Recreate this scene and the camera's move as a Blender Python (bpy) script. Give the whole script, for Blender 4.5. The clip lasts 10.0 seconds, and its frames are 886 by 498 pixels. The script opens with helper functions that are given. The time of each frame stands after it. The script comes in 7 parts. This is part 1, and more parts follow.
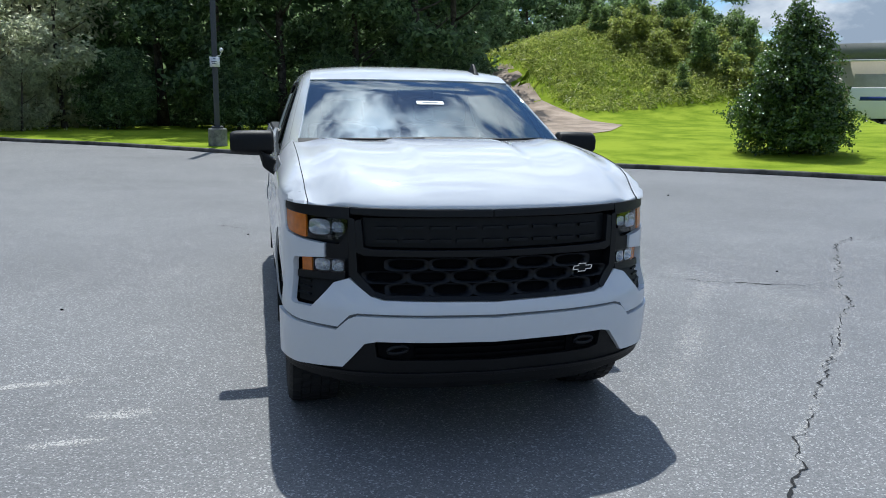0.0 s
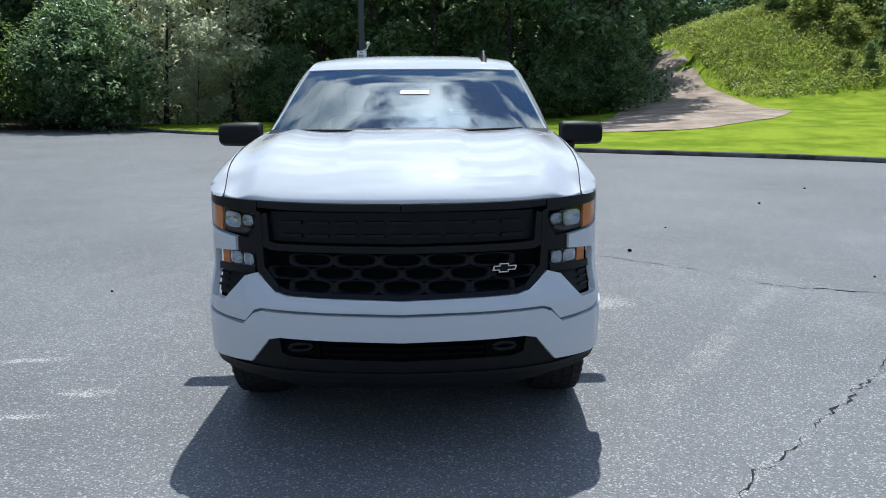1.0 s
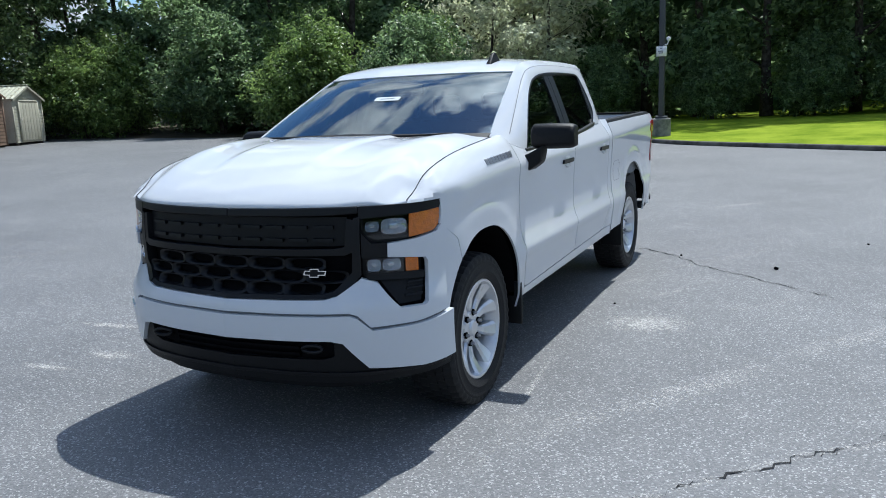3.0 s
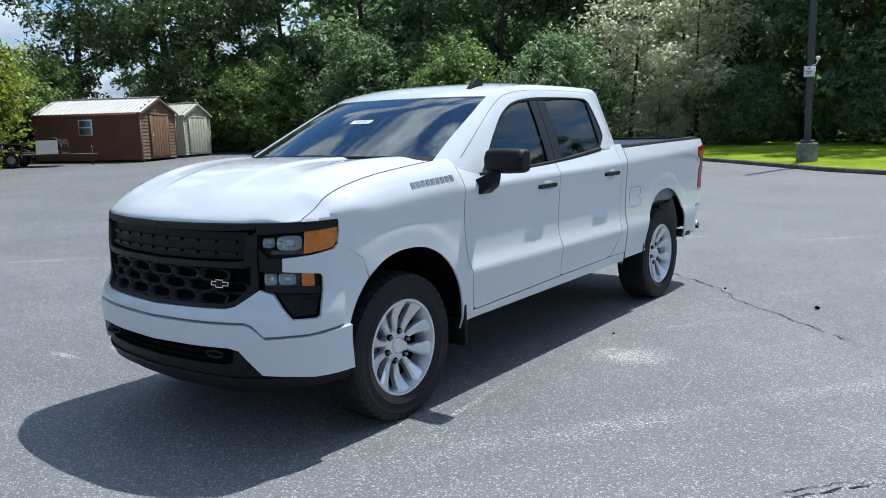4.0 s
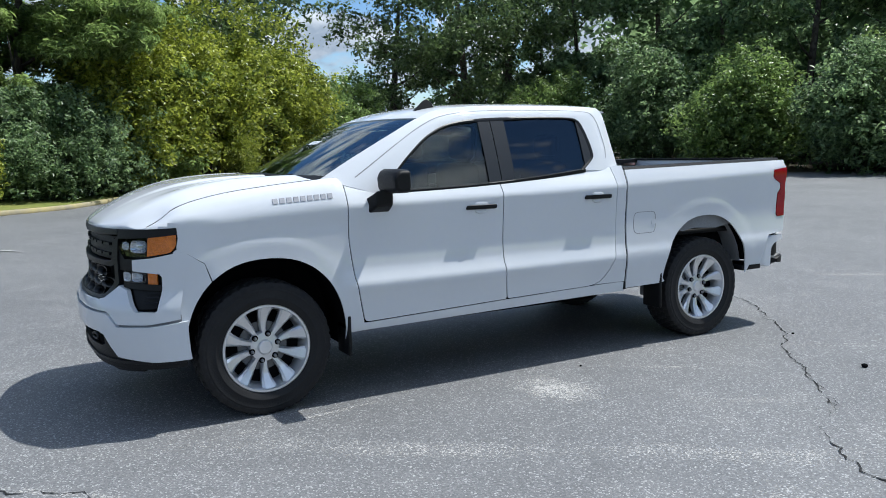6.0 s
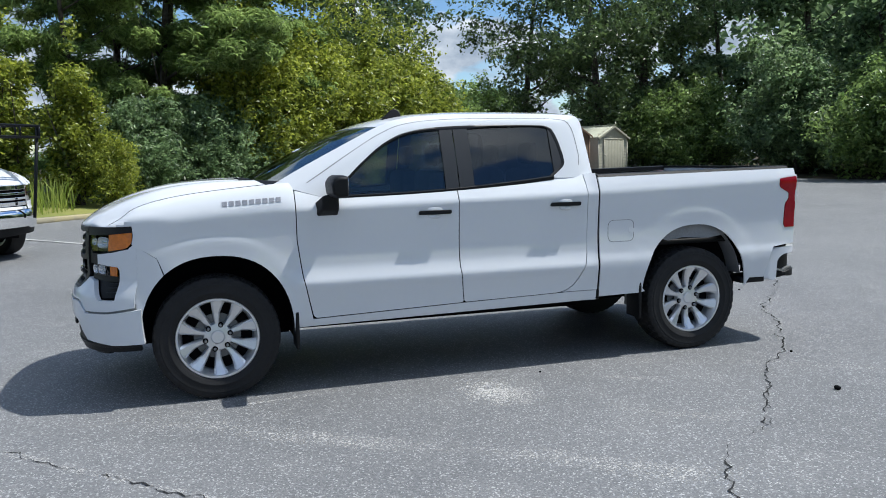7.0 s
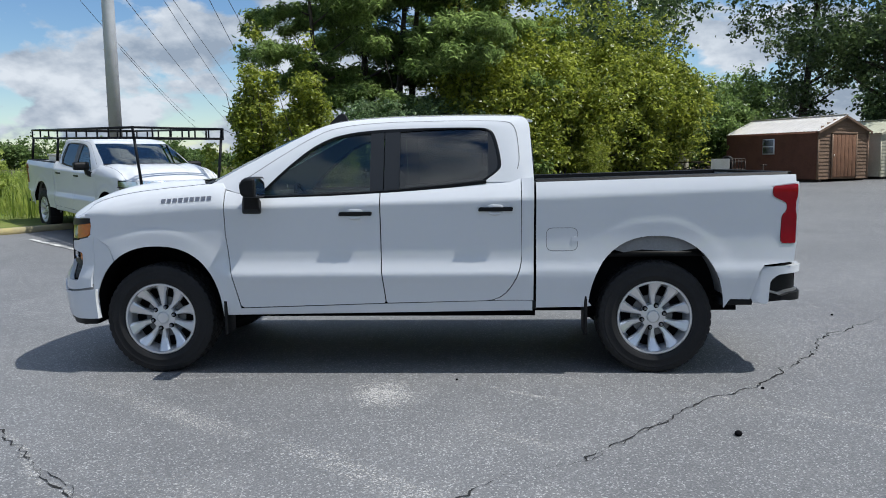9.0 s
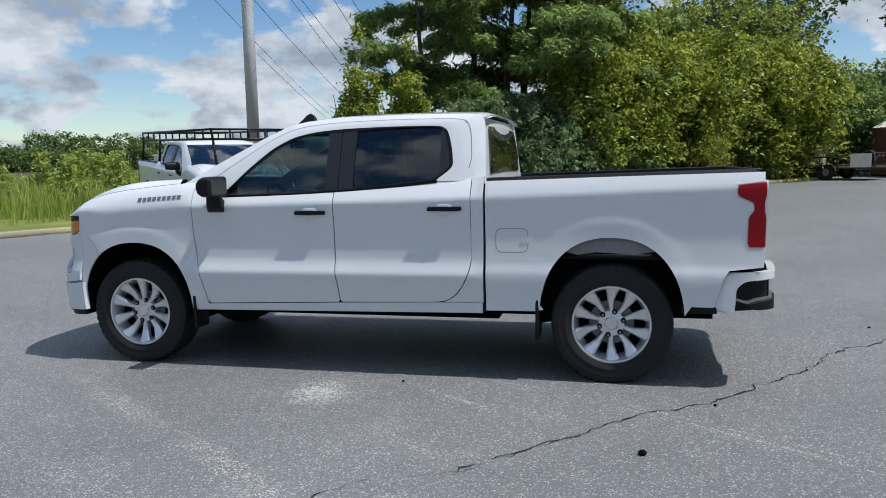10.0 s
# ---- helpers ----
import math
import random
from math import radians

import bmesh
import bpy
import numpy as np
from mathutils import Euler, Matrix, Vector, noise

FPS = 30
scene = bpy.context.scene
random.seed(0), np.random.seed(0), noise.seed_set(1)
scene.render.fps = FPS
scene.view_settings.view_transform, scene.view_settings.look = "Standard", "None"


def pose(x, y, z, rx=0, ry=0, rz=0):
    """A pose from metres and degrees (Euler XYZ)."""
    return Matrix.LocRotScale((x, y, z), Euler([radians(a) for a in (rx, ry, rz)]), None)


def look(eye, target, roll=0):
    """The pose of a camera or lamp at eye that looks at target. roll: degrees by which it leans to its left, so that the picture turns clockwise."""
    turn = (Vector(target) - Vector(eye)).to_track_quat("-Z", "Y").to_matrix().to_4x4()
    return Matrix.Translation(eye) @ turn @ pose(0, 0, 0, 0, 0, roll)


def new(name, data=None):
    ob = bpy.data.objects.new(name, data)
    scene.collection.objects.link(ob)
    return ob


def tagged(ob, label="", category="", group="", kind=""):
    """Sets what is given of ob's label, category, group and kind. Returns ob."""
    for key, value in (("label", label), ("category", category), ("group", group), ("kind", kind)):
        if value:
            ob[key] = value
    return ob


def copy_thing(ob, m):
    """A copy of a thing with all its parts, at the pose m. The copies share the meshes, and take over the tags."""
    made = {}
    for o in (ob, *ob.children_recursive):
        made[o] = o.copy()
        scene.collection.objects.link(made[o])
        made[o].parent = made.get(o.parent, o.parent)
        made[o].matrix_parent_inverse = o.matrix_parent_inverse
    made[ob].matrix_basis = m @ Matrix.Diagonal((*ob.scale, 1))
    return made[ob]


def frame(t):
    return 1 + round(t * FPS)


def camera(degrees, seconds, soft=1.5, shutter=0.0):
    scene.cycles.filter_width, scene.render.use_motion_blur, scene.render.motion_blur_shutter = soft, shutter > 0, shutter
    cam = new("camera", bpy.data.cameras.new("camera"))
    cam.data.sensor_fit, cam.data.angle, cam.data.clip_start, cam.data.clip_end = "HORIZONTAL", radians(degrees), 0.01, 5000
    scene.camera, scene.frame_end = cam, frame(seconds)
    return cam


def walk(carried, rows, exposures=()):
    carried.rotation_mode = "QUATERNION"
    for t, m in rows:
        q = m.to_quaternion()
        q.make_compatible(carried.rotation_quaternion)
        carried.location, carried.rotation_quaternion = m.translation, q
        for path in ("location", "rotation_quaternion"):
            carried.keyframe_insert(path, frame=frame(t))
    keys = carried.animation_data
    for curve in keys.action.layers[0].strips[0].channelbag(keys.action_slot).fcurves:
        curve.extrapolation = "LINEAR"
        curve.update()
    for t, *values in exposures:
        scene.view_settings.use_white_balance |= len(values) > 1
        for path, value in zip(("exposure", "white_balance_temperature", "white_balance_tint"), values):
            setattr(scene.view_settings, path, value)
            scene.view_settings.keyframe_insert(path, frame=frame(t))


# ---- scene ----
cam = camera(59.4, 10.0, soft=0.95)
PATH = [
    (0, (-1.039, -4.337, 1.63), (-0.584, -2.422, 1.276), 0.7),
    (0.5, (-0.443, -4.335, 1.62), (-0.197, -2.384, 1.256), 0.5),
    (1, (0.173, -4.299, 1.632), (0.193, -2.336, 1.251), -0.3),
    (1.5, (0.778, -4.21, 1.628), (0.569, -2.259, 1.24), -1.0),
    (2, (1.375, -4.118, 1.621), (0.941, -2.204, 1.238), -1.4),
    (2.5, (1.95, -3.971, 1.623), (1.298, -2.117, 1.249), -1.7),
    (3.8, (3.471, -3.346, 1.607), (2.334, -1.733, 1.286), -2.0),
    (4, (3.679, -3.211, 1.608), (2.478, -1.641, 1.304), -1.5),
    (4.5, (4.17, -2.788, 1.6), (2.811, -1.348, 1.316), -1.4),
    (5, (4.67, -2.351, 1.595), (3.165, -1.061, 1.325), -1.2),
    (5.5, (5.102, -1.843, 1.589), (3.47, -0.717, 1.33), -1.2),
    (7, (6.263, -0.138, 1.565), (4.372, 0.473, 1.34), -1.1),
    (7.5, (6.466, 0.493, 1.561), (4.526, 0.925, 1.339), -0.9),
    (8, (6.618, 1.143, 1.569), (4.646, 1.395, 1.349), -0.8),
    (8.5, (6.644, 1.794, 1.563), (4.657, 1.86, 1.344), -0.8),
    (9, (6.636, 2.487, 1.565), (4.652, 2.37, 1.345), -0.8),
    (9.5, (6.526, 3.169, 1.553), (4.56, 2.87, 1.333), -1.0),
    (10, (6.346, 3.849, 1.551), (4.417, 3.372, 1.331), -1.2),
]
walk(cam, [(t, look(eye, target, roll)) for t, eye, target, roll in PATH], exposures=[(0, 1.11, 6000, 6), (2.5, 1.20, 5900, 6), (5.0, 1.28, 6050, 6), (7.5, 1.20, 6200, 7), (10, 1.0, 6250, 8)])

# ---- sky, sun and exposure ----
SUN_TO = Vector((0.060, 0.52, 1.0)).normalized()
sun_el = math.asin(SUN_TO.z)
sun_az = math.atan2(SUN_TO.x, SUN_TO.y)


def node(tree, kind, **values):
    n = tree.nodes.new(kind)
    for k, v in values.items():
        n.inputs[k].default_value = v
    return n


world = bpy.data.worlds.new("sky")
scene.world = world
world.use_nodes = True
wt = world.node_tree
wt.nodes.clear()
w_out = wt.nodes.new("ShaderNodeOutputWorld")
w_bg = node(wt, "ShaderNodeBackground", Strength=0.099)
w_sky = wt.nodes.new("ShaderNodeTexSky")
w_sky.sky_type, w_sky.sun_disc = "NISHITA", False
w_sky.sun_elevation, w_sky.sun_rotation = sun_el, sun_az
w_sky.air_density, w_sky.dust_density, w_sky.ozone_density = 1.0, 0.15, 1.8
# broken summer clouds over the whole sky, flattened towards the horizon
w_co = wt.nodes.new("ShaderNodeTexCoord")
w_sep = wt.nodes.new("ShaderNodeSeparateXYZ")
wt.links.new(w_co.outputs["Generated"], w_sep.inputs[0])
w_abs = wt.nodes.new("ShaderNodeMath"); w_abs.operation = "ABSOLUTE"
wt.links.new(w_sep.outputs[2], w_abs.inputs[0])
w_add = wt.nodes.new("ShaderNodeMath"); w_add.operation = "ADD"; w_add.inputs[1].default_value = 0.5
wt.links.new(w_abs.outputs[0], w_add.inputs[0])
w_com = wt.nodes.new("ShaderNodeCombineXYZ")
for axis in (0, 1):
    d = wt.nodes.new("ShaderNodeMath"); d.operation = "DIVIDE"
    wt.links.new(w_sep.outputs[axis], d.inputs[0]); wt.links.new(w_add.outputs[0], d.inputs[1])
    wt.links.new(d.outputs[0], w_com.inputs[axis])
wt.links.new(w_sep.outputs[2], w_com.inputs[2])
w_n1 = node(wt, "ShaderNodeTexNoise", Scale=6.0, Detail=7.0, Roughness=0.54, Distortion=0.2)
w_n2 = node(wt, "ShaderNodeTexNoise", Scale=7.5, Detail=6.0, Roughness=0.55)
w_map = wt.nodes.new("ShaderNodeMapping"); w_map.inputs["Location"].default_value = (1.37, 2.45, 0.0)
wt.links.new(w_com.outputs[0], w_map.inputs["Vector"])
wt.links.new(w_map.outputs[0], w_n1.inputs["Vector"]); wt.links.new(w_map.outputs[0], w_n2.inputs["Vector"])
w_mask = wt.nodes.new("ShaderNodeValToRGB")
w_mask.color_ramp.elements[0].position, w_mask.color_ramp.elements[1].position = 0.525, 0.61
# more cloud towards the horizon and about the sun, clearer overhead
w_dot = wt.nodes.new("ShaderNodeVectorMath"); w_dot.operation = "DOT_PRODUCT"; w_dot.inputs[1].default_value = SUN_TO
wt.links.new(w_co.outputs["Generated"], w_dot.inputs[0])
w_clamp = wt.nodes.new("ShaderNodeMath"); w_clamp.operation = "MAXIMUM"; w_clamp.inputs[1].default_value = 0.0
wt.links.new(w_dot.outputs["Value"], w_clamp.inputs[0])
w_wide = wt.nodes.new("ShaderNodeMath"); w_wide.operation = "POWER"; w_wide.inputs[1].default_value = 9.0
wt.links.new(w_clamp.outputs[0], w_wide.inputs[0])
w_near = wt.nodes.new("ShaderNodeMath"); w_near.operation = "MULTIPLY_ADD"; w_near.inputs[1].default_value = 0.07
wt.links.new(w_wide.outputs[0], w_near.inputs[0])
w_low = wt.nodes.new("ShaderNodeMath"); w_low.operation = "MULTIPLY_ADD"; w_low.inputs[1].default_value = -0.09; w_low.inputs[2].default_value = 0.092
wt.links.new(w_abs.outputs[0], w_low.inputs[0])
w_cov = wt.nodes.new("ShaderNodeMath"); w_cov.operation = "ADD"
wt.links.new(w_n1.outputs["Fac"], w_cov.inputs[0]); wt.links.new(w_low.outputs[0], w_cov.inputs[1])
wt.links.new(w_cov.outputs[0], w_near.inputs[2]); wt.links.new(w_near.outputs[0], w_mask.inputs[0])
w_hsv = node(wt, "ShaderNodeHueSaturation", Hue=0.505, Saturation=1.2, Value=0.56)
wt.links.new(w_sky.outputs[0], w_hsv.inputs["Color"])
w_tone = wt.nodes.new("ShaderNodeValToRGB")
w_tone.color_ramp.elements[0].position, w_tone.color_ramp.elements[1].position = 0.38, 0.64
w_tone.color_ramp.elements[0].color = (1.5, 1.78, 2.2, 1)
w_tone.color_ramp.elements[1].color = (3.5, 3.65, 3.9, 1)
wt.links.new(w_n2.outputs["Fac"], w_tone.inputs[0])
# clouds in front of the sun are thin and bright
w_pow = wt.nodes.new("ShaderNodeMath"); w_pow.operation = "POWER"; w_pow.inputs[1].default_value = 70.0
wt.links.new(w_clamp.outputs[0], w_pow.inputs[0])
w_gain = wt.nodes.new("ShaderNodeMath"); w_gain.operation = "MULTIPLY_ADD"; w_gain.inputs[1].default_value = 4.5; w_gain.inputs[2].default_value = 1.0
wt.links.new(w_pow.outputs[0], w_gain.inputs[0])
# high clouds let more of the light through than those seen edge-on near the horizon
w_glow = wt.nodes.new("ShaderNodeMath"); w_glow.operation = "MULTIPLY_ADD"; w_glow.inputs[1].default_value = 1.5
wt.links.new(w_wide.outputs[0], w_glow.inputs[0]); wt.links.new(w_gain.outputs[0], w_glow.inputs[2])
w_high = wt.nodes.new("ShaderNodeMath"); w_high.operation = "MULTIPLY_ADD"; w_high.inputs[1].default_value = 0.45
wt.links.new(w_abs.outputs[0], w_high.inputs[0]); wt.links.new(w_glow.outputs[0], w_high.inputs[2])
w_lit = wt.nodes.new("ShaderNodeVectorMath"); w_lit.operation = "SCALE"
wt.links.new(w_tone.outputs[0], w_lit.inputs[0]); wt.links.new(w_high.outputs[0], w_lit.inputs["Scale"])
w_mix = wt.nodes.new("ShaderNodeMix"); w_mix.data_type = "RGBA"
wt.links.new(w_mask.outputs[0], w_mix.inputs[0])
wt.links.new(w_hsv.outputs[0], w_mix.inputs[6]); wt.links.new(w_lit.outputs[0], w_mix.inputs[7])
wt.links.new(w_mix.outputs[2], w_bg.inputs[0]); wt.links.new(w_bg.outputs[0], w_out.inputs[0])

sun = new("sun", bpy.data.lights.new("sun", "SUN"))
sun.data.energy, sun.data.angle, sun.data.color = 2.25, radians(0.53), (1.0, 0.955, 0.89)
sun.matrix_world = look(SUN_TO * 60, (0, 0, 0))

# ---- materials ----


def material(name, base, rough=0.6, metal=0.0, coat=0.0, scale=8.0, vary=0.12, bump=0.0, bump_scale=60.0, spec=0.5, island=0.0):
    """Two scales of tone and a fine relief over one base colour."""
    m = bpy.data.materials.new(name)
    m.use_nodes = True
    t = m.node_tree
    b = t.nodes["Principled BSDF"]
    b.inputs["Roughness"].default_value, b.inputs["Metallic"].default_value = rough, metal
    b.inputs["Coat Weight"].default_value, b.inputs["Coat Roughness"].default_value = coat, 0.03
    b.inputs["Specular IOR Level"].default_value = spec
    co = t.nodes.new("ShaderNodeTexCoord")
    big, fine = node(t, "ShaderNodeTexNoise", Scale=scale, Detail=4.0), node(t, "ShaderNodeTexNoise", Scale=scale * 9, Detail=3.0)
    for n in (big, fine):
        t.links.new(co.outputs["Object"], n.inputs["Vector"])
    add = t.nodes.new("ShaderNodeMath"); add.operation = "ADD"
    t.links.new(big.outputs["Fac"], add.inputs[0]); t.links.new(fine.outputs["Fac"], add.inputs[1])
    src = add.outputs[0]
    if island:
        geo = t.nodes.new("ShaderNodeNewGeometry")
        mul = t.nodes.new("ShaderNodeMath"); mul.operation = "MULTIPLY_ADD"; mul.inputs[1].default_value = island
        t.links.new(geo.outputs["Random Per Island"], mul.inputs[0]); t.links.new(src, mul.inputs[2])
        src = mul.outputs[0]
    span = t.nodes.new("ShaderNodeMapRange")
    span.inputs["From Min"].default_value, span.inputs["From Max"].default_value = 0.6, 1.4 + island
    span.inputs["To Min"].default_value, span.inputs["To Max"].default_value = 1 - vary, 1 + vary
    t.links.new(src, span.inputs["Value"])
    mix = t.nodes.new("ShaderNodeVectorMath"); mix.operation = "SCALE"
    mix.inputs[0].default_value = base
    t.links.new(span.outputs[0], mix.inputs["Scale"])
    t.links.new(mix.outputs[0], b.inputs["Base Color"])
    if bump:
        nb = node(t, "ShaderNodeTexNoise", Scale=bump_scale, Detail=4.0)
        t.links.new(co.outputs["Object"], nb.inputs["Vector"])
        bp = node(t, "ShaderNodeBump", Strength=bump, Distance=0.01)
        t.links.new(nb.outputs["Fac"], bp.inputs["Height"]); t.links.new(bp.outputs[0], b.inputs["Normal"])
    return m


def leaf_material(name, dark, light, trans=0.35, gloss=0.45, rough=0.34):
    """Leaves: tone by leaf and by height of growth, part of the light passes through."""
    m = bpy.data.materials.new(name)
    m.use_nodes = True
    t = m.node_tree
    b = t.nodes["Principled BSDF"]
    out = t.nodes["Material Output"]
    b.inputs["Roughness"].default_value = rough
    b.inputs["Specular IOR Level"].default_value = gloss
    geo = t.nodes.new("ShaderNodeNewGeometry")
    co = t.nodes.new("ShaderNodeTexCoord")
    nz = node(t, "ShaderNodeTexNoise", Scale=0.7, Detail=3.0)
    t.links.new(co.outputs["Object"], nz.inputs["Vector"])
    mid = t.nodes.new("ShaderNodeMath"); mid.operation = "MULTIPLY_ADD"; mid.inputs[1].default_value = 0.8
    t.links.new(geo.outputs["Random Per Island"], mid.inputs[0])
    sh = t.nodes.new("ShaderNodeMath"); sh.operation = "MULTIPLY_ADD"; sh.inputs[1].default_value = 1.1; sh.inputs[2].default_value = -0.42
    t.links.new(nz.outputs["Fac"], sh.inputs[0]); t.links.new(sh.outputs[0], mid.inputs[2])
    ramp = t.nodes.new("ShaderNodeValToRGB")
    ramp.color_ramp.elements[0].color, ramp.color_ramp.elements[1].color = (*dark, 1), (*light, 1)
    t.links.new(mid.outputs[0], ramp.inputs[0])
    t.links.new(ramp.outputs[0], b.inputs["Base Color"])
    tr = t.nodes.new("ShaderNodeBsdfTranslucent")
    t.links.new(ramp.outputs[0], tr.inputs["Color"])
    mx = t.nodes.new("ShaderNodeMixShader"); mx.inputs[0].default_value = trans
    t.links.new(b.outputs[0], mx.inputs[1]); t.links.new(tr.outputs[0], mx.inputs[2]); t.links.new(mx.outputs[0], out.inputs[0])
    return m


def glass_material(name, tint, rough=0.0, ior=1.5):
    m = bpy.data.materials.new(name)
    m.use_nodes = True
    t = m.node_tree
    t.nodes.remove(t.nodes["Principled BSDF"])
    out = t.nodes["Material Output"]
    clear = node(t, "ShaderNodeBsdfTransparent", Color=(*tint, 1))
    gloss = node(t, "ShaderNodeBsdfGlossy", Roughness=rough)
    # gloss grows towards grazing angles, alike on both faces of a pane
    f0 = ((ior - 1) / (ior + 1)) ** 2
    lw = node(t, "ShaderNodeLayerWeight", Blend=0.5)
    pw = t.nodes.new("ShaderNodeMath"); pw.operation = "POWER"; pw.inputs[1].default_value = 5.0
    t.links.new(lw.outputs["Facing"], pw.inputs[0])
    fr = t.nodes.new("ShaderNodeMath"); fr.operation = "MULTIPLY_ADD"; fr.inputs[1].default_value = 1 - f0; fr.inputs[2].default_value = f0
    t.links.new(pw.outputs[0], fr.inputs[0])
    mx = t.nodes.new("ShaderNodeMixShader")
    t.links.new(fr.outputs[0], mx.inputs[0]); t.links.new(clear.outputs[0], mx.inputs[1]); t.links.new(gloss.outputs[0], mx.inputs[2])
    t.links.new(mx.outputs[0], out.inputs[0])
    return m


def asphalt_material():
    m = bpy.data.materials.new("asphalt")
    m.use_nodes = True
    t = m.node_tree
    b = t.nodes["Principled BSDF"]
    co = t.nodes.new("ShaderNodeTexCoord")
    big = node(t, "ShaderNodeTexNoise", Scale=0.35, Detail=6.0, Roughness=0.6)
    mid = node(t, "ShaderNodeTexNoise", Scale=2.3, Detail=5.0, Roughness=0.6)
    stone = node(t, "ShaderNodeTexVoronoi", Scale=125.0)
    grit = node(t, "ShaderNodeTexNoise", Scale=60.0, Detail=3.0)
    for n in (big, mid, stone, grit):
        t.links.new(co.outputs["Object"], n.inputs["Vector"])
    r1 = t.nodes.new("ShaderNodeValToRGB")
    r1.color_ramp.elements[0].position, r1.color_ramp.elements[1].position = 0.3, 0.72
    r1.color_ramp.elements[0].color, r1.color_ramp.elements[1].color = (0.142, 0.144, 0.148, 1), (0.196, 0.198, 0.202, 1)
    t.links.new(big.outputs["Fac"], r1.inputs[0])
    # bleached and dusty patches
    r2 = t.nodes.new("ShaderNodeValToRGB")
    r2.color_ramp.elements[0].position, r2.color_ramp.elements[1].position = 0.52, 0.78
    r2.color_ramp.elements[0].color, r2.color_ramp.elements[1].color = (0, 0, 0, 1), (0.22, 0.22, 0.22, 1)
    t.links.new(mid.outputs["Fac"], r2.inputs[0])
    mx = t.nodes.new("ShaderNodeMix"); mx.data_type = "RGBA"
    mx.inputs[7].default_value = (0.31, 0.305, 0.295, 1)
    t.links.new(r2.outputs[0], mx.inputs[0]); t.links.new(r1.outputs[0], mx.inputs[6])
    # light stones in the dark binder
    r3 = t.nodes.new("ShaderNodeValToRGB")
    r3.color_ramp.elements[0].position, r3.color_ramp.elements[1].position = 0.08, 0.96
    r3.color_ramp.elements[0].color, r3.color_ramp.elements[1].color = (0.68, 0.68, 0.69, 1), (2.15, 2.12, 2.06, 1)
    for at, tone in ((0.6, 0.92), (0.82, 1.05), (0.90, 1.35)):
        r3.color_ramp.elements.new(at).color = (tone, tone, tone, 1)
    sp = t.nodes.new("ShaderNodeSeparateColor")
    t.links.new(stone.outputs["Color"], sp.inputs[0])
    t.links.new(sp.outputs[0], r3.inputs[0])
    ml = t.nodes.new("ShaderNodeMix"); ml.data_type = "RGBA"; ml.blend_type = "MULTIPLY"; ml.inputs[0].default_value = 1.0
    t.links.new(mx.outputs[2], ml.inputs[6]); t.links.new(r3.outputs[0], ml.inputs[7])
    t.links.new(ml.outputs[2], b.inputs["Base Color"])
    b.inputs["Roughness"].default_value = 0.6
    b.inputs["Specular IOR Level"].default_value = 0.3
    bp = node(t, "ShaderNodeBump", Strength=0.8, Distance=0.006)
    t.links.new(grit.outputs["Fac"], bp.inputs["Height"]); t.links.new(bp.outputs[0], b.inputs["Normal"])
    return m


def two_tone(name, c1, c2, scale, lo=0.4, hi=0.6, rough=0.9, bump=0.4, bump_scale=40.0, detail=6.0, spec=0.3):
    m = bpy.data.materials.new(name)
    m.use_nodes = True
    t = m.node_tree
    b = t.nodes["Principled BSDF"]
    b.inputs["Roughness"].default_value = rough
    b.inputs["Specular IOR Level"].default_value = spec
    co = t.nodes.new("ShaderNodeTexCoord")
    n1, n2 = node(t, "ShaderNodeTexNoise", Scale=scale, Detail=detail, Roughness=0.65), node(t, "ShaderNodeTexNoise", Scale=bump_scale, Detail=3.0)
    for n in (n1, n2):
        t.links.new(co.outputs["Object"], n.inputs["Vector"])
    r = t.nodes.new("ShaderNodeValToRGB")
    r.color_ramp.elements[0].position, r.color_ramp.elements[1].position = lo, hi
    r.color_ramp.elements[0].color, r.color_ramp.elements[1].color = (*c1, 1), (*c2, 1)
    t.links.new(n1.outputs["Fac"], r.inputs[0]); t.links.new(r.outputs[0], b.inputs["Base Color"])
    bp = node(t, "ShaderNodeBump", Strength=bump, Distance=0.02)
    t.links.new(n2.outputs["Fac"], bp.inputs["Height"]); t.links.new(bp.outputs[0], b.inputs["Normal"])
    return m


M_ASPHALT = asphalt_material()
M_LAWN = two_tone("mown_grass", (0.145, 0.215, 0.014), (0.26, 0.33, 0.03), 0.6, bump=0.9, bump_scale=25, spec=0.03)
M_FIELD = two_tone("rough_field", (0.08, 0.13, 0.02), (0.22, 0.22, 0.06), 0.15, bump=0.9, bump_scale=4)
M_LITTER = two_tone("leaf_litter", (0.035, 0.03, 0.02), (0.09, 0.07, 0.045), 1.2, bump=0.9, bump_scale=12)
M_DIRT = two_tone("worn_drive", (0.24, 0.185, 0.14), (0.42, 0.33, 0.26), 0.7, bump=0.5, bump_scale=15)
M_KERB = two_tone("kerb_concrete", (0.055, 0.052, 0.048), (0.15, 0.14, 0.13), 1.5, bump=0.4)
M_KERBY = two_tone("faded_yellow_kerb", (0.30, 0.27, 0.19), (0.42, 0.35, 0.17), 1.1, bump=0.4)
M_CONC = two_tone("concrete", (0.13, 0.13, 0.125), (0.26, 0.255, 0.24), 3.0, bump=0.3)
M_CRACK = material("crack_tar", (0.012, 0.012, 0.013), 0.95, vary=0.4)
M_DUST = bpy.data.materials.new("pale_dust")
M_DUST.use_nodes = True
_t = M_DUST.node_tree
_b = _t.nodes["Principled BSDF"]
_b.inputs["Base Color"].default_value, _b.inputs["Roughness"].default_value = (0.52, 0.51, 0.49, 1), 0.95
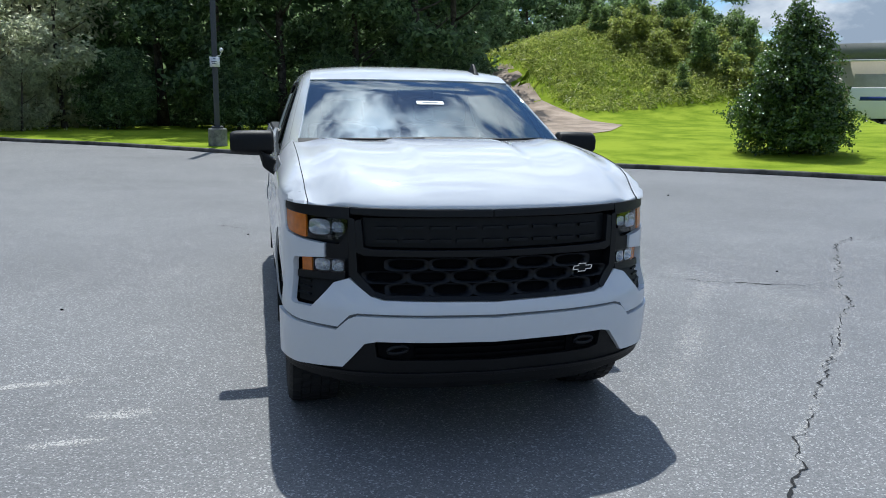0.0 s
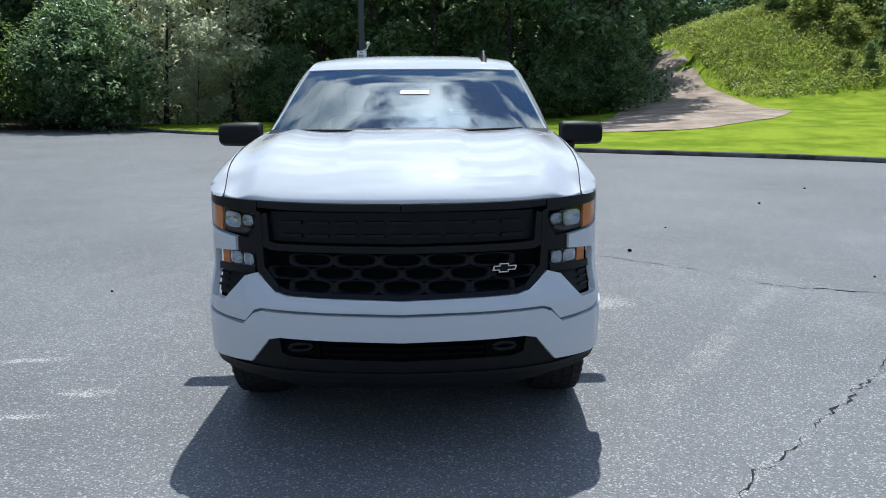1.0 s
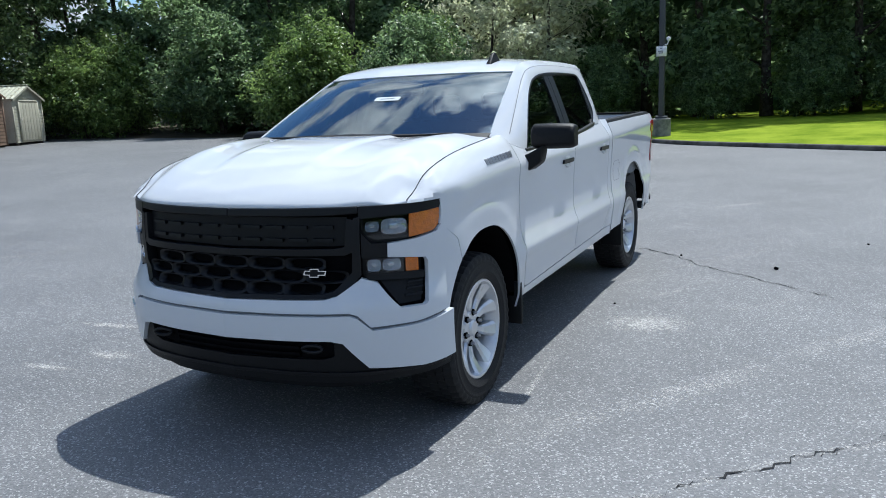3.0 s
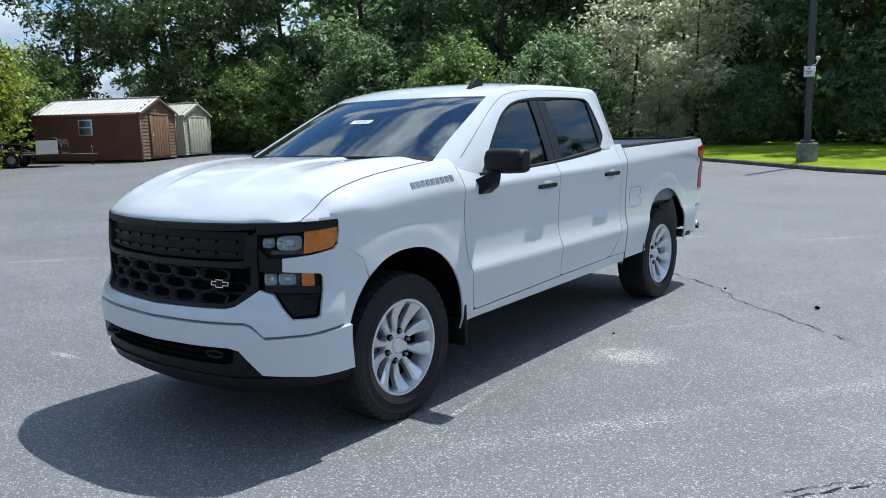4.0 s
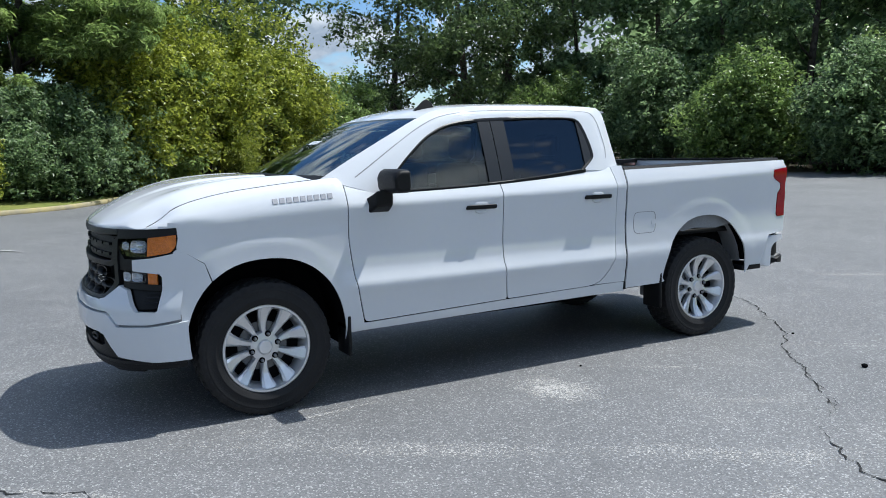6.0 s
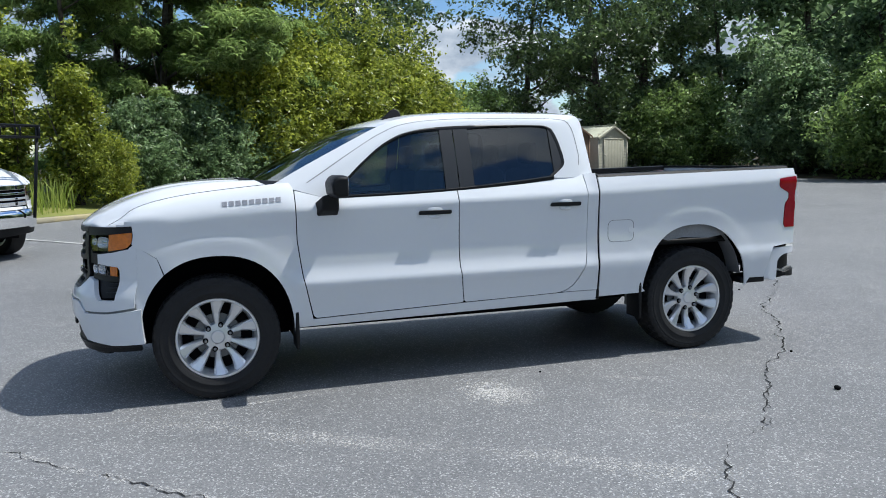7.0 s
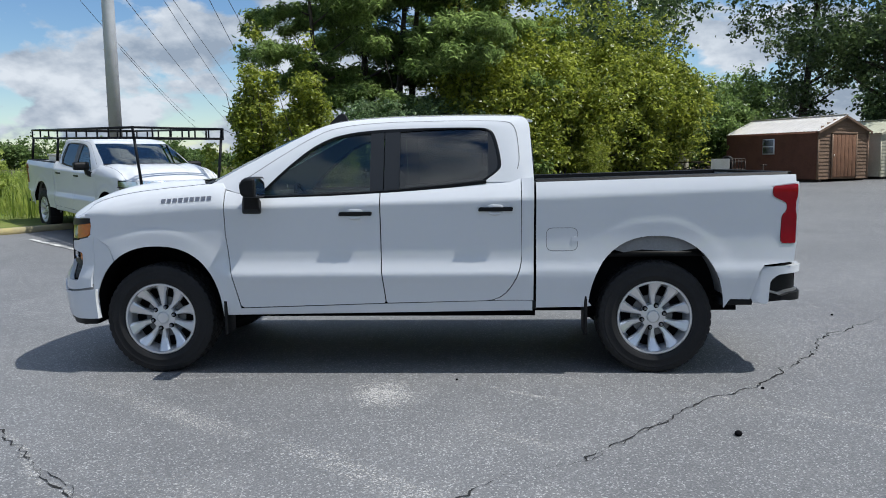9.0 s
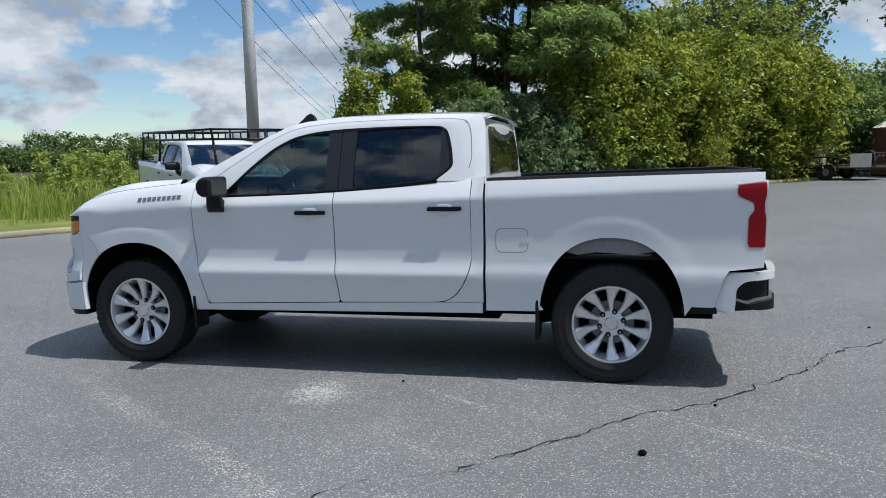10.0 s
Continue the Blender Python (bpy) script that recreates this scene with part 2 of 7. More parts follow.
_co = _t.nodes.new("ShaderNodeTexCoord")
_n1, _n2 = node(_t, "ShaderNodeTexVoronoi", Scale=125.0), node(_t, "ShaderNodeTexNoise", Scale=9.0, Detail=5.0, Roughness=0.7)
for _n in (_n1, _n2):
    _t.links.new(_co.outputs["Object"], _n.inputs["Vector"])
_sp = _t.nodes.new("ShaderNodeSeparateColor")
_t.links.new(_n1.outputs["Color"], _sp.inputs[0])
_at = _t.nodes.new("ShaderNodeAttribute"); _at.attribute_name = "thickness"
_ml = _t.nodes.new("ShaderNodeMath"); _ml.operation = "MULTIPLY"
_t.links.new(_n2.outputs["Fac"], _ml.inputs[0]); _t.links.new(_at.outputs["Fac"], _ml.inputs[1])
_ad = _t.nodes.new("ShaderNodeMath"); _ad.operation = "MULTIPLY_ADD"; _ad.inputs[1].default_value = 1.25
_t.links.new(_ml.outputs[0], _ad.inputs[0]); _t.links.new(_sp.outputs[1], _ad.inputs[2])
_rg = _t.nodes.new("ShaderNodeMapRange")
_rg.inputs["From Min"].default_value, _rg.inputs["From Max"].default_value = 1.0, 1.25
_rg.inputs["To Max"].default_value = 0.75
_t.links.new(_ad.outputs[0], _rg.inputs["Value"])
_t.links.new(_rg.outputs[0], _b.inputs["Alpha"])
M_LINE = two_tone("worn_line_paint", (0.25, 0.25, 0.25), (0.55, 0.55, 0.53), 3.0)
M_WHITE = material("white_car_paint", (0.63, 0.648, 0.675), 0.45, coat=1.0, scale=3, vary=0.01, spec=0.0)
M_WHITE.node_tree.nodes["Principled BSDF"].inputs["Coat IOR"].default_value = 1.5
M_BLACK = material("black_plastic", (0.007, 0.0075, 0.0085), 0.5, spec=0.2, vary=0.25, bump=0.12, bump_scale=300)
M_SATIN = material("satin_black", (0.006, 0.007, 0.009), 0.4, spec=0.22, vary=0.15)
M_TRIM = material("satin_grey_trim", (0.014, 0.016, 0.019), 0.38, spec=0.4, vary=0.12, bump=0.06, bump_scale=400)
M_NOSE = material("dark_grille_plastic", (0.0065, 0.007, 0.0085), 0.42, spec=0.25, vary=0.15, bump=0.08, bump_scale=400)
# near-black: shade of gaps and hollows put into the colour; also the stones
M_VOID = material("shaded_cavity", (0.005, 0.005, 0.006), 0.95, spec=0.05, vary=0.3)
M_TYRE = material("tyre_rubber", (0.014, 0.014, 0.015), 0.7, spec=0.3, vary=0.25, bump=0.2, bump_scale=120)
M_ALLOY = material("alloy_silver", (0.70, 0.71, 0.73), 0.3, metal=0.7, vary=0.05)
M_ALLOYD = material("alloy_shaded", (0.16, 0.165, 0.17), 0.45, metal=0.7, vary=0.1)
M_CHROME = material("chrome", (0.86, 0.87, 0.88), 0.06, metal=1.0, vary=0.02)
M_STEEL = material("bare_steel", (0.33, 0.33, 0.34), 0.4, metal=0.9, vary=0.2)
M_LINER = material("wheel_liner", (0.20, 0.205, 0.215), 0.8, vary=0.15, bump=0.2)
M_GLASS = glass_material("tinted_glass", (0.70, 0.75, 0.73), ior=1.7)
M_WGLASS = glass_material("windscreen_glass", (0.50, 0.62, 0.62), ior=2.7)
M_PRIV = glass_material("privacy_glass", (0.40, 0.42, 0.44), ior=1.8)
M_LENS = glass_material("lamp_lens", (0.92, 0.93, 0.94))
M_AMBER = material("amber_lens", (0.55, 0.145, 0.008), 0.16, coat=0.5, vary=0.3, scale=45, bump=0.5, bump_scale=110)
M_RED = material("red_lens", (0.27, 0.002, 0.010), 0.22, coat=0.2, spec=0.15, vary=0.15, scale=30)
M_REFL = material("lamp_reflector", (0.70, 0.72, 0.74), 0.1, metal=1.0, scale=60, vary=0.12)
M_SEAT = material("dark_cloth", (0.035, 0.035, 0.038), 0.9, vary=0.2)
M_PAPER = material("sticker_paper", (0.62, 0.66, 0.68), 0.6, vary=0.05)
M_INK = material("sticker_ink", (0.10, 0.12, 0.16), 0.7)
M_BARK = two_tone("bark", (0.035, 0.028, 0.022), (0.10, 0.085, 0.07), 6.0, bump=0.8, bump_scale=20)
M_LEAF = leaf_material("leaf_green", (0.045, 0.085, 0.026), (0.33, 0.46, 0.14), 0.55, 0.5, 0.33)
M_LEAFD = leaf_material("leaf_dark", (0.04, 0.078, 0.034), (0.33, 0.46, 0.22), 0.65, 0.5, 0.33)
M_OAK = leaf_material("oak_leaf", (0.018, 0.04, 0.014), (0.16, 0.23, 0.085), 0.45, 0.5, 0.33)
M_LEAFY = leaf_material("leaf_yellow_green", (0.045, 0.09, 0.016), (0.48, 0.52, 0.08), 0.55, 0.5, 0.33)
# olive leaves: sunlight put into an overbright leaf colour
M_LEAFO = leaf_material("leaf_olive_sunlit_tone", (0.36, 0.39, 0.25), (0.80, 0.82, 0.58), 0.7, 1.0, 0.3)
M_PINE = leaf_material("pine_needles", (0.11, 0.18, 0.05), (0.43, 0.56, 0.19), 0.6)
M_HOLLY = leaf_material("holly_leaf", (0.018, 0.04, 0.012), (0.14, 0.24, 0.055), 0.3, 0.8, 0.25)
M_WEED = leaf_material("tall_weeds", (0.17, 0.25, 0.04), (0.50, 0.56, 0.15), 0.55)
M_BRUSH = leaf_material("bramble_leaf", (0.13, 0.18, 0.035), (0.46, 0.50, 0.12), 0.65)
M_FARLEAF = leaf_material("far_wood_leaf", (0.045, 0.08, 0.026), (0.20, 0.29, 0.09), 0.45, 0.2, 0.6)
M_SHEET = leaf_material("thin_printed_paper", (0.5, 0.56, 0.56), (0.62, 0.68, 0.68), 0.7, 0.2)
M_GALV = material("galvanised_pole", (0.5, 0.51, 0.53), 0.6, metal=0.2, scale=2, vary=0.12)
M_POLE = material("dark_bronze_pole", (0.045, 0.05, 0.058), 0.5, scale=2, vary=0.15)
M_SIDING = material("brown_siding", (0.135, 0.055, 0.035), 0.75, scale=2, vary=0.3, bump=0.3)
M_SIDINGT = material("weathered_tan_boards", (0.18, 0.115, 0.075), 0.8, scale=2, vary=0.3, bump=0.3)
M_DOORW = material("stained_door_boards", (0.21, 0.105, 0.06), 0.75, scale=3, vary=0.3, bump=0.3)
M_CREAM = material("cream_siding", (0.42, 0.40, 0.31), 0.75, scale=2, vary=0.15, bump=0.2)
M_TIN = material("pale_metal_roof", (0.72, 0.68, 0.63), 0.45, metal=0.2, scale=2, vary=0.15)
M_TINC = material("cream_metal_roof", (0.52, 0.52, 0.40), 0.5, metal=0.1, scale=2, vary=0.15)
M_BEIGE = material("beige_cladding", (0.42, 0.38, 0.31), 0.7, scale=0.5, vary=0.06)
M_GREYR = material("grey_parapet", (0.20, 0.21, 0.20), 0.7, scale=0.5, vary=0.08)
M_TRWHITE = material("trailer_white", (0.72, 0.73, 0.75), 0.4, coat=0.3, vary=0.04)
M_BLUE = material("blue_stripe", (0.03, 0.06, 0.28), 0.4)
M_RUST = material("rusty_steel", (0.055, 0.04, 0.032), 0.7, metal=0.2, vary=0.4)

# ---- building helpers ----


def part(name, bm, mat, parent=None, label="", smooth=True, sharp=35.0):
    """Links a bmesh as one mesh object, under a thing or a part where one is given."""
    for f in bm.faces:
        f.smooth = smooth
    for e in bm.edges:
        if len(e.link_faces) == 2 and e.calc_face_angle(0) > radians(sharp):
            e.smooth = False
    me = bpy.data.meshes.new(name)
    bm.to_mesh(me)
    bm.free()
    me.materials.append(mat)
    ob = new(name, me)
    if parent is not None:
        ob.parent = parent
    if label:
        ob["label"] = label
    return ob


def raw(name, verts, faces, mat, parent=None, label="", smooth=False):
    me = bpy.data.meshes.new(name)
    me.from_pydata([tuple(v) for v in verts], [], [tuple(f) for f in faces])
    if smooth:
        me.polygons.foreach_set("use_smooth", [True] * len(me.polygons))
    me.materials.append(mat)
    ob = new(name, me)
    if parent is not None:
        ob.parent = parent
    if label:
        ob["label"] = label
    return ob


def bevelled(ob, width=0.006, segments=2):
    m = ob.modifiers.new("soft_edges", "BEVEL")
    m.width, m.segments, m.limit_method, m.angle_limit = width, segments, "ANGLE", radians(35)
    return ob


def box_bm(x0, y0, z0, x1, y1, z1, bevel=0.0, bm=None):
    own = bm or bmesh.new()
    c = [own.verts.new((x, y, z)) for x in (x0, x1) for y in (y0, y1) for z in (z0, z1)]
    fs = [own.faces.new([c[i] for i in f]) for f in ((0, 1, 3, 2), (4, 6, 7, 5), (0, 4, 5, 1), (2, 3, 7, 6), (0, 2, 6, 4), (1, 5, 7, 3))]
    if bevel:
        es = list({e for f in fs for e in f.edges})
        bmesh.ops.bevel(own, geom=es, offset=bevel, segments=2, affect="EDGES", profile=0.6)
    return own


def tube_bm(points, radii, sides=10, bm=None, closed=False):
    """A round bar along points, with one radius a point."""
    own = bm or bmesh.new()
    pts = [Vector(p) for p in points]
    if isinstance(radii, (int, float)):
        radii = [radii] * len(pts)
    rings = []
    n = len(pts)
    for i, p in enumerate(pts):
        if closed:
            d = (pts[(i + 1) % n] - pts[i - 1]).normalized()
        else:
            d = (pts[min(i + 1, n - 1)] - pts[max(i - 1, 0)]).normalized()
        q = d.to_track_quat("Z", "Y")
        rings.append([own.verts.new(p + q @ Vector((radii[i] * math.cos(a), radii[i] * math.sin(a), 0))) for a in [2 * math.pi * k / sides for k in range(sides)]])
    for i in range(n if closed else n - 1):
        a, b = rings[i], rings[(i + 1) % n]
        for k in range(sides):
            own.faces.new((a[k], a[(k + 1) % sides], b[(k + 1) % sides], b[k]))
    if not closed:
        own.faces.new(rings[0][::-1]); own.faces.new(rings[-1])
    return own


def lathe_bm(profile, axis="x", sides=48, bm=None, closed=True):
    """Turns (along, radius) pairs round an axis; the profile closes on itself."""
    own = bm or bmesh.new()
    rings = []
    for a in [2 * math.pi * k / sides for k in range(sides)]:
        ring = []
        for along, r in profile:
            c, s = r * math.cos(a), r * math.sin(a)
            ring.append(own.verts.new((along, c, s) if axis == "x" else (c, s, along)))
        rings.append(ring)
    n = len(profile)
    for k in range(sides):
        a, b = rings[k], rings[(k + 1) % sides]
        for i in range(n if closed else n - 1):
            j = (i + 1) % n
            own.faces.new((a[i], a[j], b[j], b[i]))
    bmesh.ops.remove_doubles(own, verts=own.verts[:], dist=1e-5)
    bmesh.ops.recalc_face_normals(own, faces=own.faces[:])
    return own


def smooth_table(table):
    """A smooth curve through (key, value...) rows, monotone between them."""
    ks = [r[0] for r in table]
    vs = [np.array(r[1:], float) for r in table]
    n = len(ks)
    slopes = []
    for i in range(n):
        if i == 0:
            slopes.append((vs[1] - vs[0]) / (ks[1] - ks[0]))
        elif i == n - 1:
            slopes.append((vs[-1] - vs[-2]) / (ks[-1] - ks[-2]))
        else:
            a, b = (vs[i] - vs[i - 1]) / (ks[i] - ks[i - 1]), (vs[i + 1] - vs[i]) / (ks[i + 1] - ks[i])
            slopes.append(np.where(a * b > 0, 2 * a * b / np.where(a + b == 0, 1, a + b), 0.0))

    def at(k):
        k = min(max(k, ks[0]), ks[-1])
        i = 0
        while i < n - 2 and k > ks[i + 1]:
            i += 1
        h = ks[i + 1] - ks[i]
        u = (k - ks[i]) / h
        v = (2 * u**3 - 3 * u**2 + 1) * vs[i] + (u**3 - 2 * u**2 + u) * h * slopes[i] + (3 * u**2 - 2 * u**3) * vs[i + 1] + (u**3 - u**2) * h * slopes[i + 1]
        return v if len(v) > 1 else float(v[0])
    return at


def step(a, b, v):
    u = min(max((v - a) / (b - a), 0.0), 1.0)
    return u * u * (3 - 2 * u)


def rounded(pts, seg=4):
    """A polygon from (u, v, radius) corners with those corners rounded."""
    out = []
    n = len(pts)
    for i, p in enumerate(pts):
        r = p[2] if len(p) > 2 else 0
        c = Vector(p[:2])
        if r <= 0:
            out.append(tuple(c)); continue
        a, b = Vector(pts[i - 1][:2]), Vector(pts[(i + 1) % n][:2])
        da, db = (a - c), (b - c)
        ra = min(r, da.length * 0.48, db.length * 0.48)
        p0, p1 = c + da.normalized() * ra, c + db.normalized() * ra
        for k in range(seg + 1):
            u = k / seg
            out.append(tuple((1 - u) ** 2 * p0 + 2 * u * (1 - u) * c + u * u * p1))
    return out


def plate_bm(poly, fmap, inward, su=0.06, sv=0.05, bm=None):
    """A sheet with thickness: a flat outline (u, v), cut into a grid, laid on the surface fmap(u, v). inward: a vector to its back, or the back's own map."""
    own = bmesh.new()
    own.faces.new([own.verts.new((u, v, 0)) for u, v in poly])
    us, vs = [p[0] for p in poly], [p[1] for p in poly]
    for lo, hi, stp, no in ((min(us), max(us), su, (1, 0, 0)), (min(vs), max(vs), sv, (0, 1, 0))):
        k = math.floor(lo / stp) + 1
        while k * stp < hi - 1e-4:
            bmesh.ops.bisect_plane(own, geom=own.verts[:] + own.edges[:] + own.faces[:], plane_co=(no[0] * k * stp, no[1] * k * stp, 0), plane_no=no, dist=1e-5)
            k += 1
    faces = own.faces[:]
    rim = [e for e in own.edges if len(e.link_faces) == 1]
    back = {}
    for v in own.verts[:]:
        u, w = v.co.x, v.co.y
        v.co = Vector(fmap(u, w))
        back[v] = own.verts.new(Vector(inward(u, w)) if callable(inward) else v.co + Vector(inward))
    for f in faces:
        own.faces.new([back[v] for v in reversed(f.verts)])
    for e in rim:
        a, b = e.verts
        own.faces.new((a, b, back[b], back[a]))
    bmesh.ops.recalc_face_normals(own, faces=own.faces[:])
    return own


def grid_bm(rows, bm=None, wrap=False):
    """A surface through rows of points."""
    own = bm or bmesh.new()
    vs = [[own.verts.new(p) for p in r] for r in rows]
    for i in range(len(vs) - 1):
        for k in range(len(vs[0]) - (0 if wrap else 1)):
            j = (k + 1) % len(vs[0])
            own.faces.new((vs[i][k], vs[i][j], vs[i + 1][j], vs[i + 1][k]))
    return own


def thick(bm, depth):
    bmesh.ops.recalc_face_normals(bm, faces=bm.faces[:])
    bmesh.ops.solidify(bm, geom=bm.faces[:], thickness=depth)
    bmesh.ops.recalc_face_normals(bm, faces=bm.faces[:])
    return bm


def thing(name, m=None, **tags):
    ob = new(name)
    ob.empty_display_size = 0.2
    if m is not None:
        ob.matrix_basis = m
    return tagged(ob, **tags)


def lot_z(x, y):
    """The lot is level round the truck and climbs gently towards its far edges."""
    a, b = max(0.0, -x - 1.5), max(0.0, -y)
    return 0.015 * min(a, 60) + 0.0034 * min(a * b, 45) + 0.004 * min(max(0.0, y - 8), 60)

# ---- ground, kerbs and lawns ----
FAR_KERB = [(30, -14), (24, -3), (19, 5.5), (16.2, 9.2), (13.9, 11.8), (11.9, 13.9), (9.2, 16.0), (6.0, 17.8), (2.5, 19.9), (-0.9, 22.1), (-3.0, 23.9), (-6.4, 26.6), (-10.6, 29.0), (-13.6, 31.6), (-15.5, 34.5)]
LEFT_KERB = [(-31.5, 12.3), (-28.6, 9.3), (-25.2, 5.5), (-22, 2.5), (-18.2, 0.1), (-14.5, -2.7), (-11, -5.3), (-8.4, -7.2), (-6.4, -8.8), (-2, -12.5), (4, -18), (12, -26)]


def dense(line, gap):
    """Even points along a smooth curve through line."""
    pts = [Vector((p[0], p[1])) for p in line]
    out = []
    for i in range(len(pts) - 1):
        p0, p1, p2, p3 = pts[max(i - 1, 0)], pts[i], pts[i + 1], pts[min(i + 2, len(pts) - 1)]
        n = max(1, int((p2 - p1).length / gap))
        for k in range(n):
            u = k / n
            out.append(0.5 * (2 * p1 + (p2 - p0) * u + (2 * p0 - 5 * p1 + 4 * p2 - p3) * u * u + (3 * p1 - p0 - 3 * p2 + p3) * u**3))
    out.append(pts[-1])
    return out


def outward(pts, i):
    d = pts[min(i + 1, len(pts) - 1)] - pts[max(i - 1, 0)]
    return Vector((d.y, -d.x)).normalized()


def ground_sheet():
    def axis(lo, hi):
        near = list(np.arange(-48, 48.1, 1.5))
        return [lo, lo / 2, lo / 4, -160, -110, -80, -60] + near + [60, 80, 110, 160, hi / 4, hi / 2, hi]
    xs, ys = axis(-2400.0, 2400.0), axis(-2400.0, 2400.0)
    bm = grid_bm([[(x, y, lot_z(x, y)) for x in xs] for y in ys])
    return tagged(part("ground", bm, M_ASPHALT, smooth=True), "worn grey asphalt lot with fine light stones and bleached patches", "ground", kind="structure")


ground_sheet()


def kerb(name, line, mat, label, height=0.13, width=0.16):
    pts = dense(line, 0.8)
    rows = []
    for i, p in enumerate(pts):
        n = outward(pts, i)
        prof = [(0.0, -0.05), (0.0, height - 0.03), (0.03, height), (width, height), (width, -0.05)]
        rows.append([(p.x + n.x * a, p.y + n.y * a, lot_z(p.x, p.y) + z + 0.006 * noise.noise((p.x * 0.7, p.y * 0.7, 3.1))) for a, z in prof])
    return tagged(part(name, grid_bm(rows, wrap=True), mat), label, "kerb", kind="structure")


def verge(name, line, offsets, rise, mat, label, sign=1.0):
    """A grassed strip behind a kerb, climbing by rise(offset, x, y)."""
    pts = dense(line, 0.8)
    rows = []
    for i, p in enumerate(pts):
        n = outward(pts, i) * sign
        rows.append([(p.x + n.x * o, p.y + n.y * o, lot_z(p.x + n.x * o, p.y + n.y * o) + rise(o, p.x + n.x * o, p.y + n.y * o)) for o in offsets])
    return tagged(part(name, grid_bm(rows), mat), label, "grass", kind="structure")


def mound(x, y):
    """The overgrown bank beyond the lawn."""
    w = step(0.0, 1.0, 1.25 - math.hypot((x - 27) / 17, (y - 55) / 17))
    return 5.6 * w + 0.9 * w * noise.noise((x * 0.12, y * 0.12, 0.4))


def lawn_rise(o, x, y):
    base = 0.12 + 0.035 * min(o, 6) + 0.010 * max(0, min(o - 6, 60)) * step(46, 26, x)
    if x > 4:
        base += 0.028 * max(0, min(o - 3, 40)) * step(3, 12, x) * step(46, 26, x)
    return base + mound(x, y) + 0.02 * noise.noise((x * 0.5, y * 0.5, 0))


LAWN_OFF = [0.15, 0.6, 1.2, 2, 3, 4, 5, 6, 7.5, 9, 11, 13, 15, 17, 19, 21, 23, 25, 27, 29, 31, 33, 35, 37, 40, 43, 46, 49, 52, 56, 60, 66, 74, 84, 100, 130, 180, 260, 400]
kerb("kerb_far", FAR_KERB, M_KERB, "dark weathered concrete kerb along the mown grass")
verge("lawn", FAR_KERB, LAWN_OFF, lawn_rise, M_LAWN, "bright mown grass rising behind the kerb to an overgrown bank", 1.0)
kerb("kerb_left", LEFT_KERB, M_KERBY, "pale concrete kerb with faded yellow paint", 0.12)
verge("verge_left", LEFT_KERB, [0.15, 0.6, 1.2, 2, 3, 5, 8, 12, 18, 26, 40, 60, 90, 140, 220, 400], lambda o, x, y: 0.11 + 0.02 * min(o, 10), M_FIELD, "rough green and straw-coloured grass field behind the kerb", 1.0)
WOOD_EDGE = [(-15.0, 33.5), (-19.0, 29.6), (-24, 27.6), (-30, 27.0), (-36, 26.5), (-40, 21), (-39.5, 15.5), (-36.5, 12.8), (-31.5, 12.0)]
verge("wood_floor", WOOD_EDGE, [0, 0.5, 1.2, 3, 6, 10, 16, 25, 40, 70, 120], lambda o, x, y: 0.012 + 0.03 * min(o, 12), M_LITTER, "dark leaf litter and earth under the trees", 1.0)

# worn drive climbing from the lawn into the wood
drive = []
for y, xc, w in ((23.6, 8.0, 1.0), (24.0, 8.1, 2.0), (25.2, 8.6, 2.8), (28, 10.3, 3.8), (32, 12.6, 4.3), (36, 13.3, 3.6), (42, 13.6, 2.6), (50, 14.5, 2.2), (62, 17.0, 2.2), (80, 22, 2.4)):
    row = []
    for k in range(9):
        x = xc - w + 2 * w * k / 8 + 0.25 * noise.noise((y * 0.3, k * 0.9, 7))
        row.append((x, y, 0))
    drive.append(row)


def lawn_height(x, y):
    """Height of the lawn at a place, from its nearest kerb point."""
    best = min((Vector((x, y)) - p).length for p in LAWN_LINE)
    return lot_z(x, y) + lawn_rise(best, x, y)


LAWN_LINE = dense(FAR_KERB, 0.8)
drive = [[(x, y, lawn_height(x, y) + 0.035 - (0.05 if k in (0, 8) else 0)) for k, (x, y, z) in enumerate(r)] for r in drive]
bm = grid_bm(drive)
bmesh.ops.subdivide_edges(bm, edges=bm.edges[:], cuts=2, use_grid_fill=True)
for v in bm.verts:
    v.co.z = max(v.co.z, lawn_height(v.co.x, v.co.y) + 0.02)
tagged(part("drive", bm, M_DIRT), "worn brown gravel drive climbing into the trees", "drive", kind="structure")
# ---- cracks in the asphalt ----
CRACKS = {
    "main": [(0.9, -1.95), (1.44, -1.33), (1.83, -0.91), (2.2, -0.53), (2.54, -0.17), (2.98, 0.21), (3.11, 0.4), (3.5, 0.85), (3.9, 1.2), (4.36, 1.9), (5.2, 2.9), (6.0, 3.9), (6.74, 4.46)],
    "branch": [(-1.6, 6.8), (-1.3, 6.5), (-0.75, 6.0), (-0.15, 5.34), (0.43, 5.05), (0.84, 4.67), (1.12, 4.48), (1.32, 4.33), (1.56, 3.94), (1.77, 3.74), (2.03, 3.58), (2.25, 3.32), (2.69, 2.96), (2.87, 2.57), (3.02, 2.44), (3.32, 2.22), (3.62, 2.12), (4.0, 2.0), (4.36, 1.9)],
    "thin": [(2.03, 3.57), (2.4, 3.2), (2.76, 2.96)],
    "fork": [(2.62, -0.12), (2.81, 0.07), (3.0, 0.33), (3.3, 0.7)],
    "far": [(5.2, 2.9), (6.13, 4.1), (7.13, 4.39), (8.4, 5.0)],
}
rng = random.Random(5)


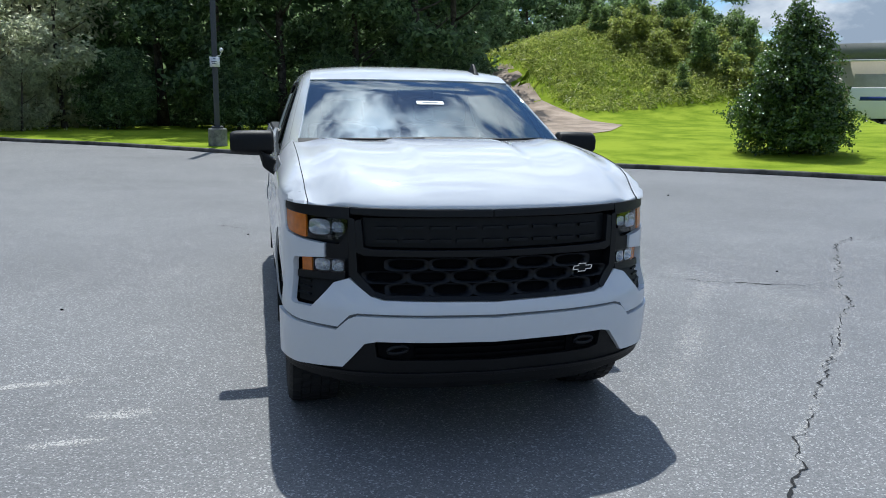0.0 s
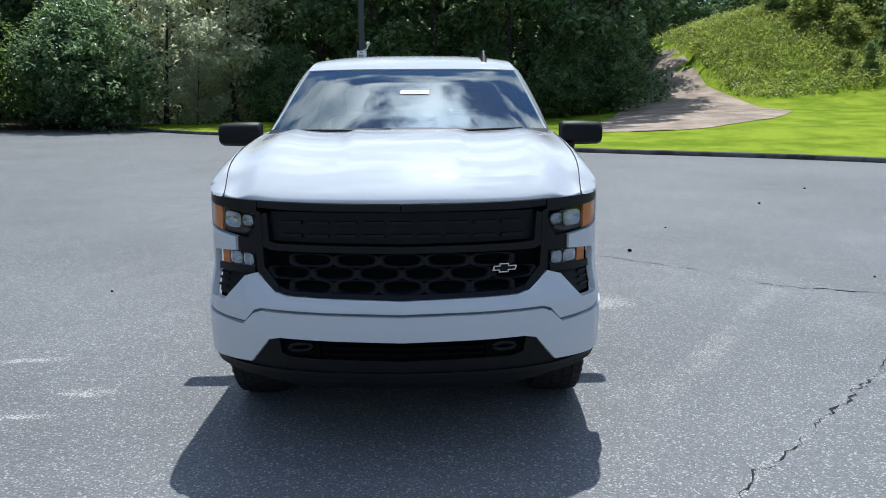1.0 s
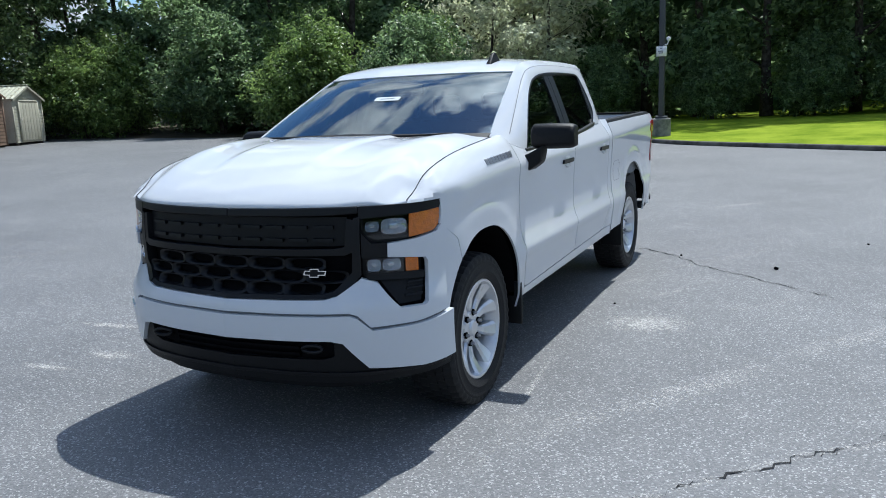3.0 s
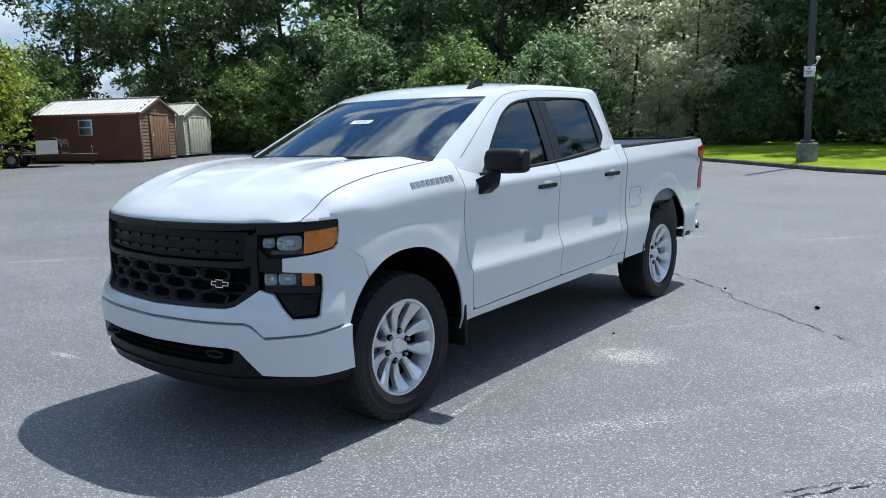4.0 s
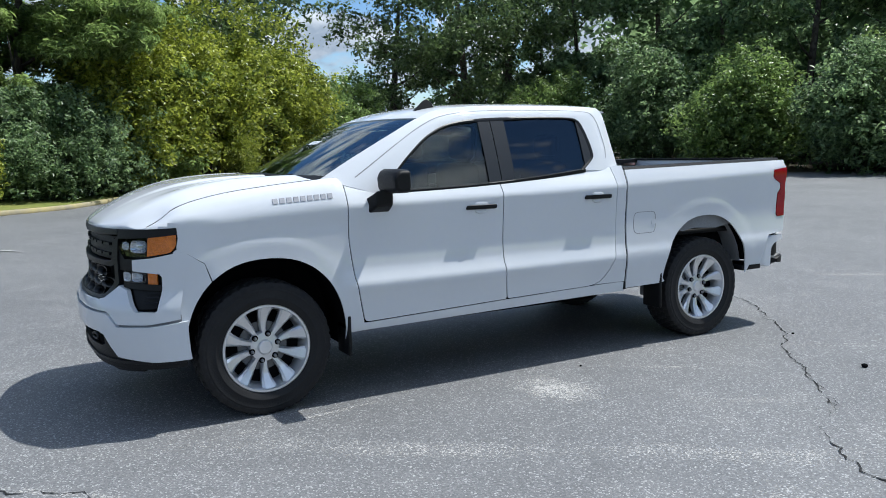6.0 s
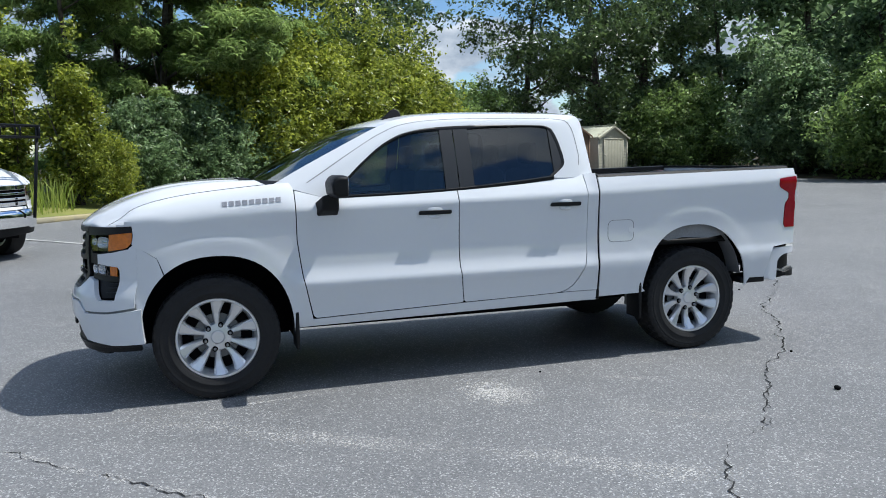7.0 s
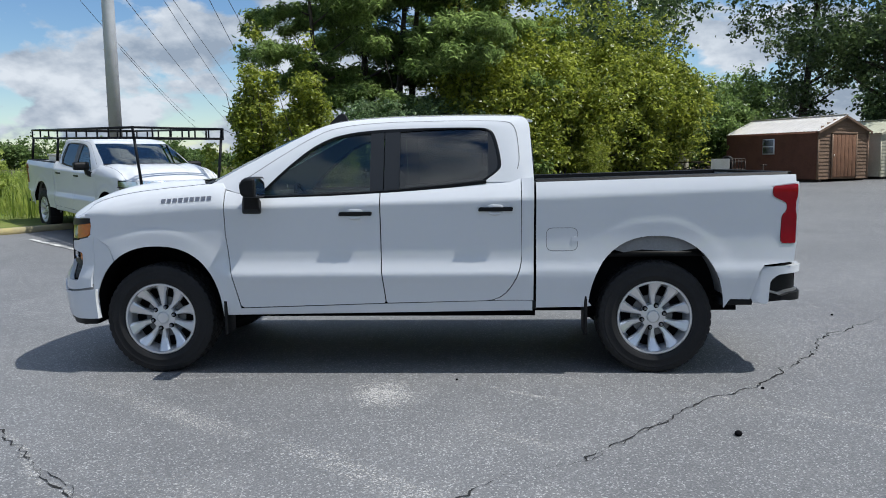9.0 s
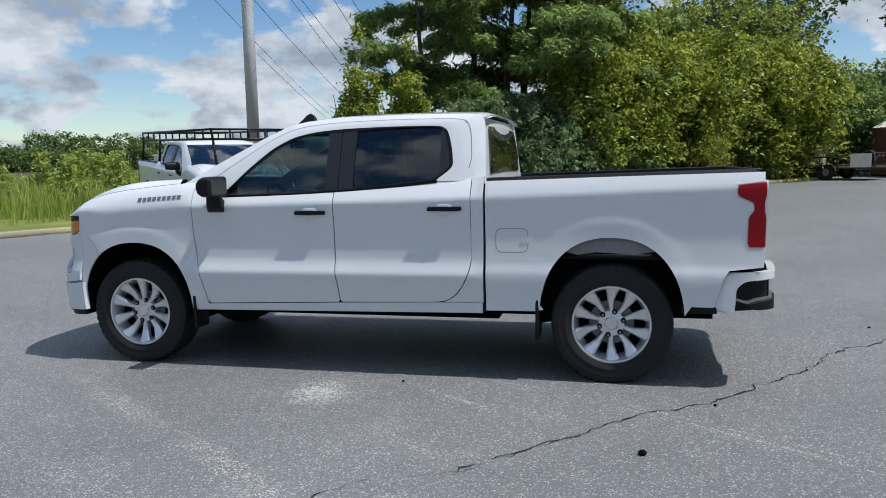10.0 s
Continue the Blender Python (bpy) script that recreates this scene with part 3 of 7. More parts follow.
def crack(line, width):
    pts = []
    src = [Vector(p) for p in line]
    for a, b in zip(src, src[1:]):
        n = max(2, int((b - a).length / 0.035))
        for k in range(n):
            pts.append(a.lerp(b, k / n))
    verts, faces = [], []
    for i, p in enumerate(pts):
        d = (pts[min(i + 1, len(pts) - 1)] - pts[max(i - 1, 0)]).normalized()
        nrm = Vector((-d.y, d.x))
        w = width * max(0.04, 0.15 + 1.5 * abs(noise.noise((p.x * 6, p.y * 6, 1.7))) + 0.5 * noise.noise((p.x * 1.6, p.y * 1.6, 3.3))) * (0.4 + 1.2 * rng.random())
        off = 0.05 * noise.noise((p.x * 4, p.y * 4, 9.2)) + 0.035 * noise.noise((p.x * 14, p.y * 14, 4.2)) + 0.03 * (rng.random() - 0.5)
        c = p + nrm * off
        z = lot_z(c.x, c.y) + 0.0045
        verts += [(c.x - nrm.x * w, c.y - nrm.y * w, z), (c.x + nrm.x * w, c.y + nrm.y * w, z)]
        if i:
            j = 2 * i
            faces.append((j - 2, j, j + 1, j - 1))
    return tagged(raw("pavement_crack", verts, faces, M_CRACK), "dark jagged crack running across the asphalt", "crack", kind="structure")


def dust(x, y, rx, ry, turn, label="pale bleached patch worn into the asphalt"):
    """A thin film of dust, thickest in its middle."""
    verts, faces, thickness = [], [], []
    c, s = math.cos(turn), math.sin(turn)
    for j, q in enumerate((0.0, 0.3, 0.6, 0.85, 1.0)):
        for k in range(24):
            a = 2 * math.pi * k / 24
            w = q * (1 + 0.25 * noise.noise((math.cos(a) * 1.5 + x, math.sin(a) * 1.5 + y, 5)))
            u, v = rx * w * math.cos(a), ry * w * math.sin(a)
            px, py = x + u * c - v * s, y + u * s + v * c
            verts.append((px, py, lot_z(px, py) + 0.004))
            thickness.append(1 - q**1.5)
            if j:
                i = j * 24 + k
                n = j * 24 + (k + 1) % 24
                faces.append((i - 24, n - 24, n, i))
    ob = raw("dust_patch", verts, faces, M_DUST)
    at = ob.data.attributes.new("thickness", "FLOAT", "POINT")
    at.data.foreach_set("value", thickness)
    ob.visible_shadow = False
    return tagged(ob, label, "dust", kind="structure")


def streak(line, width, strength, label="faint pale scuff line worn across the asphalt"):
    """A narrow band of pale grains along a line, thinning out to both edges and both ends."""
    pts = dense(line, 0.06)
    verts, faces, thickness = [], [], []
    for i, p in enumerate(pts):
        n = outward(pts, i)
        end = min(1.0, min(i, len(pts) - 1 - i) / 12)
        wob = 0.5 * width * noise.noise((p.x * 2.2, p.y * 2.2, 6.0))
        for k, e in enumerate((-1.0, -0.5, 0.0, 0.5, 1.0)):
            q = p + n * (e * width + wob)
            verts.append((q.x, q.y, lot_z(q.x, q.y) + 0.0042))
            thickness.append(strength * end * (0.0, 0.7, 1.0, 0.7, 0.0)[k] * (0.75 + 0.6 * noise.noise((p.x * 1.3, p.y * 1.3, 2.0))))
            if i and k:
                j = i * 5 + k
                faces.append((j - 6, j - 5, j, j - 1))
    ob = raw("scuff_line", verts, faces, M_DUST)
    at = ob.data.attributes.new("thickness", "FLOAT", "POINT")
    at.data.foreach_set("value", thickness)
    ob.visible_shadow = False
    return tagged(ob, label, "scuff", kind="structure")


for d in ((1.5, 1.75, 0.42, 0.30, 0.3), (-2.4, 0.42, 0.5, 0.06, 0.15), (-2.0, -0.47, 0.3, 0.06, 0.1), (-1.8, -0.12, 0.26, 0.10, 0.0), (-6.3, 1.6, 1.8, 0.08, 0.9), (-7.4, 0.2, 1.6, 0.07, 0.7), (-0.2, 7.6, 0.9, 0.08, 0.9), (1.6, 8.4, 1.0, 0.07, 0.8)):
    dust(*d)
for line, width, strength in (
        ([(1.0, -0.9), (1.61, -0.04), (2.42, 1.21), (2.94, 1.97), (3.5, 2.8)], 0.16, 0.62),
        ([(2.6, 0.3), (3.3, 1.3), (3.7, 2.3)], 0.30, 0.45),
        ([(0.6, 1.0), (0.68, 1.58), (0.81, 2.36), (1.28, 3.41), (1.87, 4.4), (2.29, 4.98), (3.0, 5.9)], 0.022, 0.68),
        ([(0.95, 2.0), (1.44, 2.64), (1.78, 3.2), (2.11, 3.53)], 0.035, 0.65),
        ([(1.05, 3.21), (1.98, 4.7), (2.6, 5.7)], 0.022, 0.6),
        ([(1.75, 1.9), (2.3, 2.6), (2.9, 3.1)], 0.12, 0.5),
        ([(1.0, 1.1), (1.12, 0.5), (1.19, -0.29), (1.3, -1.2)], 0.03, 0.7),
        ([(0.1, -1.6), (0.15, -0.6), (0.11, -0.2)], 0.03, 0.5)):
    streak(line, width, strength)
for key, strength in (("main", 0.55), ("branch", 0.2)):
    streak(CRACKS[key], 0.05, strength, "pale chipped edges along a crack in the asphalt")
crack(CRACKS["main"], 0.008)
crack(CRACKS["branch"], 0.0085)
crack(CRACKS["thin"], 0.003)
crack(CRACKS["fork"], 0.004)
crack(CRACKS["far"], 0.006)

# ---- trees, shrubs and weeds ----


def crown_points(shape, count, seed, lobes, tall=0.75):
    """Clump centres through a crown built of lobes, thick on their upper skins. shape: list of (centre, radii)."""
    r = np.random.RandomState(seed)
    vol = np.array([a[1][0] * a[1][1] * a[1][2] for a in shape]) ** 0.67
    pick = r.choice(len(shape), lobes, p=vol / vol.sum())
    d = r.normal(size=(lobes, 3)); d /= np.linalg.norm(d, axis=1)[:, None]
    cen = np.array([shape[i][0] for i in pick]); rr = np.array([shape[i][1] for i in pick])
    mid = cen + d * rr * (0.45 + 0.5 * r.rand(lobes))[:, None]
    size = (rr.min(axis=1) * (0.30 + 0.30 * r.rand(lobes)))[:, None] * np.array([1.15, 1.15, tall]) / (1.0 if tall < 1 else 1.5)
    k = r.randint(0, lobes, count)
    e = r.normal(size=(count, 3)); e[:, 2] += 0.45; e /= np.linalg.norm(e, axis=1)[:, None]
    return mid[k] + e * size[k] * (0.55 + 0.5 * r.rand(count) ** 0.5)[:, None]


def leaf_mesh(name, centres, per, spread, size, seed, mat, parent, droop=0.0, narrow=0.55):
    """Many small leaves about the clump centres, each a folded blade of two triangles."""
    r = np.random.RandomState(seed + 99)
    n = len(centres) * per
    c = np.repeat(centres, per, axis=0) + r.normal(size=(n, 3)) * spread * np.array([1, 1, 0.8])
    # blades face up and outwards, with scatter
    away = (c - np.repeat(centres, per, axis=0)) / max(spread, 1e-3)
    face = r.normal(size=(n, 3)) * 0.65 + away * 0.35; face[:, 2] += 0.75
    a = np.cross(face, r.normal(size=(n, 3))); a /= np.linalg.norm(a, axis=1)[:, None] + 1e-9
    b = np.cross(face, a); b /= np.linalg.norm(b, axis=1)[:, None] + 1e-9
    s = (size * (0.6 + 0.8 * r.rand(n)))[:, None]
    v = np.empty((n, 4, 3))
    up = np.cross(a, b) * s * 0.18
    v[:, 0], v[:, 2] = c - a * s * 0.5, c + a * s * 0.5
    v[:, 1], v[:, 3] = c + b * s * narrow * 0.5 + up, c - b * s * narrow * 0.5 + up
    me = bpy.data.meshes.new(name)
    me.vertices.add(4 * n); me.vertices.foreach_set("co", v.reshape(-1))
    me.loops.add(6 * n); me.polygons.add(2 * n)
    k = np.arange(n) * 4
    idx = np.stack([k, k + 1, k + 2, k, k + 2, k + 3], axis=1).reshape(-1)
    me.loops.foreach_set("vertex_index", idx)
    me.polygons.foreach_set("loop_start", np.arange(2 * n) * 3)
    me.update(calc_edges=True)
    me.materials.append(mat)
    ob = new(name, me)
    ob.parent = parent
    return ob


def trunk_bm(height, radius, seed, limbs=9, first=0.3, lean=0.05, reach=1.0):
    r = random.Random(seed)
    pts, radii = [], []
    for k in range(9):
        u = k / 8
        pts.append((lean * height * math.sin(u * 2 + seed), lean * height * math.cos(u * 1.7 + seed) - lean * height * math.cos(seed), u * height))
        radii.append(radius * (1.35 if k == 0 else 1) * (1 - 0.85 * u))
    bm = tube_bm(pts, radii, 9)
    for i in range(limbs):
        u = first + (0.95 - first) * (i + r.random()) / limbs
        k = u * 8
        p = Vector(pts[int(k)]).lerp(Vector(pts[min(int(k) + 1, 8)]), k - int(k))
        a = r.random() * 6.28
        ln = reach * height * (0.30 - 0.17 * u) * (0.8 + 0.5 * r.random())
        q = p + Vector((math.cos(a) * ln, math.sin(a) * ln, ln * 0.55))
        m = p.lerp(q, 0.5) + Vector((0, 0, -0.06 * ln))
        tube_bm([p, m, q], [radius * (1 - 0.8 * u) * 0.5, radius * 0.25 * (1 - 0.6 * u), 0.012], 6, bm)
    return bm


def make_tree(name, m, height, spread, seed, leaf, label, category="tree", low=0.25, clumps=520, per=16, size=0.22, radius=0.18, kind="round", stems=1, gap=0.45, lobes=70, tall=0.75, narrow=0.55):
    t = thing(name, m, label=label, category=category)
    r = random.Random(seed * 7 + 1)
    shape = []
    if kind == "round":
        for i in range(9):
            u = i / 8
            h = height * (low + (1 - low) * u)
            w = spread * math.sin(math.pi * (0.16 + 0.76 * u)) ** 0.7
            a = r.random() * 6.28
            shape.append(((math.cos(a) * w * 0.45, math.sin(a) * w * 0.45, h * 0.93), (w * 0.62, w * 0.62, height * (1 - low) * 0.16)))
    elif kind == "tall":
        for i in range(13):
            u = i / 12
            h = height * (low + (0.97 - low) * u)
            w = spread * (0.55 + 0.45 * math.sin(math.pi * (0.15 + 0.7 * u)))
            a = i * 2.4 + r.random()
            shape.append(((math.cos(a) * w * 0.6, math.sin(a) * w * 0.6, h), (w * 0.5, w * 0.5, height * 0.055)))
    elif kind == "shrub":
        for i in range(8):
            a = i * 2.4
            w = spread * 0.5 * (i / 8) ** 0.5
            h = height * (0.5 - 0.22 * (i / 8)) * (0.85 + 0.3 * r.random())
            shape.append(((math.cos(a) * w, math.sin(a) * w, h), (spread * 0.56, spread * 0.56, h * 0.98)))
    elif kind == "cone":
        for i in range(7):
            u = i / 6
            w = spread * (1 - 0.72 * u) * (0.82 if i == 0 else 1)
            shape.append(((0.08 * math.sin(i * 2.2), 0.08 * math.cos(i * 1.9), height * (0.13 + 0.74 * u)), (w, w, height * 0.17)))
    pts = crown_points(shape, clumps, seed, lobes, tall)
    pts = pts[pts[:, 2] > 0.08]
    for s in range(stems):
        hgt = height * (0.9 if kind in ("tall", "round") else 0.7)
        bm = trunk_bm(hgt, radius, seed + s, limbs=(12 if kind == "tall" else 8), first=max(0.12, low * 0.8), reach=min(1.0, 2.2 * spread / height))
        if stems > 1:
            bmesh.ops.rotate(bm, verts=bm.verts[:], cent=(0, 0, 0), matrix=Matrix.Rotation(0.22, 3, (math.cos(s * 2.1), math.sin(s * 2.1), 0)))
        part("trunk", bm, M_BARK, t)
    leaf_mesh("crown", pts, per, gap, size, seed, leaf, t, narrow=narrow)
    return t


def place(x, y, z=None, turn=0.0, scale=1.0, sz=None):
    zz = lot_z(x, y) if z is None else z
    return Matrix.LocRotScale((x, y, zz - 0.03), Euler((0, 0, turn)), (scale, scale, sz or scale))


PROTO = {}


def grow(key, x, y, z=None, scale=1.0, sz=None, turn=None, **kw):
    """One plant of a kind: the first is built, the others are copies of it."""
    turn = (x * 1.7 + y * 2.3) % 6.28 if turn is None else turn
    m = place(x, y, z, turn, scale, sz)
    if key not in PROTO:
        PROTO[key] = make_tree(m=pose(0, 0, 0), **kw)
        PROTO[key].matrix_basis = m
        return PROTO[key]
    src = PROTO[key]
    c = copy_thing(src, m)
    c.matrix_basis = m
    return c


TALL = dict(name="broadleaf_tree", height=17, spread=4.2, kind="tall", low=0.06, lobes=150, clumps=1500, per=9, size=0.31, gap=0.24, radius=0.24, leaf=M_LEAFD, label="tall dark green broadleaf tree in dense woodland")
TALL2 = dict(TALL, seed=12, height=17, spread=6.0, kind="round", low=0.22, lobes=95, clumps=1050, radius=0.36, leaf=M_OAK, label="tall open-crowned tree with bare lower trunk and sky gaps")
PINE = dict(name="pine_tree", height=13, spread=4.0, kind="tall", low=0.10, lobes=150, clumps=1300, per=40, size=0.27, gap=0.14, narrow=0.10, radius=0.2, leaf=M_PINE, label="bushy pine with soft green needle clumps")
SHRUB = dict(name="shrub", height=6.2, spread=3.3, kind="shrub", lobes=260, clumps=2200, per=12, size=0.21, gap=0.15, radius=0.06, stems=3, leaf=M_LEAF, label="large rounded green shrub with sunlit top", category="shrub")
YELL = dict(name="yellow_green_tree", height=6.6, spread=2.5, kind="shrub", tall=2.3, lobes=130, clumps=1200, per=12, size=0.17, gap=0.14, radius=0.06, stems=4, leaf=M_LEAFY, label="yellow-green young tree with bright upper leaves", category="tree")
OLIVE = dict(name="olive_tree", height=9.0, spread=3.4, kind="round", low=0.08, lobes=70, clumps=420, per=12, size=0.27, gap=0.24, narrow=0.45, radius=0.12, leaf=M_LEAFO, label="pale grey-green tree at the wood's edge, its sunlit look put into the leaf colour")

# the wood behind the far lawn
for x, y in ((-6.0, 40.5), (-3.0, 38.5), (0.3, 37.5), (4.2, 38.5), (7.8, 38), (10.5, 41), (8, 46), (11.5, 48), (12, 56), (15.5, 66), (22, 72)):
    grow("tall", x, y, z=lawn_height(x, y), scale=0.9 + 0.25 * ((x * 7.3 + y) % 1), seed=3, **TALL)
for x, y in ((27, 76), (33, 74), (38, 72), (43, 70), (30, 84), (48, 78), (19, 78)):
    grow("tall", x, y, z=6.0, scale=0.95 + 0.2 * ((x * 3.3 + y) % 1), seed=3, **TALL)
for x, y in ((-7.4, 35.4), (-2, 35.5), (2.5, 36), (6.5, 35.5), (9.5, 37)):
    grow("shrub_dark", x, y, z=lawn_height(x, y), scale=0.62, seed=22, **dict(SHRUB, leaf=M_LEAFD, label="dark green undergrowth shrub in the shade of the wood"))
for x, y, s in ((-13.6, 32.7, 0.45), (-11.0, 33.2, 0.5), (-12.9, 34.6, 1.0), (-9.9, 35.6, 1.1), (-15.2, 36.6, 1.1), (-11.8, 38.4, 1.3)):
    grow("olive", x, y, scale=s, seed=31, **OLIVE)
# the wood behind the sheds and shrubs
for x, y in ((-15, 49), (-20, 42.5), (-24, 39), (-28, 37.5), (-32.5, 36), (-37, 33.5), (-46, 29), (-43, 35), (-9, 47)):
    grow("tall", x, y, scale=0.9 + 0.3 * ((x * 5.3 + y) % 1), seed=3, **TALL)
for x, y in ((-43.9, 22.3), (-39, 28.5), (-38, 9.0), (-37, 24.0), (-48, 12.5)):
    grow("tall_open", x, y, scale=0.85 + 0.25 * ((x * 3.1 + y) % 1), **TALL2)
for x, y, s in ((-20.4, 29.8, 0.98), (-24.2, 33.0, 1.1), (-33.6, 28.8, 0.98), (-33.41, 26.82, 0.86), (-29.6, 33.0, 1.1), (-16.9, 34.5, 1.05)):
    grow("shrub", x, y, scale=s, seed=21, **SHRUB)
for x, y, s in ((-19.4, -1.6, 0.55), (-20.7, -0.2, 0.6), (-22.2, 1.2, 0.62), (-15.2, 30.9, 0.95), (-26.8, 29.8, 1.08), (-37.0, 27.5, 0.9)):
    grow("shrub_dark", x, y, scale=s, **dict(SHRUB, seed=22, leaf=M_LEAFD, label="dark green undergrowth shrub in the shade of the wood"))
# the bright belt along the left kerb, with pines behind
for x, y, s in ( (-22.9, 2.1, 1.0), (-24.6, 3.6, 1.08), (-26.4, 5.4, 1.05), (-28.2, 7.4, 1.1), (-29.9, 9.2, 1.05), (-31.6, 10.8, 1.1), (-27.6, 3.4, 1.2), (-30.6, 6.4, 1.2), (-33.4, 9.6, 1.15)):
    if int(x * 7) % 3 == 0 and y > -2:
        grow("belt_green", x, y, scale=s, seed=43, **dict(YELL, name="broadleaf_shrub", leaf=M_LEAF, label="fresh green young tree in a dense belt"))
    else:
        grow("yellow", x, y, scale=s, seed=41, **YELL)
for x, y, s in ((-17.5, -3.1, 0.74), (-18.1, -4.9, 0.80)):
    grow("young", x, y, scale=s, seed=45, **dict(YELL, spread=1.25, label="slender young tree with upright yellow-green shoots"))
for x, y, s in ((-36.5, 13.8, 0.9), (-38.5, 16.6, 1.0), (-35.2, 11.6, 0.7)):
    grow("shrub", x, y, scale=s, seed=21, **SHRUB)
for x, y, s in ((-25.0, 6.6, 0.36), (-16.9, -2.2, 0.38)):
    grow("yellow", x, y, scale=s, seed=41, **YELL)
for x, y, s in ((-21.6, -3.2, 0.78), (-22.6, -0.8, 0.95), (-24.0, 1.6, 0.95), (-24.2, -2.2, 1.0), (-26.5, -0.6, 1.05), (-30, 3.0, 1.0)):
    grow("pine", x, y, scale=s, seed=51, **PINE)
# holly on the lawn
grow("holly", 15.4, 17.3, z=lawn_height(15.4, 17.3), seed=61, name="holly_bush", height=4.6, spread=2.2, kind="cone", lobes=700, clumps=3600, per=14, size=0.11, gap=0.08, radius=0.09, leaf=M_HOLLY, label="dense dark green conical holly with glossy leaves", category="shrub")


def weeds(name, spots, blade, count, mat, label, seed, top=0.9, zf=lot_z):
    """Uncountable blades and stems over an area: spots are (x, y, radius)."""
    r = np.random.RandomState(seed)
    area = np.array([s[2] ** 2 for s in spots]); pick = r.choice(len(spots), count, p=area / area.sum())
    verts, faces = [], []
    for i in pick:
        a, q = r.rand() * 6.283, r.rand() ** 0.5
        x, y = spots[i][0] + math.cos(a) * q * spots[i][2], spots[i][1] + math.sin(a) * q * spots[i][2]
        z = zf(x, y)
        h = top * (0.5 + 0.7 * r.rand())
        b, dx, dy = blade * (0.6 + 0.8 * r.rand()), r.normal() * 0.22 * h, r.normal() * 0.22 * h
        w = r.rand() * 6.283
        wx, wy = math.cos(w) * b, math.sin(w) * b
        k = len(verts)
        verts += [(x - wx, y - wy, z - 0.03), (x + wx, y + wy, z - 0.03), (x + dx * 0.5 + wx, y + dy * 0.5 + wy, z + h * 0.6), (x + dx * 0.5 - wx, y + dy * 0.5 - wy, z + h * 0.6), (x + dx, y + dy, z + h)]
        faces += [(k, k + 1, k + 2, k + 3), (k + 3, k + 2, k + 4)]
    return tagged(raw(name, verts, faces, mat), label, "grass", kind="stuff")


weeds("tall_grass", [(-13, -7, 2.6), (-16, -6, 3), (-18, -9, 4), (-12, -10.5, 3.2), (-9.5, -11.5, 2.8), (-20, -13, 6), (-14, -15, 5), (-28, -18, 9)], 0.014, 22000, M_WEED, "tall green weeds and grass behind the kerb", 71, 0.8, lambda x, y: lot_z(x, y) + 0.15)
weeds("bank_weeds", [(27, 47, 8), (34, 47, 8), (22, 50, 6), (31, 54, 9), (38, 51, 7), (24, 57, 7), (20, 44, 4)], 0.012, 40000, M_WEED, "tall pale weeds and brush covering the bank", 72, 0.36, lawn_height)
for i in range(210):
    r_ = random.Random(i + 300)
    x, y = 22.5 + 20 * r_.random() ** 0.9, 39 + 14 * r_.random()
    if x > 0.8 * y + 0.5 or (x < 26 and r_.random() < 0.5):
        continue
    if i % 3:
        grow("bank_bush", x, y, z=lawn_height(x, y), scale=0.5 + 0.6 * r_.random(), seed=83, name="bank_bush", height=1.9, spread=1.25, kind="shrub", tall=1.3, lobes=36, clumps=190, per=11, size=0.2, gap=0.16, radius=0.03, leaf=M_BRUSH, label="low olive-green bramble bush on the overgrown bank", category="shrub")
    else:
        grow("bank_shrub", x, y, z=lawn_height(x, y), scale=0.55 + 0.7 * r_.random(), seed=81, name="bank_shrub", height=2.9, spread=0.85, kind="cone", tall=1.6, lobes=34, clumps=170, per=11, size=0.19, gap=0.17, radius=0.03, leaf=M_LEAF, label="young green sapling among weeds on the bank", category="shrub")

for i in range(34):
    r_ = random.Random(i + 900)
    x, y = -10.5 - 10 * r_.random(), -6.5 - 9 * r_.random()
    if y < -0.72 * (x + 17.7) - 0.4 or x < -15:
        grow("verge_weed", x, y, z=lot_z(x, y) + 0.14, scale=0.55 + 0.7 * r_.random(), seed=87, name="weed_clump", height=1.5, spread=0.42, kind="cone", tall=2.0, lobes=30, clumps=120, per=9, size=0.13, gap=0.09, radius=0.012, leaf=M_WEED, label="tall leafy green weed standing in the verge", category="weed")



def brush_carpet(name, count, seed, label):
    """A low, uneven carpet of leaves over the bank, higher where the noise is high."""
    r = np.random.RandomState(seed)
    cs = []
    while len(cs) < count:
        x, y = 17 + 26 * r.rand(), 38 + 20 * r.rand()
        if mound(x, y) < 0.35 or x > 0.82 * y + 1:
            continue
        h = 0.12 + 1.25 * max(0.0, noise.noise((x * 0.23, y * 0.23, 8.0)) + 0.45) * step(21, 26, x)
        cs.append((x, y, lawn_height(x, y) + h * r.rand()))
    t = thing(name, pose(0, 0, 0), label=label, category="brush", kind="stuff")
    leaf_mesh("leaves", np.array(cs), 9, 0.18, 0.17, seed, M_BRUSH, t)
    return t


brush_carpet("bank_brush", 11000, 84, "pale green brush and brambles spread over the bank")


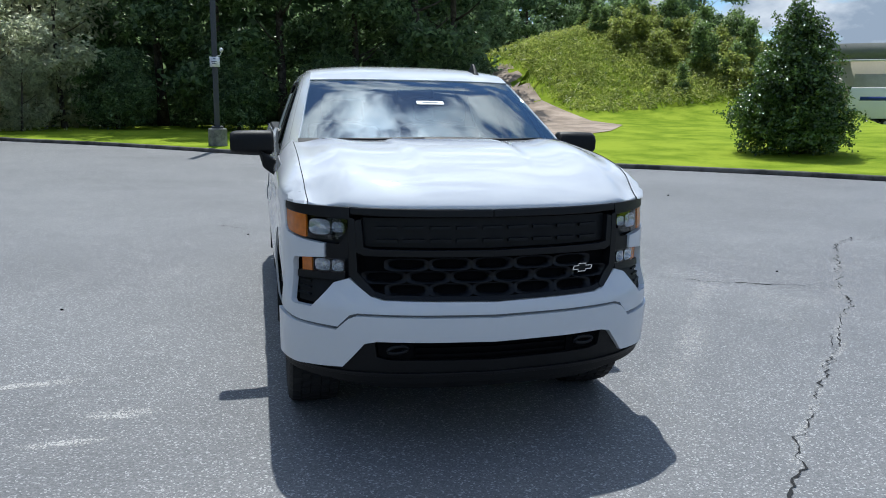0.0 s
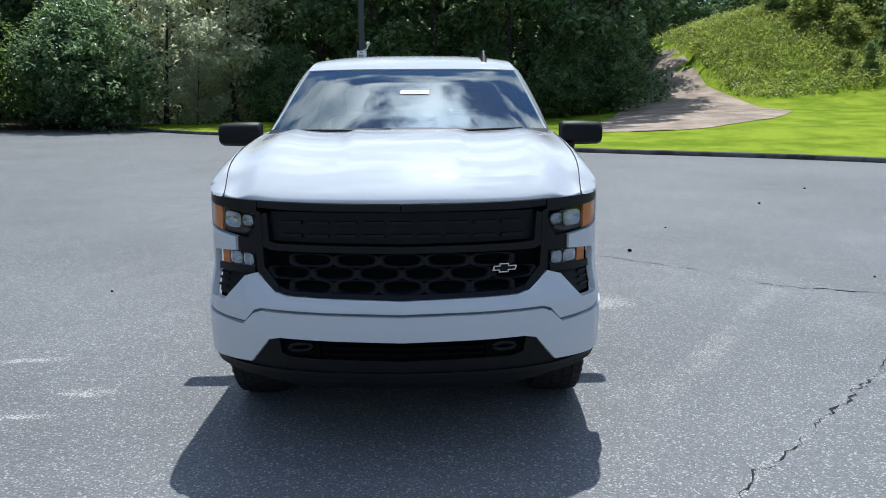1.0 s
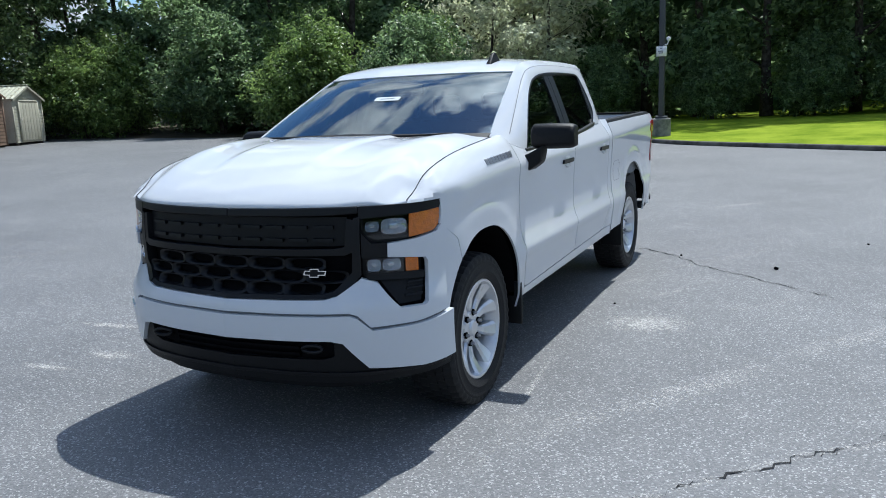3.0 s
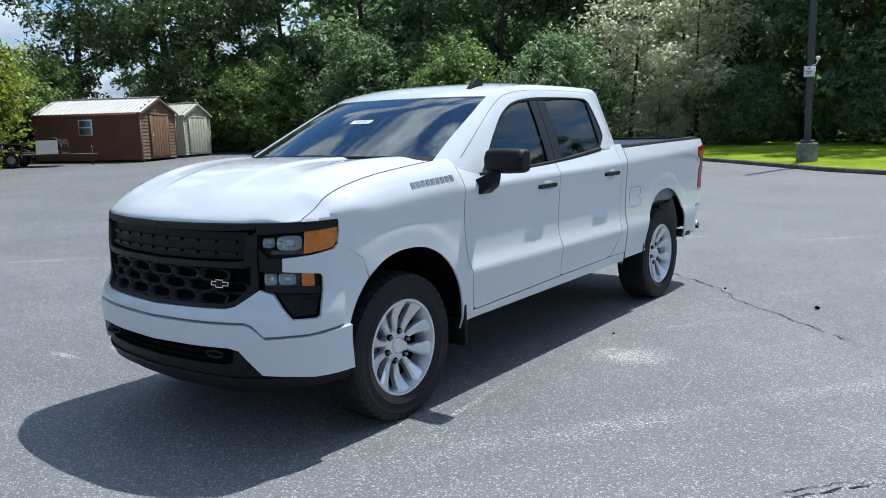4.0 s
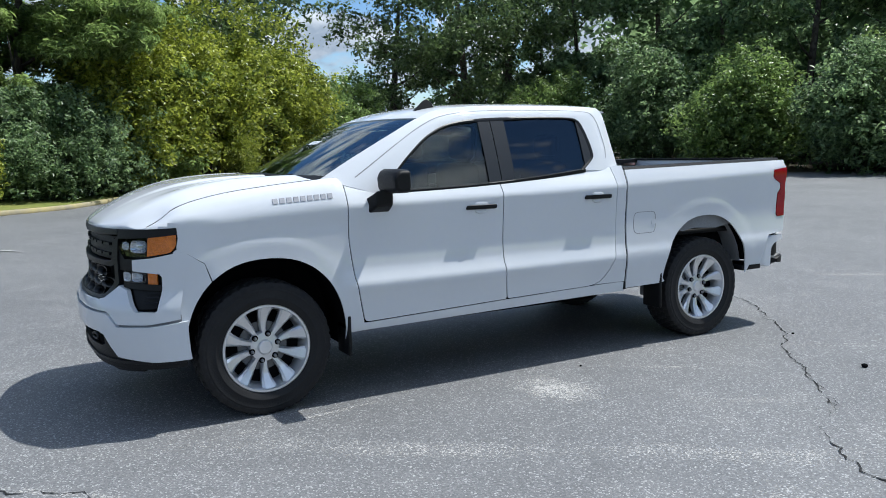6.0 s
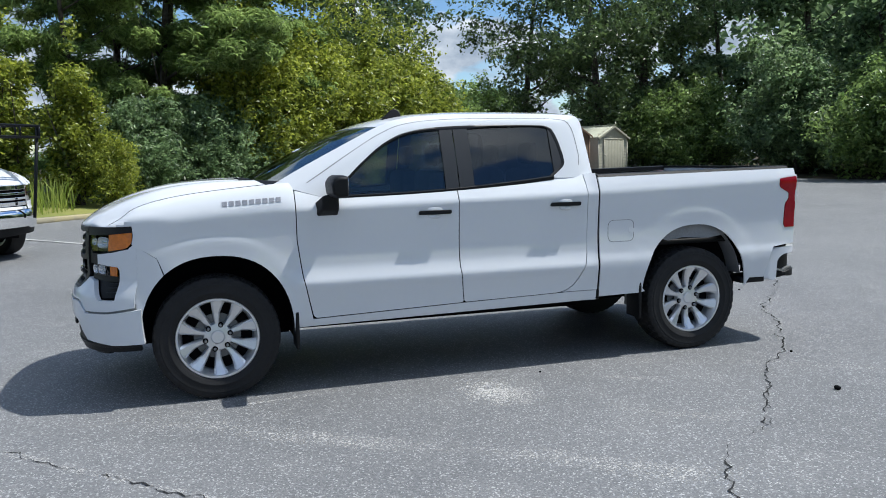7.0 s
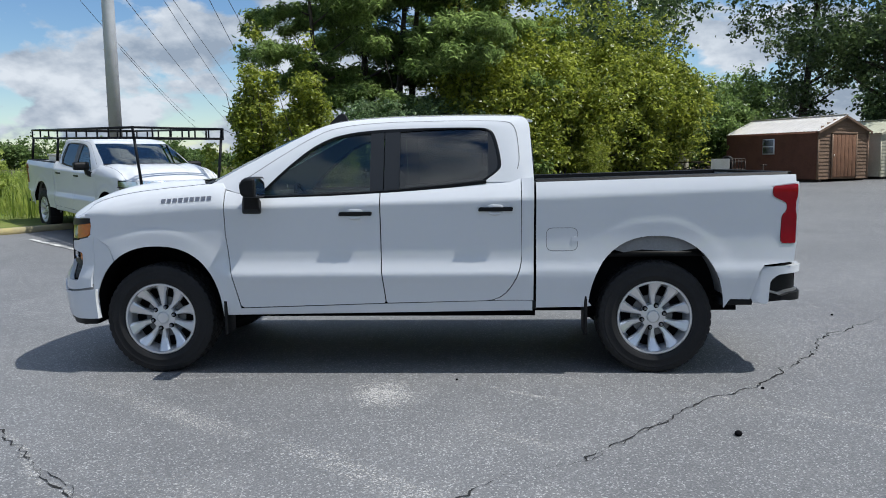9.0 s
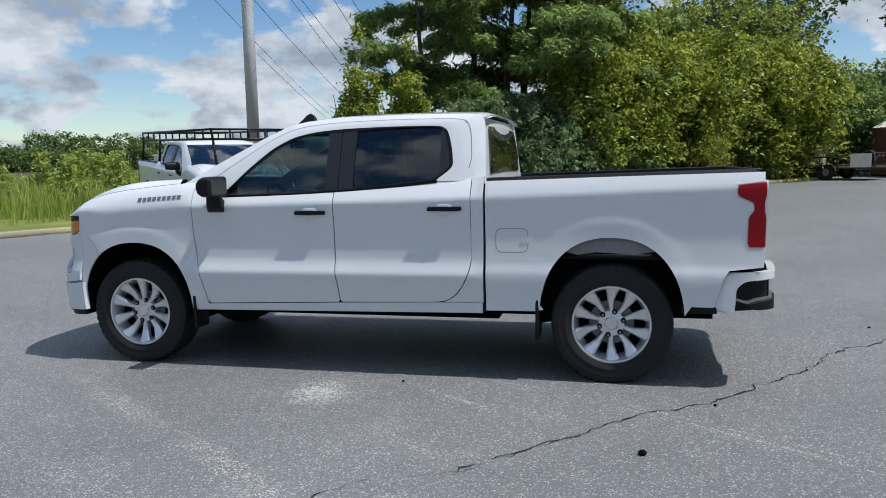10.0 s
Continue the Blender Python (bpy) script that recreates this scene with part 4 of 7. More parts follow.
def far_woods(name, line, height, seed, label, fill, per, size, bias=1.6, spread=5.0, leaf=M_FARLEAF):
    """A distant wood: a long, uneven mass of leaf clumps."""
    pts = dense(line, 3.0)
    r = np.random.RandomState(seed)
    cs = []
    for p in pts:
        top = height * (0.75 + 0.5 * r.rand())
        for k in range(fill):
            cs.append((p.x + r.normal() * spread, p.y + r.normal() * spread, top * (1.02 - 0.98 * r.rand() ** bias)))
    t = thing(name, pose(0, 0, 0), label=label, category="woods", kind="stuff")
    leaf_mesh("crowns", np.array(cs), per, 1.0, size, seed, leaf, t, narrow=0.8)
    # the dark mass behind the outer leaves
    rows = []
    for p in pts:
        top = height * (0.72 + 0.35 * noise.noise((p.x * 0.06, p.y * 0.06, seed)))
        rows.append([(p.x + 2 * noise.noise((p.x * 0.2, p.y * 0.2, u * 4)), p.y + 2 * noise.noise((p.y * 0.2, p.x * 0.2, u * 4 + 9)), -1 + (top + 1) * u) for u in (0, 0.3, 0.6, 0.85, 1.0)])
    part("mass", thick(grid_bm(rows), 1.0), leaf, t)
    return t


def far_canopy(name, line, height, seed, label, taper):
    """A distant wood of many rounded crowns, each a shell of small leaf clumps."""
    r = np.random.RandomState(seed)
    pts = dense(line, 1.6)
    cs = []
    for i, p in enumerate(pts):
        low = taper + (1 - taper) * i / (len(pts) - 1)
        rad = 1.5 + 1.9 * r.rand()
        top = height * low * (0.62 + 0.42 * r.rand())
        for c in range(2):
            cx, cy = p.x + r.normal() * 3.0, p.y + r.normal() * 3.0
            cz = top - rad if c == 0 else max(0.6, top * 0.45 - rad * 0.3)
            d = r.normal(size=(100, 3)); d[:, 2] = np.abs(d[:, 2]) * 1.2 - 0.35
            d /= np.linalg.norm(d, axis=1)[:, None]
            q = np.array([cx, cy, cz]) + d * rad * (0.75 + 0.3 * r.rand(100))[:, None] * np.array([1.15, 1.15, 1.0])
            cs.append(q[q[:, 2] > 0.1])
    t = thing(name, pose(0, 0, 0), label=label, category="woods", kind="stuff")
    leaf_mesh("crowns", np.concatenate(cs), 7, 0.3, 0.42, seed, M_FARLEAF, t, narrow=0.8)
    return t


far_woods("far_woods", [(-44, 44), (-36, 50), (-20, 52), (-6, 52), (6, 56), (10, 76), (24, 92), (44, 92)], 18.0, 93, "dense shaded interior of the wood behind the lawn", 210, 7, 0.68, 0.85, 2.5, M_LEAFD)
far_canopy("far_woods", [(-165, -20), (-150, -35), (-132, -62), (-112, -88), (-90, -112), (-70, -128)], 9.6, 91, "distant line of green woods across the field", 0.5)
# unseen woods added behind the viewpoint, for reflections
far_woods("far_woods", [(-70, -128), (0, -165), (60, -160), (120, -120), (160, -50), (170, 30), (150, 90)], 11.0, 92, "unseen distant woods added beyond the open lot", 40, 6, 1.6)

# ---- pickup trucks ----
LOWER = smooth_table([(0.38, 0.905), (0.44, 0.93), (0.50, 0.948), (0.60, 0.962), (0.70, 0.980), (0.735, 0.989), (0.752, 0.989), (0.80, 0.974), (0.86, 0.9585), (0.95, 0.9535), (1.10, 0.9615), (1.28, 0.9755), (1.40, 0.985)])
BEDLOW = smooth_table([(0.38, 0.93), (0.48, 0.955), (0.60, 0.968), (0.735, 0.984), (0.76, 0.984), (0.84, 0.969), (1.0, 0.960), (1.18, 0.970), (1.40, 0.984)])
CREASE = smooth_table([(-0.7, 1.17), (-0.4, 1.200), (0.0, 1.232), (0.5, 1.258), (1.7, 1.278), (2.9, 1.305), (4.7, 1.362)])
FENDTOP = smooth_table([(-0.70, 1.17), (-0.58, 1.232), (-0.50, 1.292), (-0.38, 1.335), (-0.2, 1.372), (0.0, 1.397), (0.3, 1.425), (0.5, 1.440), (0.7, 1.45)])
FRONT_ARCH, REAR_ARCH = (0.0, 0.41, 0.495, 0.565), (3.695, 0.41, 0.490, 0.613)


def arch_far(y, z, a):
    """How far outside the wheel opening a place on the side lies."""
    q = (abs((y - a[0]) / a[2]) ** 2.3 + abs(max(z - a[1], -0.2) / a[3]) ** 2.3) ** (1 / 2.3)
    return (q - 1) * 0.52


NOSE_X = smooth_table([(-0.76, 0.748), (-0.675, 0.840), (-0.600, 0.905), (-0.510, 0.940), (-0.412, 0.957), (-0.315, 0.967), (-0.2, 0.985)])


def side_x(y, z):
    """Half width of the body: a lower crease, a slightly hollow flank, a crisp shoulder and a lean above it."""
    c = CREASE(y)
    w = step(2.72, 2.83, y)
    low = LOWER(min(z, c)) * (1 - w) + BEDLOW(min(z, c)) * w
    x = low
    if z > c:
        x = low - (0.52 * (1 - w) + 0.30 * w) * (z - c) - 0.9 * (z - c) ** 2
    if y < 0.62:
        # front wing: plain flank, and the shoulder turns over into the top
        top = FENDTOP(y)
        flank = 0.966 + 0.008 * step(0.5, 0.75, z) - 0.02 * step(0.50, 0.40, z) - 0.010 * step(0.75, 1.0, z) * step(c, c - 0.12, z)
        if z > c:
            u = min((z - c) / max(top - c, 0.01), 1.0)
            flank = 0.862 + (flank - 0.862) * max(0.0, 1 - u**1.6) ** 0.75
        w = step(0.62, 0.42, y)
        x = x * (1 - w) + flank * w
    for a in (FRONT_ARCH, REAR_ARCH):
        d = arch_far(y, z, a)
        x += 0.0055 * step(0.125, 0.085, d) * step(-0.47, -0.36, y) * step(-0.30, 0.0, z - 0.55 if d < 0.3 else 0)
    if y < -0.3:
        x -= 0.16 * (y + 0.3) ** 2
    if y < -0.30:
        x = min(x, NOSE_X(max(y, -0.75)) + 0.003)
    if y > 4.3:
        x -= 0.10 * (y - 4.3) ** 2
    return x


PLAN = smooth_table([(0, 0, -0.905, 0, -0.97), (0.3, 0.3, -0.888, 0.3, -0.955), (0.5, 0.5, -0.853, 0.5, -0.922), (0.65, 0.65, -0.803, 0.65, -0.872), (0.75, 0.748, -0.748, 0.75, -0.815), (0.85, 0.84, -0.675, 0.848, -0.733), (0.95, 0.905, -0.600, 0.922, -0.64), (1.05, 0.940, -0.510, 0.958, -0.540), (1.15, 0.957, -0.412, 0.972, -0.44), (1.25, 0.967, -0.315, 0.978, -0.34)])


def front_map(off=0.0, lean=0.0):
    """A map from (distance round the nose from its middle, height) to the nose's skin, off metres proud of it."""
    def f(s, z):
        sg = -1 if s < 0 else 1
        a = abs(s)

        def at(q):
            r = PLAN(q)
            w = step(0.86, 0.70, z)
            return Vector((r[0] * (1 - w) + r[2] * w, r[1] * (1 - w) + r[3] * w))
        p = at(a)
        d = at(min(a + 0.02, 1.25)) - at(max(a - 0.02, 0.0))
        n = Vector((d.y, -d.x)).normalized()
        back = 0.16 * max(0, z - 1.0) ** 1.3 + 0.25 * max(0, 0.62 - z) ** 1.4
        p = p + n * off
        return (sg * p.x, p.y + back, z)
    return f


def side_map(sg, off=0.0):
    return lambda y, z: (sg * (side_x(y, z) + off), y, z)


def arch_pts(a, a0, a1, n=22):
    """Points along a wheel opening from angle a0 to a1 in degrees, 0 towards the rear."""
    out = []
    for k in range(n + 1):
        t = radians(a0 + (a1 - a0) * k / n)
        c, s = math.cos(t), math.sin(t)
        out.append((a[0] + a[2] * math.copysign(abs(c) ** 0.87, c), a[1] + a[3] * math.copysign(abs(s) ** 0.87, s)))
    return out


# outline of the cab seen from the side: outer edge and edge of the glass, with half widths
CAB_OUT = smooth_table([(0, 0.40, 1.430, 0.835), (1, 0.62, 1.548, 0.795), (2, 0.92, 1.700, 0.748), (3, 1.15, 1.812, 0.708), (4, 1.30, 1.868, 0.690), (5, 1.50, 1.897, 0.680), (6, 1.80, 1.912, 0.676), (7, 2.20, 1.915, 0.676), (8, 2.57, 1.910, 0.680), (9, 2.745, 1.900, 0.686), (10, 2.795, 1.845, 0.710), (11, 2.81, 1.65, 0.785), (12, 2.825, 1.42, 0.870)])
CAB_IN = smooth_table([(0, 0.755, 1.325), (1, 0.84, 1.405), (2, 1.02, 1.572), (3, 1.20, 1.706), (4, 1.36, 1.775), (5, 1.55, 1.808), (6, 1.80, 1.823), (7, 2.15, 1.828), (8, 2.44, 1.823), (9, 2.515, 1.800), (10, 2.56, 1.700), (11, 2.585, 1.545), (12, 2.46, 1.424)])
BELT = smooth_table([(0.5, 1.318), (0.755, 1.325), (1.3, 1.336), (1.75, 1.358), (2.2, 1.395), (2.56, 1.432), (2.85, 1.46)])


def pane_x(z):
    return 0.928 - 0.30 * (z - 1.32) - 0.12 * (z - 1.32) ** 2


def window_patch(sg, y0, y1, off, mat, name, parent, label="", shrink=0.0):
    """The part of the side glass between two uprights, following the window's upper edge."""
    def top(y):
        best = None
        for k in range(241):
            p = CAB_IN(12 * k / 240)
            if abs(p[0] - y) < 0.02 and (best is None or p[1] > best):
                best = p[1]
        return best if best is not None else BELT(y)
    n = max(6, int((y1 - y0) / 0.03))
    rows = []
    for i in range(n + 1):
        y = y0 + (y1 - y0) * i / n
        zt = max(top(y) - shrink, BELT(y) + 0.004)
        rows.append([(sg * (pane_x(BELT(y) + (zt - BELT(y)) * k / 8) + off), y, BELT(y) + (zt - BELT(y)) * k / 8) for k in range(9)])
    bm = grid_bm(rows)
    return part(name, thick(bm, 0.004), mat, parent, label)


def wheel(truck, x, y, sg, chrome_ring=False, detail=True):
    """Tyre with tread blocks, alloy rim with paired spokes, lug nuts and brake disc."""
    R = 0.418
    lanes = [-0.120, -0.076, -0.072, -0.030, -0.026, 0.026, 0.030, 0.072, 0.076, 0.120]
    rings = []
    n = 176 if detail else 40
    for k in range(n):
        a = 2 * math.pi * k / n
        prof = [(-0.125, 0.274), (-0.136, 0.305), (-0.138, 0.345), (-0.130, 0.385)]
        lug = 0.004 if detail and k % 4 < 2 else 0.0
        for i, lx_ in enumerate(lanes):
            cut = (k + (2 if (i // 2) % 2 else 0)) % 4 == 3 and detail
            r = R - (0.007 if i in (0, 9) else 0) - (0.007 if cut else 0)
            prof.append((lx_, r))
            if i % 2 == 1 and i < 9 and detail:
                prof.append((lx_ + 0.001, R - 0.011)); prof.append((lanes[i + 1] - 0.001, R - 0.011))
        prof += [(0.131 + lug, 0.392), (0.133 + lug, 0.378), (0.134, 0.374), (0.1385, 0.366), (0.1385, 0.362), (0.137, 0.358), (0.1385, 0.345), (0.1375, 0.322), (0.1395, 0.318), (0.1395, 0.312), (0.137, 0.308), (0.134, 0.292), (0.130, 0.284), (0.125, 0.274)]
        rings.append([(x_, r_ * math.cos(a), r_ * math.sin(a)) for x_, r_ in prof])
    tyre = grid_bm(rings + rings[:1])
    bmesh.ops.remove_doubles(tyre, verts=tyre.verts[:], dist=1e-5)
    bmesh.ops.recalc_face_normals(tyre, faces=tyre.faces[:])
    hub = part("wheel", lathe_bm([(-0.11, 0.276), (0.118, 0.276), (0.125, 0.270), (0.125, 0.258), (0.10, 0.248), (-0.02, 0.225), (-0.11, 0.235)], sides=72), M_ALLOY, truck, "silver alloy wheel with paired spokes")
    hub.matrix_basis = pose(x, y, R - 0.004, 0, 0, 0 if sg > 0 else 180)
    part("tyre", tyre, M_TYRE, hub, "black all-terrain tyre with blocky tread", smooth=True)
    # brake disc darkened and a black disc added for shade behind the spokes
    part("brake_disc", lathe_bm([(0.0, 0.04), (0.0, 0.155), (0.012, 0.155), (0.012, 0.04)], sides=40), M_ALLOYD, hub)
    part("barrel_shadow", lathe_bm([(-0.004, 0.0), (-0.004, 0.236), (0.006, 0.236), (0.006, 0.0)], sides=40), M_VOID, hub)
    part("wheel_centre", lathe_bm([(0.02, 0.0), (0.02, 0.096), (0.056, 0.095), (0.066, 0.088), (0.071, 0.048), (0.080, 0.044), (0.085, 0.038), (0.086, 0.0)], sides=36), M_ALLOY, hub)
    for k in range(10):
        # broad spokes that widen to the rim, set in leaning pairs
        a = 2 * math.pi * k / 10 + (0.05 if k % 2 else -0.05)
        r0, r1 = 0.066, 0.262
        w0, w1 = 0.015, 0.051
        rows = []
        for u in (0.0, 0.25, 0.5, 0.75, 1.0):
            r = r0 + (r1 - r0) * u
            w = w0 + (w1 - w0) * u**1.9
            xf = 0.064 + 0.052 * u - 0.02 * math.sin(math.pi * u)
            lean = 0.012 * (1 if k % 2 else -1) * math.sin(math.pi * u)
            rows.append([(xf - 0.045, -w + lean, r), (xf - 0.012, -w + lean, r), (xf, -w * 0.62 + lean, r), (xf + 0.003, w * 0.62 + lean, r), (xf - 0.010, w + lean, r), (xf - 0.045, w + lean, r)])
        bm = grid_bm(rows, wrap=True)
        bm.faces.new(bm.verts[:6]); bm.faces.new(bm.verts[-6:])
        bmesh.ops.recalc_face_normals(bm, faces=bm.faces[:])
        bmesh.ops.rotate(bm, verts=bm.verts[:], cent=(0, 0, 0), matrix=Matrix.Rotation(a, 3, "X"))
        part("spoke", bm, M_ALLOY, hub, sharp=12)
    for k in range(6):
        a = 2 * math.pi * k / 6 + 0.26
        nut = lathe_bm([(0.062, 0.0), (0.062, 0.0105), (0.086, 0.010), (0.092, 0.006), (0.093, 0.0)], sides=8)
        bmesh.ops.translate(nut, verts=nut.verts[:], vec=(0, 0.084 * math.cos(a), 0.084 * math.sin(a)))
        part("lug_nut", nut, M_STEEL, hub)
        # flat black discs paint the shade of the nut recesses
        pit = lathe_bm([(0.060, 0.0), (0.060, 0.0185), (0.0722, 0.0185), (0.0722, 0.0)], sides=14)
        bmesh.ops.translate(pit, verts=pit.verts[:], vec=(0, 0.084 * math.cos(a), 0.084 * math.sin(a)))
        part("nut_pocket_shade", pit, M_VOID, hub)
    return hub


def bars_for_letters(n, width, height, stroke, gap, kinds):
    """Plain strokes in place of lettering: outlines of n blocks in (u, v)."""
    out = []
    w = (width - gap * (n - 1)) / n
    for i in range(n):
        u = i * (w + gap)
        for k in kinds[i % len(kinds)]:
            if k == "l": out.append((u, 0, u + stroke, height))
            if k == "r": out.append((u + w - stroke, 0, u + w, height))
            if k == "t": out.append((u, height - stroke, u + w, height))
            if k == "b": out.append((u, 0, u + w, stroke))
            if k == "m": out.append((u, height / 2 - stroke / 2, u + w, height / 2 + stroke / 2))
    return out


def pickup(m, label, new_model=True):
    tr = thing("pickup_truck", m, label=label, category="truck")
    W = M_WHITE

    def both(name, poly, mat, off=0.0, depth=0.012, su=0.05, sv=0.02, lab=""):
        for sg in (1, -1):
            part(name, plate_bm(poly, side_map(sg, off), (-sg * depth, 0, 0), su, sv), mat, tr, lab)

    def nose(name, poly, mat, off=0.0, depth=0.02, su=0.04, sv=0.04, lab="", mirror=True, bevel=0.0, parent=None):
        obs = []
        for sg in ((1, -1) if mirror else (1,)):
            bm = plate_bm([(sg * u, v) for u, v in poly], front_map(off), front_map(off - depth), su, sv)
            ob = part(name, bm, mat, parent or tr, lab)
            if bevel:
                bevelled(ob, bevel, 2)
            obs.append(ob)
        return obs

    # -- flanks --
    fa, ra = FRONT_ARCH, REAR_ARCH
    fend_top = [(y, FENDTOP(y) - 0.001) for y in (0.46, 0.3, 0.1, -0.1, -0.25, -0.38, -0.46, -0.52, -0.56, -0.60, -0.63, -0.65)]
    both("front_wing", [(0.624, 0.500), (0.560, 0.80), (0.529, 1.05), (0.527, 1.25), (0.525, 1.40)] + [(0.50, 1.437)] + fend_top + [(-0.658, 1.185), (-0.60, 1.187), (-0.505, 1.190), (-0.500, 1.13), (-0.512, 1.073), (-0.363, 0.976)] + [p for p in arch_pts(fa, 128, 0) ] + [(0.500, 0.47), (0.62, 0.455)], W)
    both("bumper_corner", [(-0.505, 1.070), (-0.365, 0.973)] + arch_pts(fa, 129, 178, 10) + [(-0.50, 0.60), (-0.53, 0.60)] + [(-0.53, 1.05)], W)
    both("front_door", rounded([(0.632, 0.505, 0.03), (0.567, 0.80), (0.536, 1.05), (0.534, 1.25), (0.533, 1.385, 0), (0.755, 1.325), (1.3, 1.336), (1.69, 1.354), (1.692, 0.80), (1.722, 0.537, 0.02), (1.2, 0.522)]), W)
    door = rounded([(1.730, 0.538, 0.02), (1.700, 0.80), (1.698, 1.354), (2.2, 1.395), (2.56, 1.432), (2.725, 1.445), (2.727, 0.78, 0.3), (2.58, 0.556, 0.12)])
    both("rear_door", door, W)
    hem = [(y + 0.006, z - 0.004) for y, z in door if y > 2.5 and z < 0.9]
    both("rocker_panel", [(0.512, 0.448), (0.62, 0.448), (2.805, 0.478), (2.805, 0.552), (2.60, 0.552), (1.726, 0.531), (1.2, 0.515), (0.632, 0.498), (0.53, 0.49)], W)
    both("cab_corner", [(2.812, 0.556), (2.820, 1.42), (2.820, 1.452), (2.732, 1.447)] + hem, W, depth=0.05)
    bed_top = [(4.672, 1.452), (3.8, 1.437), (2.835, 1.418)]
    both("bed_side", [(2.832, 0.50), (3.18, 0.505), (3.235, 0.515)] + arch_pts(ra, 170, 6, 26) + [(4.225, 0.560), (4.365, 0.556), (4.388, 0.62), (4.425, 0.76), (4.46, 0.806), (4.60, 0.822), (4.672, 0.83), (4.685, 0.955), (4.578, 0.957), (4.566, 0.985), (4.568, 1.165), (4.602, 1.20), (4.600, 1.245), (4.505, 1.285), (4.497, 1.31), (4.497, 1.372), (4.67, 1.392)] + bed_top, W)
    # near-black filler boxes behind the skins, with the gaps' shade put into their colour
    for sg in (1, -1):
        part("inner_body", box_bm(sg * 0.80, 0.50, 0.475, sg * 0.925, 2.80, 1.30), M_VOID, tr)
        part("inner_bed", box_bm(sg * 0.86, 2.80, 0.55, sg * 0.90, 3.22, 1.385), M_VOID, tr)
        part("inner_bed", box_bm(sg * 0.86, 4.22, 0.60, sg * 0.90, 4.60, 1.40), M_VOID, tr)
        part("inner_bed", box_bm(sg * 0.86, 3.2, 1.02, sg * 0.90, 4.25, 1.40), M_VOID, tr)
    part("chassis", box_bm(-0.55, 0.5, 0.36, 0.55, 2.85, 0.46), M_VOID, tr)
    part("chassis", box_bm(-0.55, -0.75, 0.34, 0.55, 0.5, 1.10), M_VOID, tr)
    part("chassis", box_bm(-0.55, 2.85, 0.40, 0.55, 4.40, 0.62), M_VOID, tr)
    # unseen box added behind the bumper to close a light hole in the shadow
    part("light_leak_block", box_bm(-0.84, 4.56, 0.60, 0.84, 4.72, 0.80), M_VOID, tr)
    # wheel housings: rear shells mid-grey, the rest with shade put into near-black colour
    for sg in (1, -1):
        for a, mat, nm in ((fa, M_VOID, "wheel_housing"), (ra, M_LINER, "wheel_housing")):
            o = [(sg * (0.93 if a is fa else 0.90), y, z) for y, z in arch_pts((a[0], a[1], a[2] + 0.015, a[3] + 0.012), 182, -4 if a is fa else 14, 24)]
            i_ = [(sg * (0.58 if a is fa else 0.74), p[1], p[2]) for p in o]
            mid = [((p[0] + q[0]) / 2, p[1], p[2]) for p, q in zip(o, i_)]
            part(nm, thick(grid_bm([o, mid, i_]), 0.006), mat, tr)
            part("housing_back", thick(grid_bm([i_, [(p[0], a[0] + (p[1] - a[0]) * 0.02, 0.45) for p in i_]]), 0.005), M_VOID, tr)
        if new_model:
            part("housing_lip", plate_bm([(3.26, 0.90), (3.40, 0.92), (3.47, 0.90), (3.60, 0.92), (3.85, 0.905), (4.02, 0.93), (4.18, 0.90), (4.08, 0.99), (3.725, 1.02), (3.38, 0.99)], lambda y, z, s=sg: (s * 0.925, y, z), (-sg * 0.006, 0, 0), 0.1, 0.1), M_LINER, tr)
        # mud flaps
        for y0, z0, z1 in ((0.49, 0.30, 0.56), (3.17, 0.30, 0.60)):
            bevelled(part("mud_flap", box_bm(sg * 0.78, y0 + 0.01, z0, sg * 0.972, y0 + 0.035, z1), M_BLACK, tr, "black rubber mud flap"), 0.008)
        # near-black box for the shade in the gap between cab and bed
        part("side_seam", box_bm(sg * 0.86, 2.813, 0.50, sg * 0.915, 2.831, 1.40), M_VOID, tr)
        bevelled(part("bed_bracket", box_bm(sg * 0.93, 2.80, 0.49, sg * 0.956, 2.84, 0.55), M_BLACK, tr), 0.004)
        if new_model:
            bevelled(part("rear_valance", box_bm(sg * 0.70, 4.16, 0.512, sg * 0.955, 4.39, 0.562), M_BLACK, tr), 0.01)
    # -- cab --
    N = 96
    for sg in (1, -1):
        rows = []
        for k in range(N + 1):
            s = 12 * k / N
            o, i_ = CAB_OUT(s), CAB_IN(s)
            xo, xi = o[2], pane_x(i_[1]) + 0.008
            row = []
            for q in range(7):
                u = q / 6
                bow = 0.014 * math.sin(math.pi * u)
                row.append((sg * (xo + (xi - xo) * u + bow), o[0] + (i_[0] - o[0]) * u, o[1] + (i_[1] - o[1]) * u))
            rows.append(row)
        part("cab_side_frame", thick(grid_bm(rows), 0.012), W, tr, sharp=50)
        # shut line of the door frames along the roof edge
        rows = []
        for k in range(4, N - 3):
            o, i_ = CAB_OUT(12 * k / N), CAB_IN(12 * k / N)
            xo, xi = o[2], pane_x(i_[1]) + 0.008
            row = []
            for u in (0.40, 0.40 + 0.035 * (1 if 2.6 < 12 * k / N < 9.5 else 0.7)):
                row.append((sg * (xo + (xi - xo) * u + 0.014 * math.sin(math.pi * u) + 0.0012), o[0] + (i_[0] - o[0]) * u, o[1] + (i_[1] - o[1]) * u))
            rows.append(row)
        part("door_seam", grid_bm(rows), M_LINER, tr)
        # black surround of the side glass
        rows = []
        for k in range(N + 1):
            i_ = CAB_IN(12 * k / N)
            c = (1.75, 1.55)
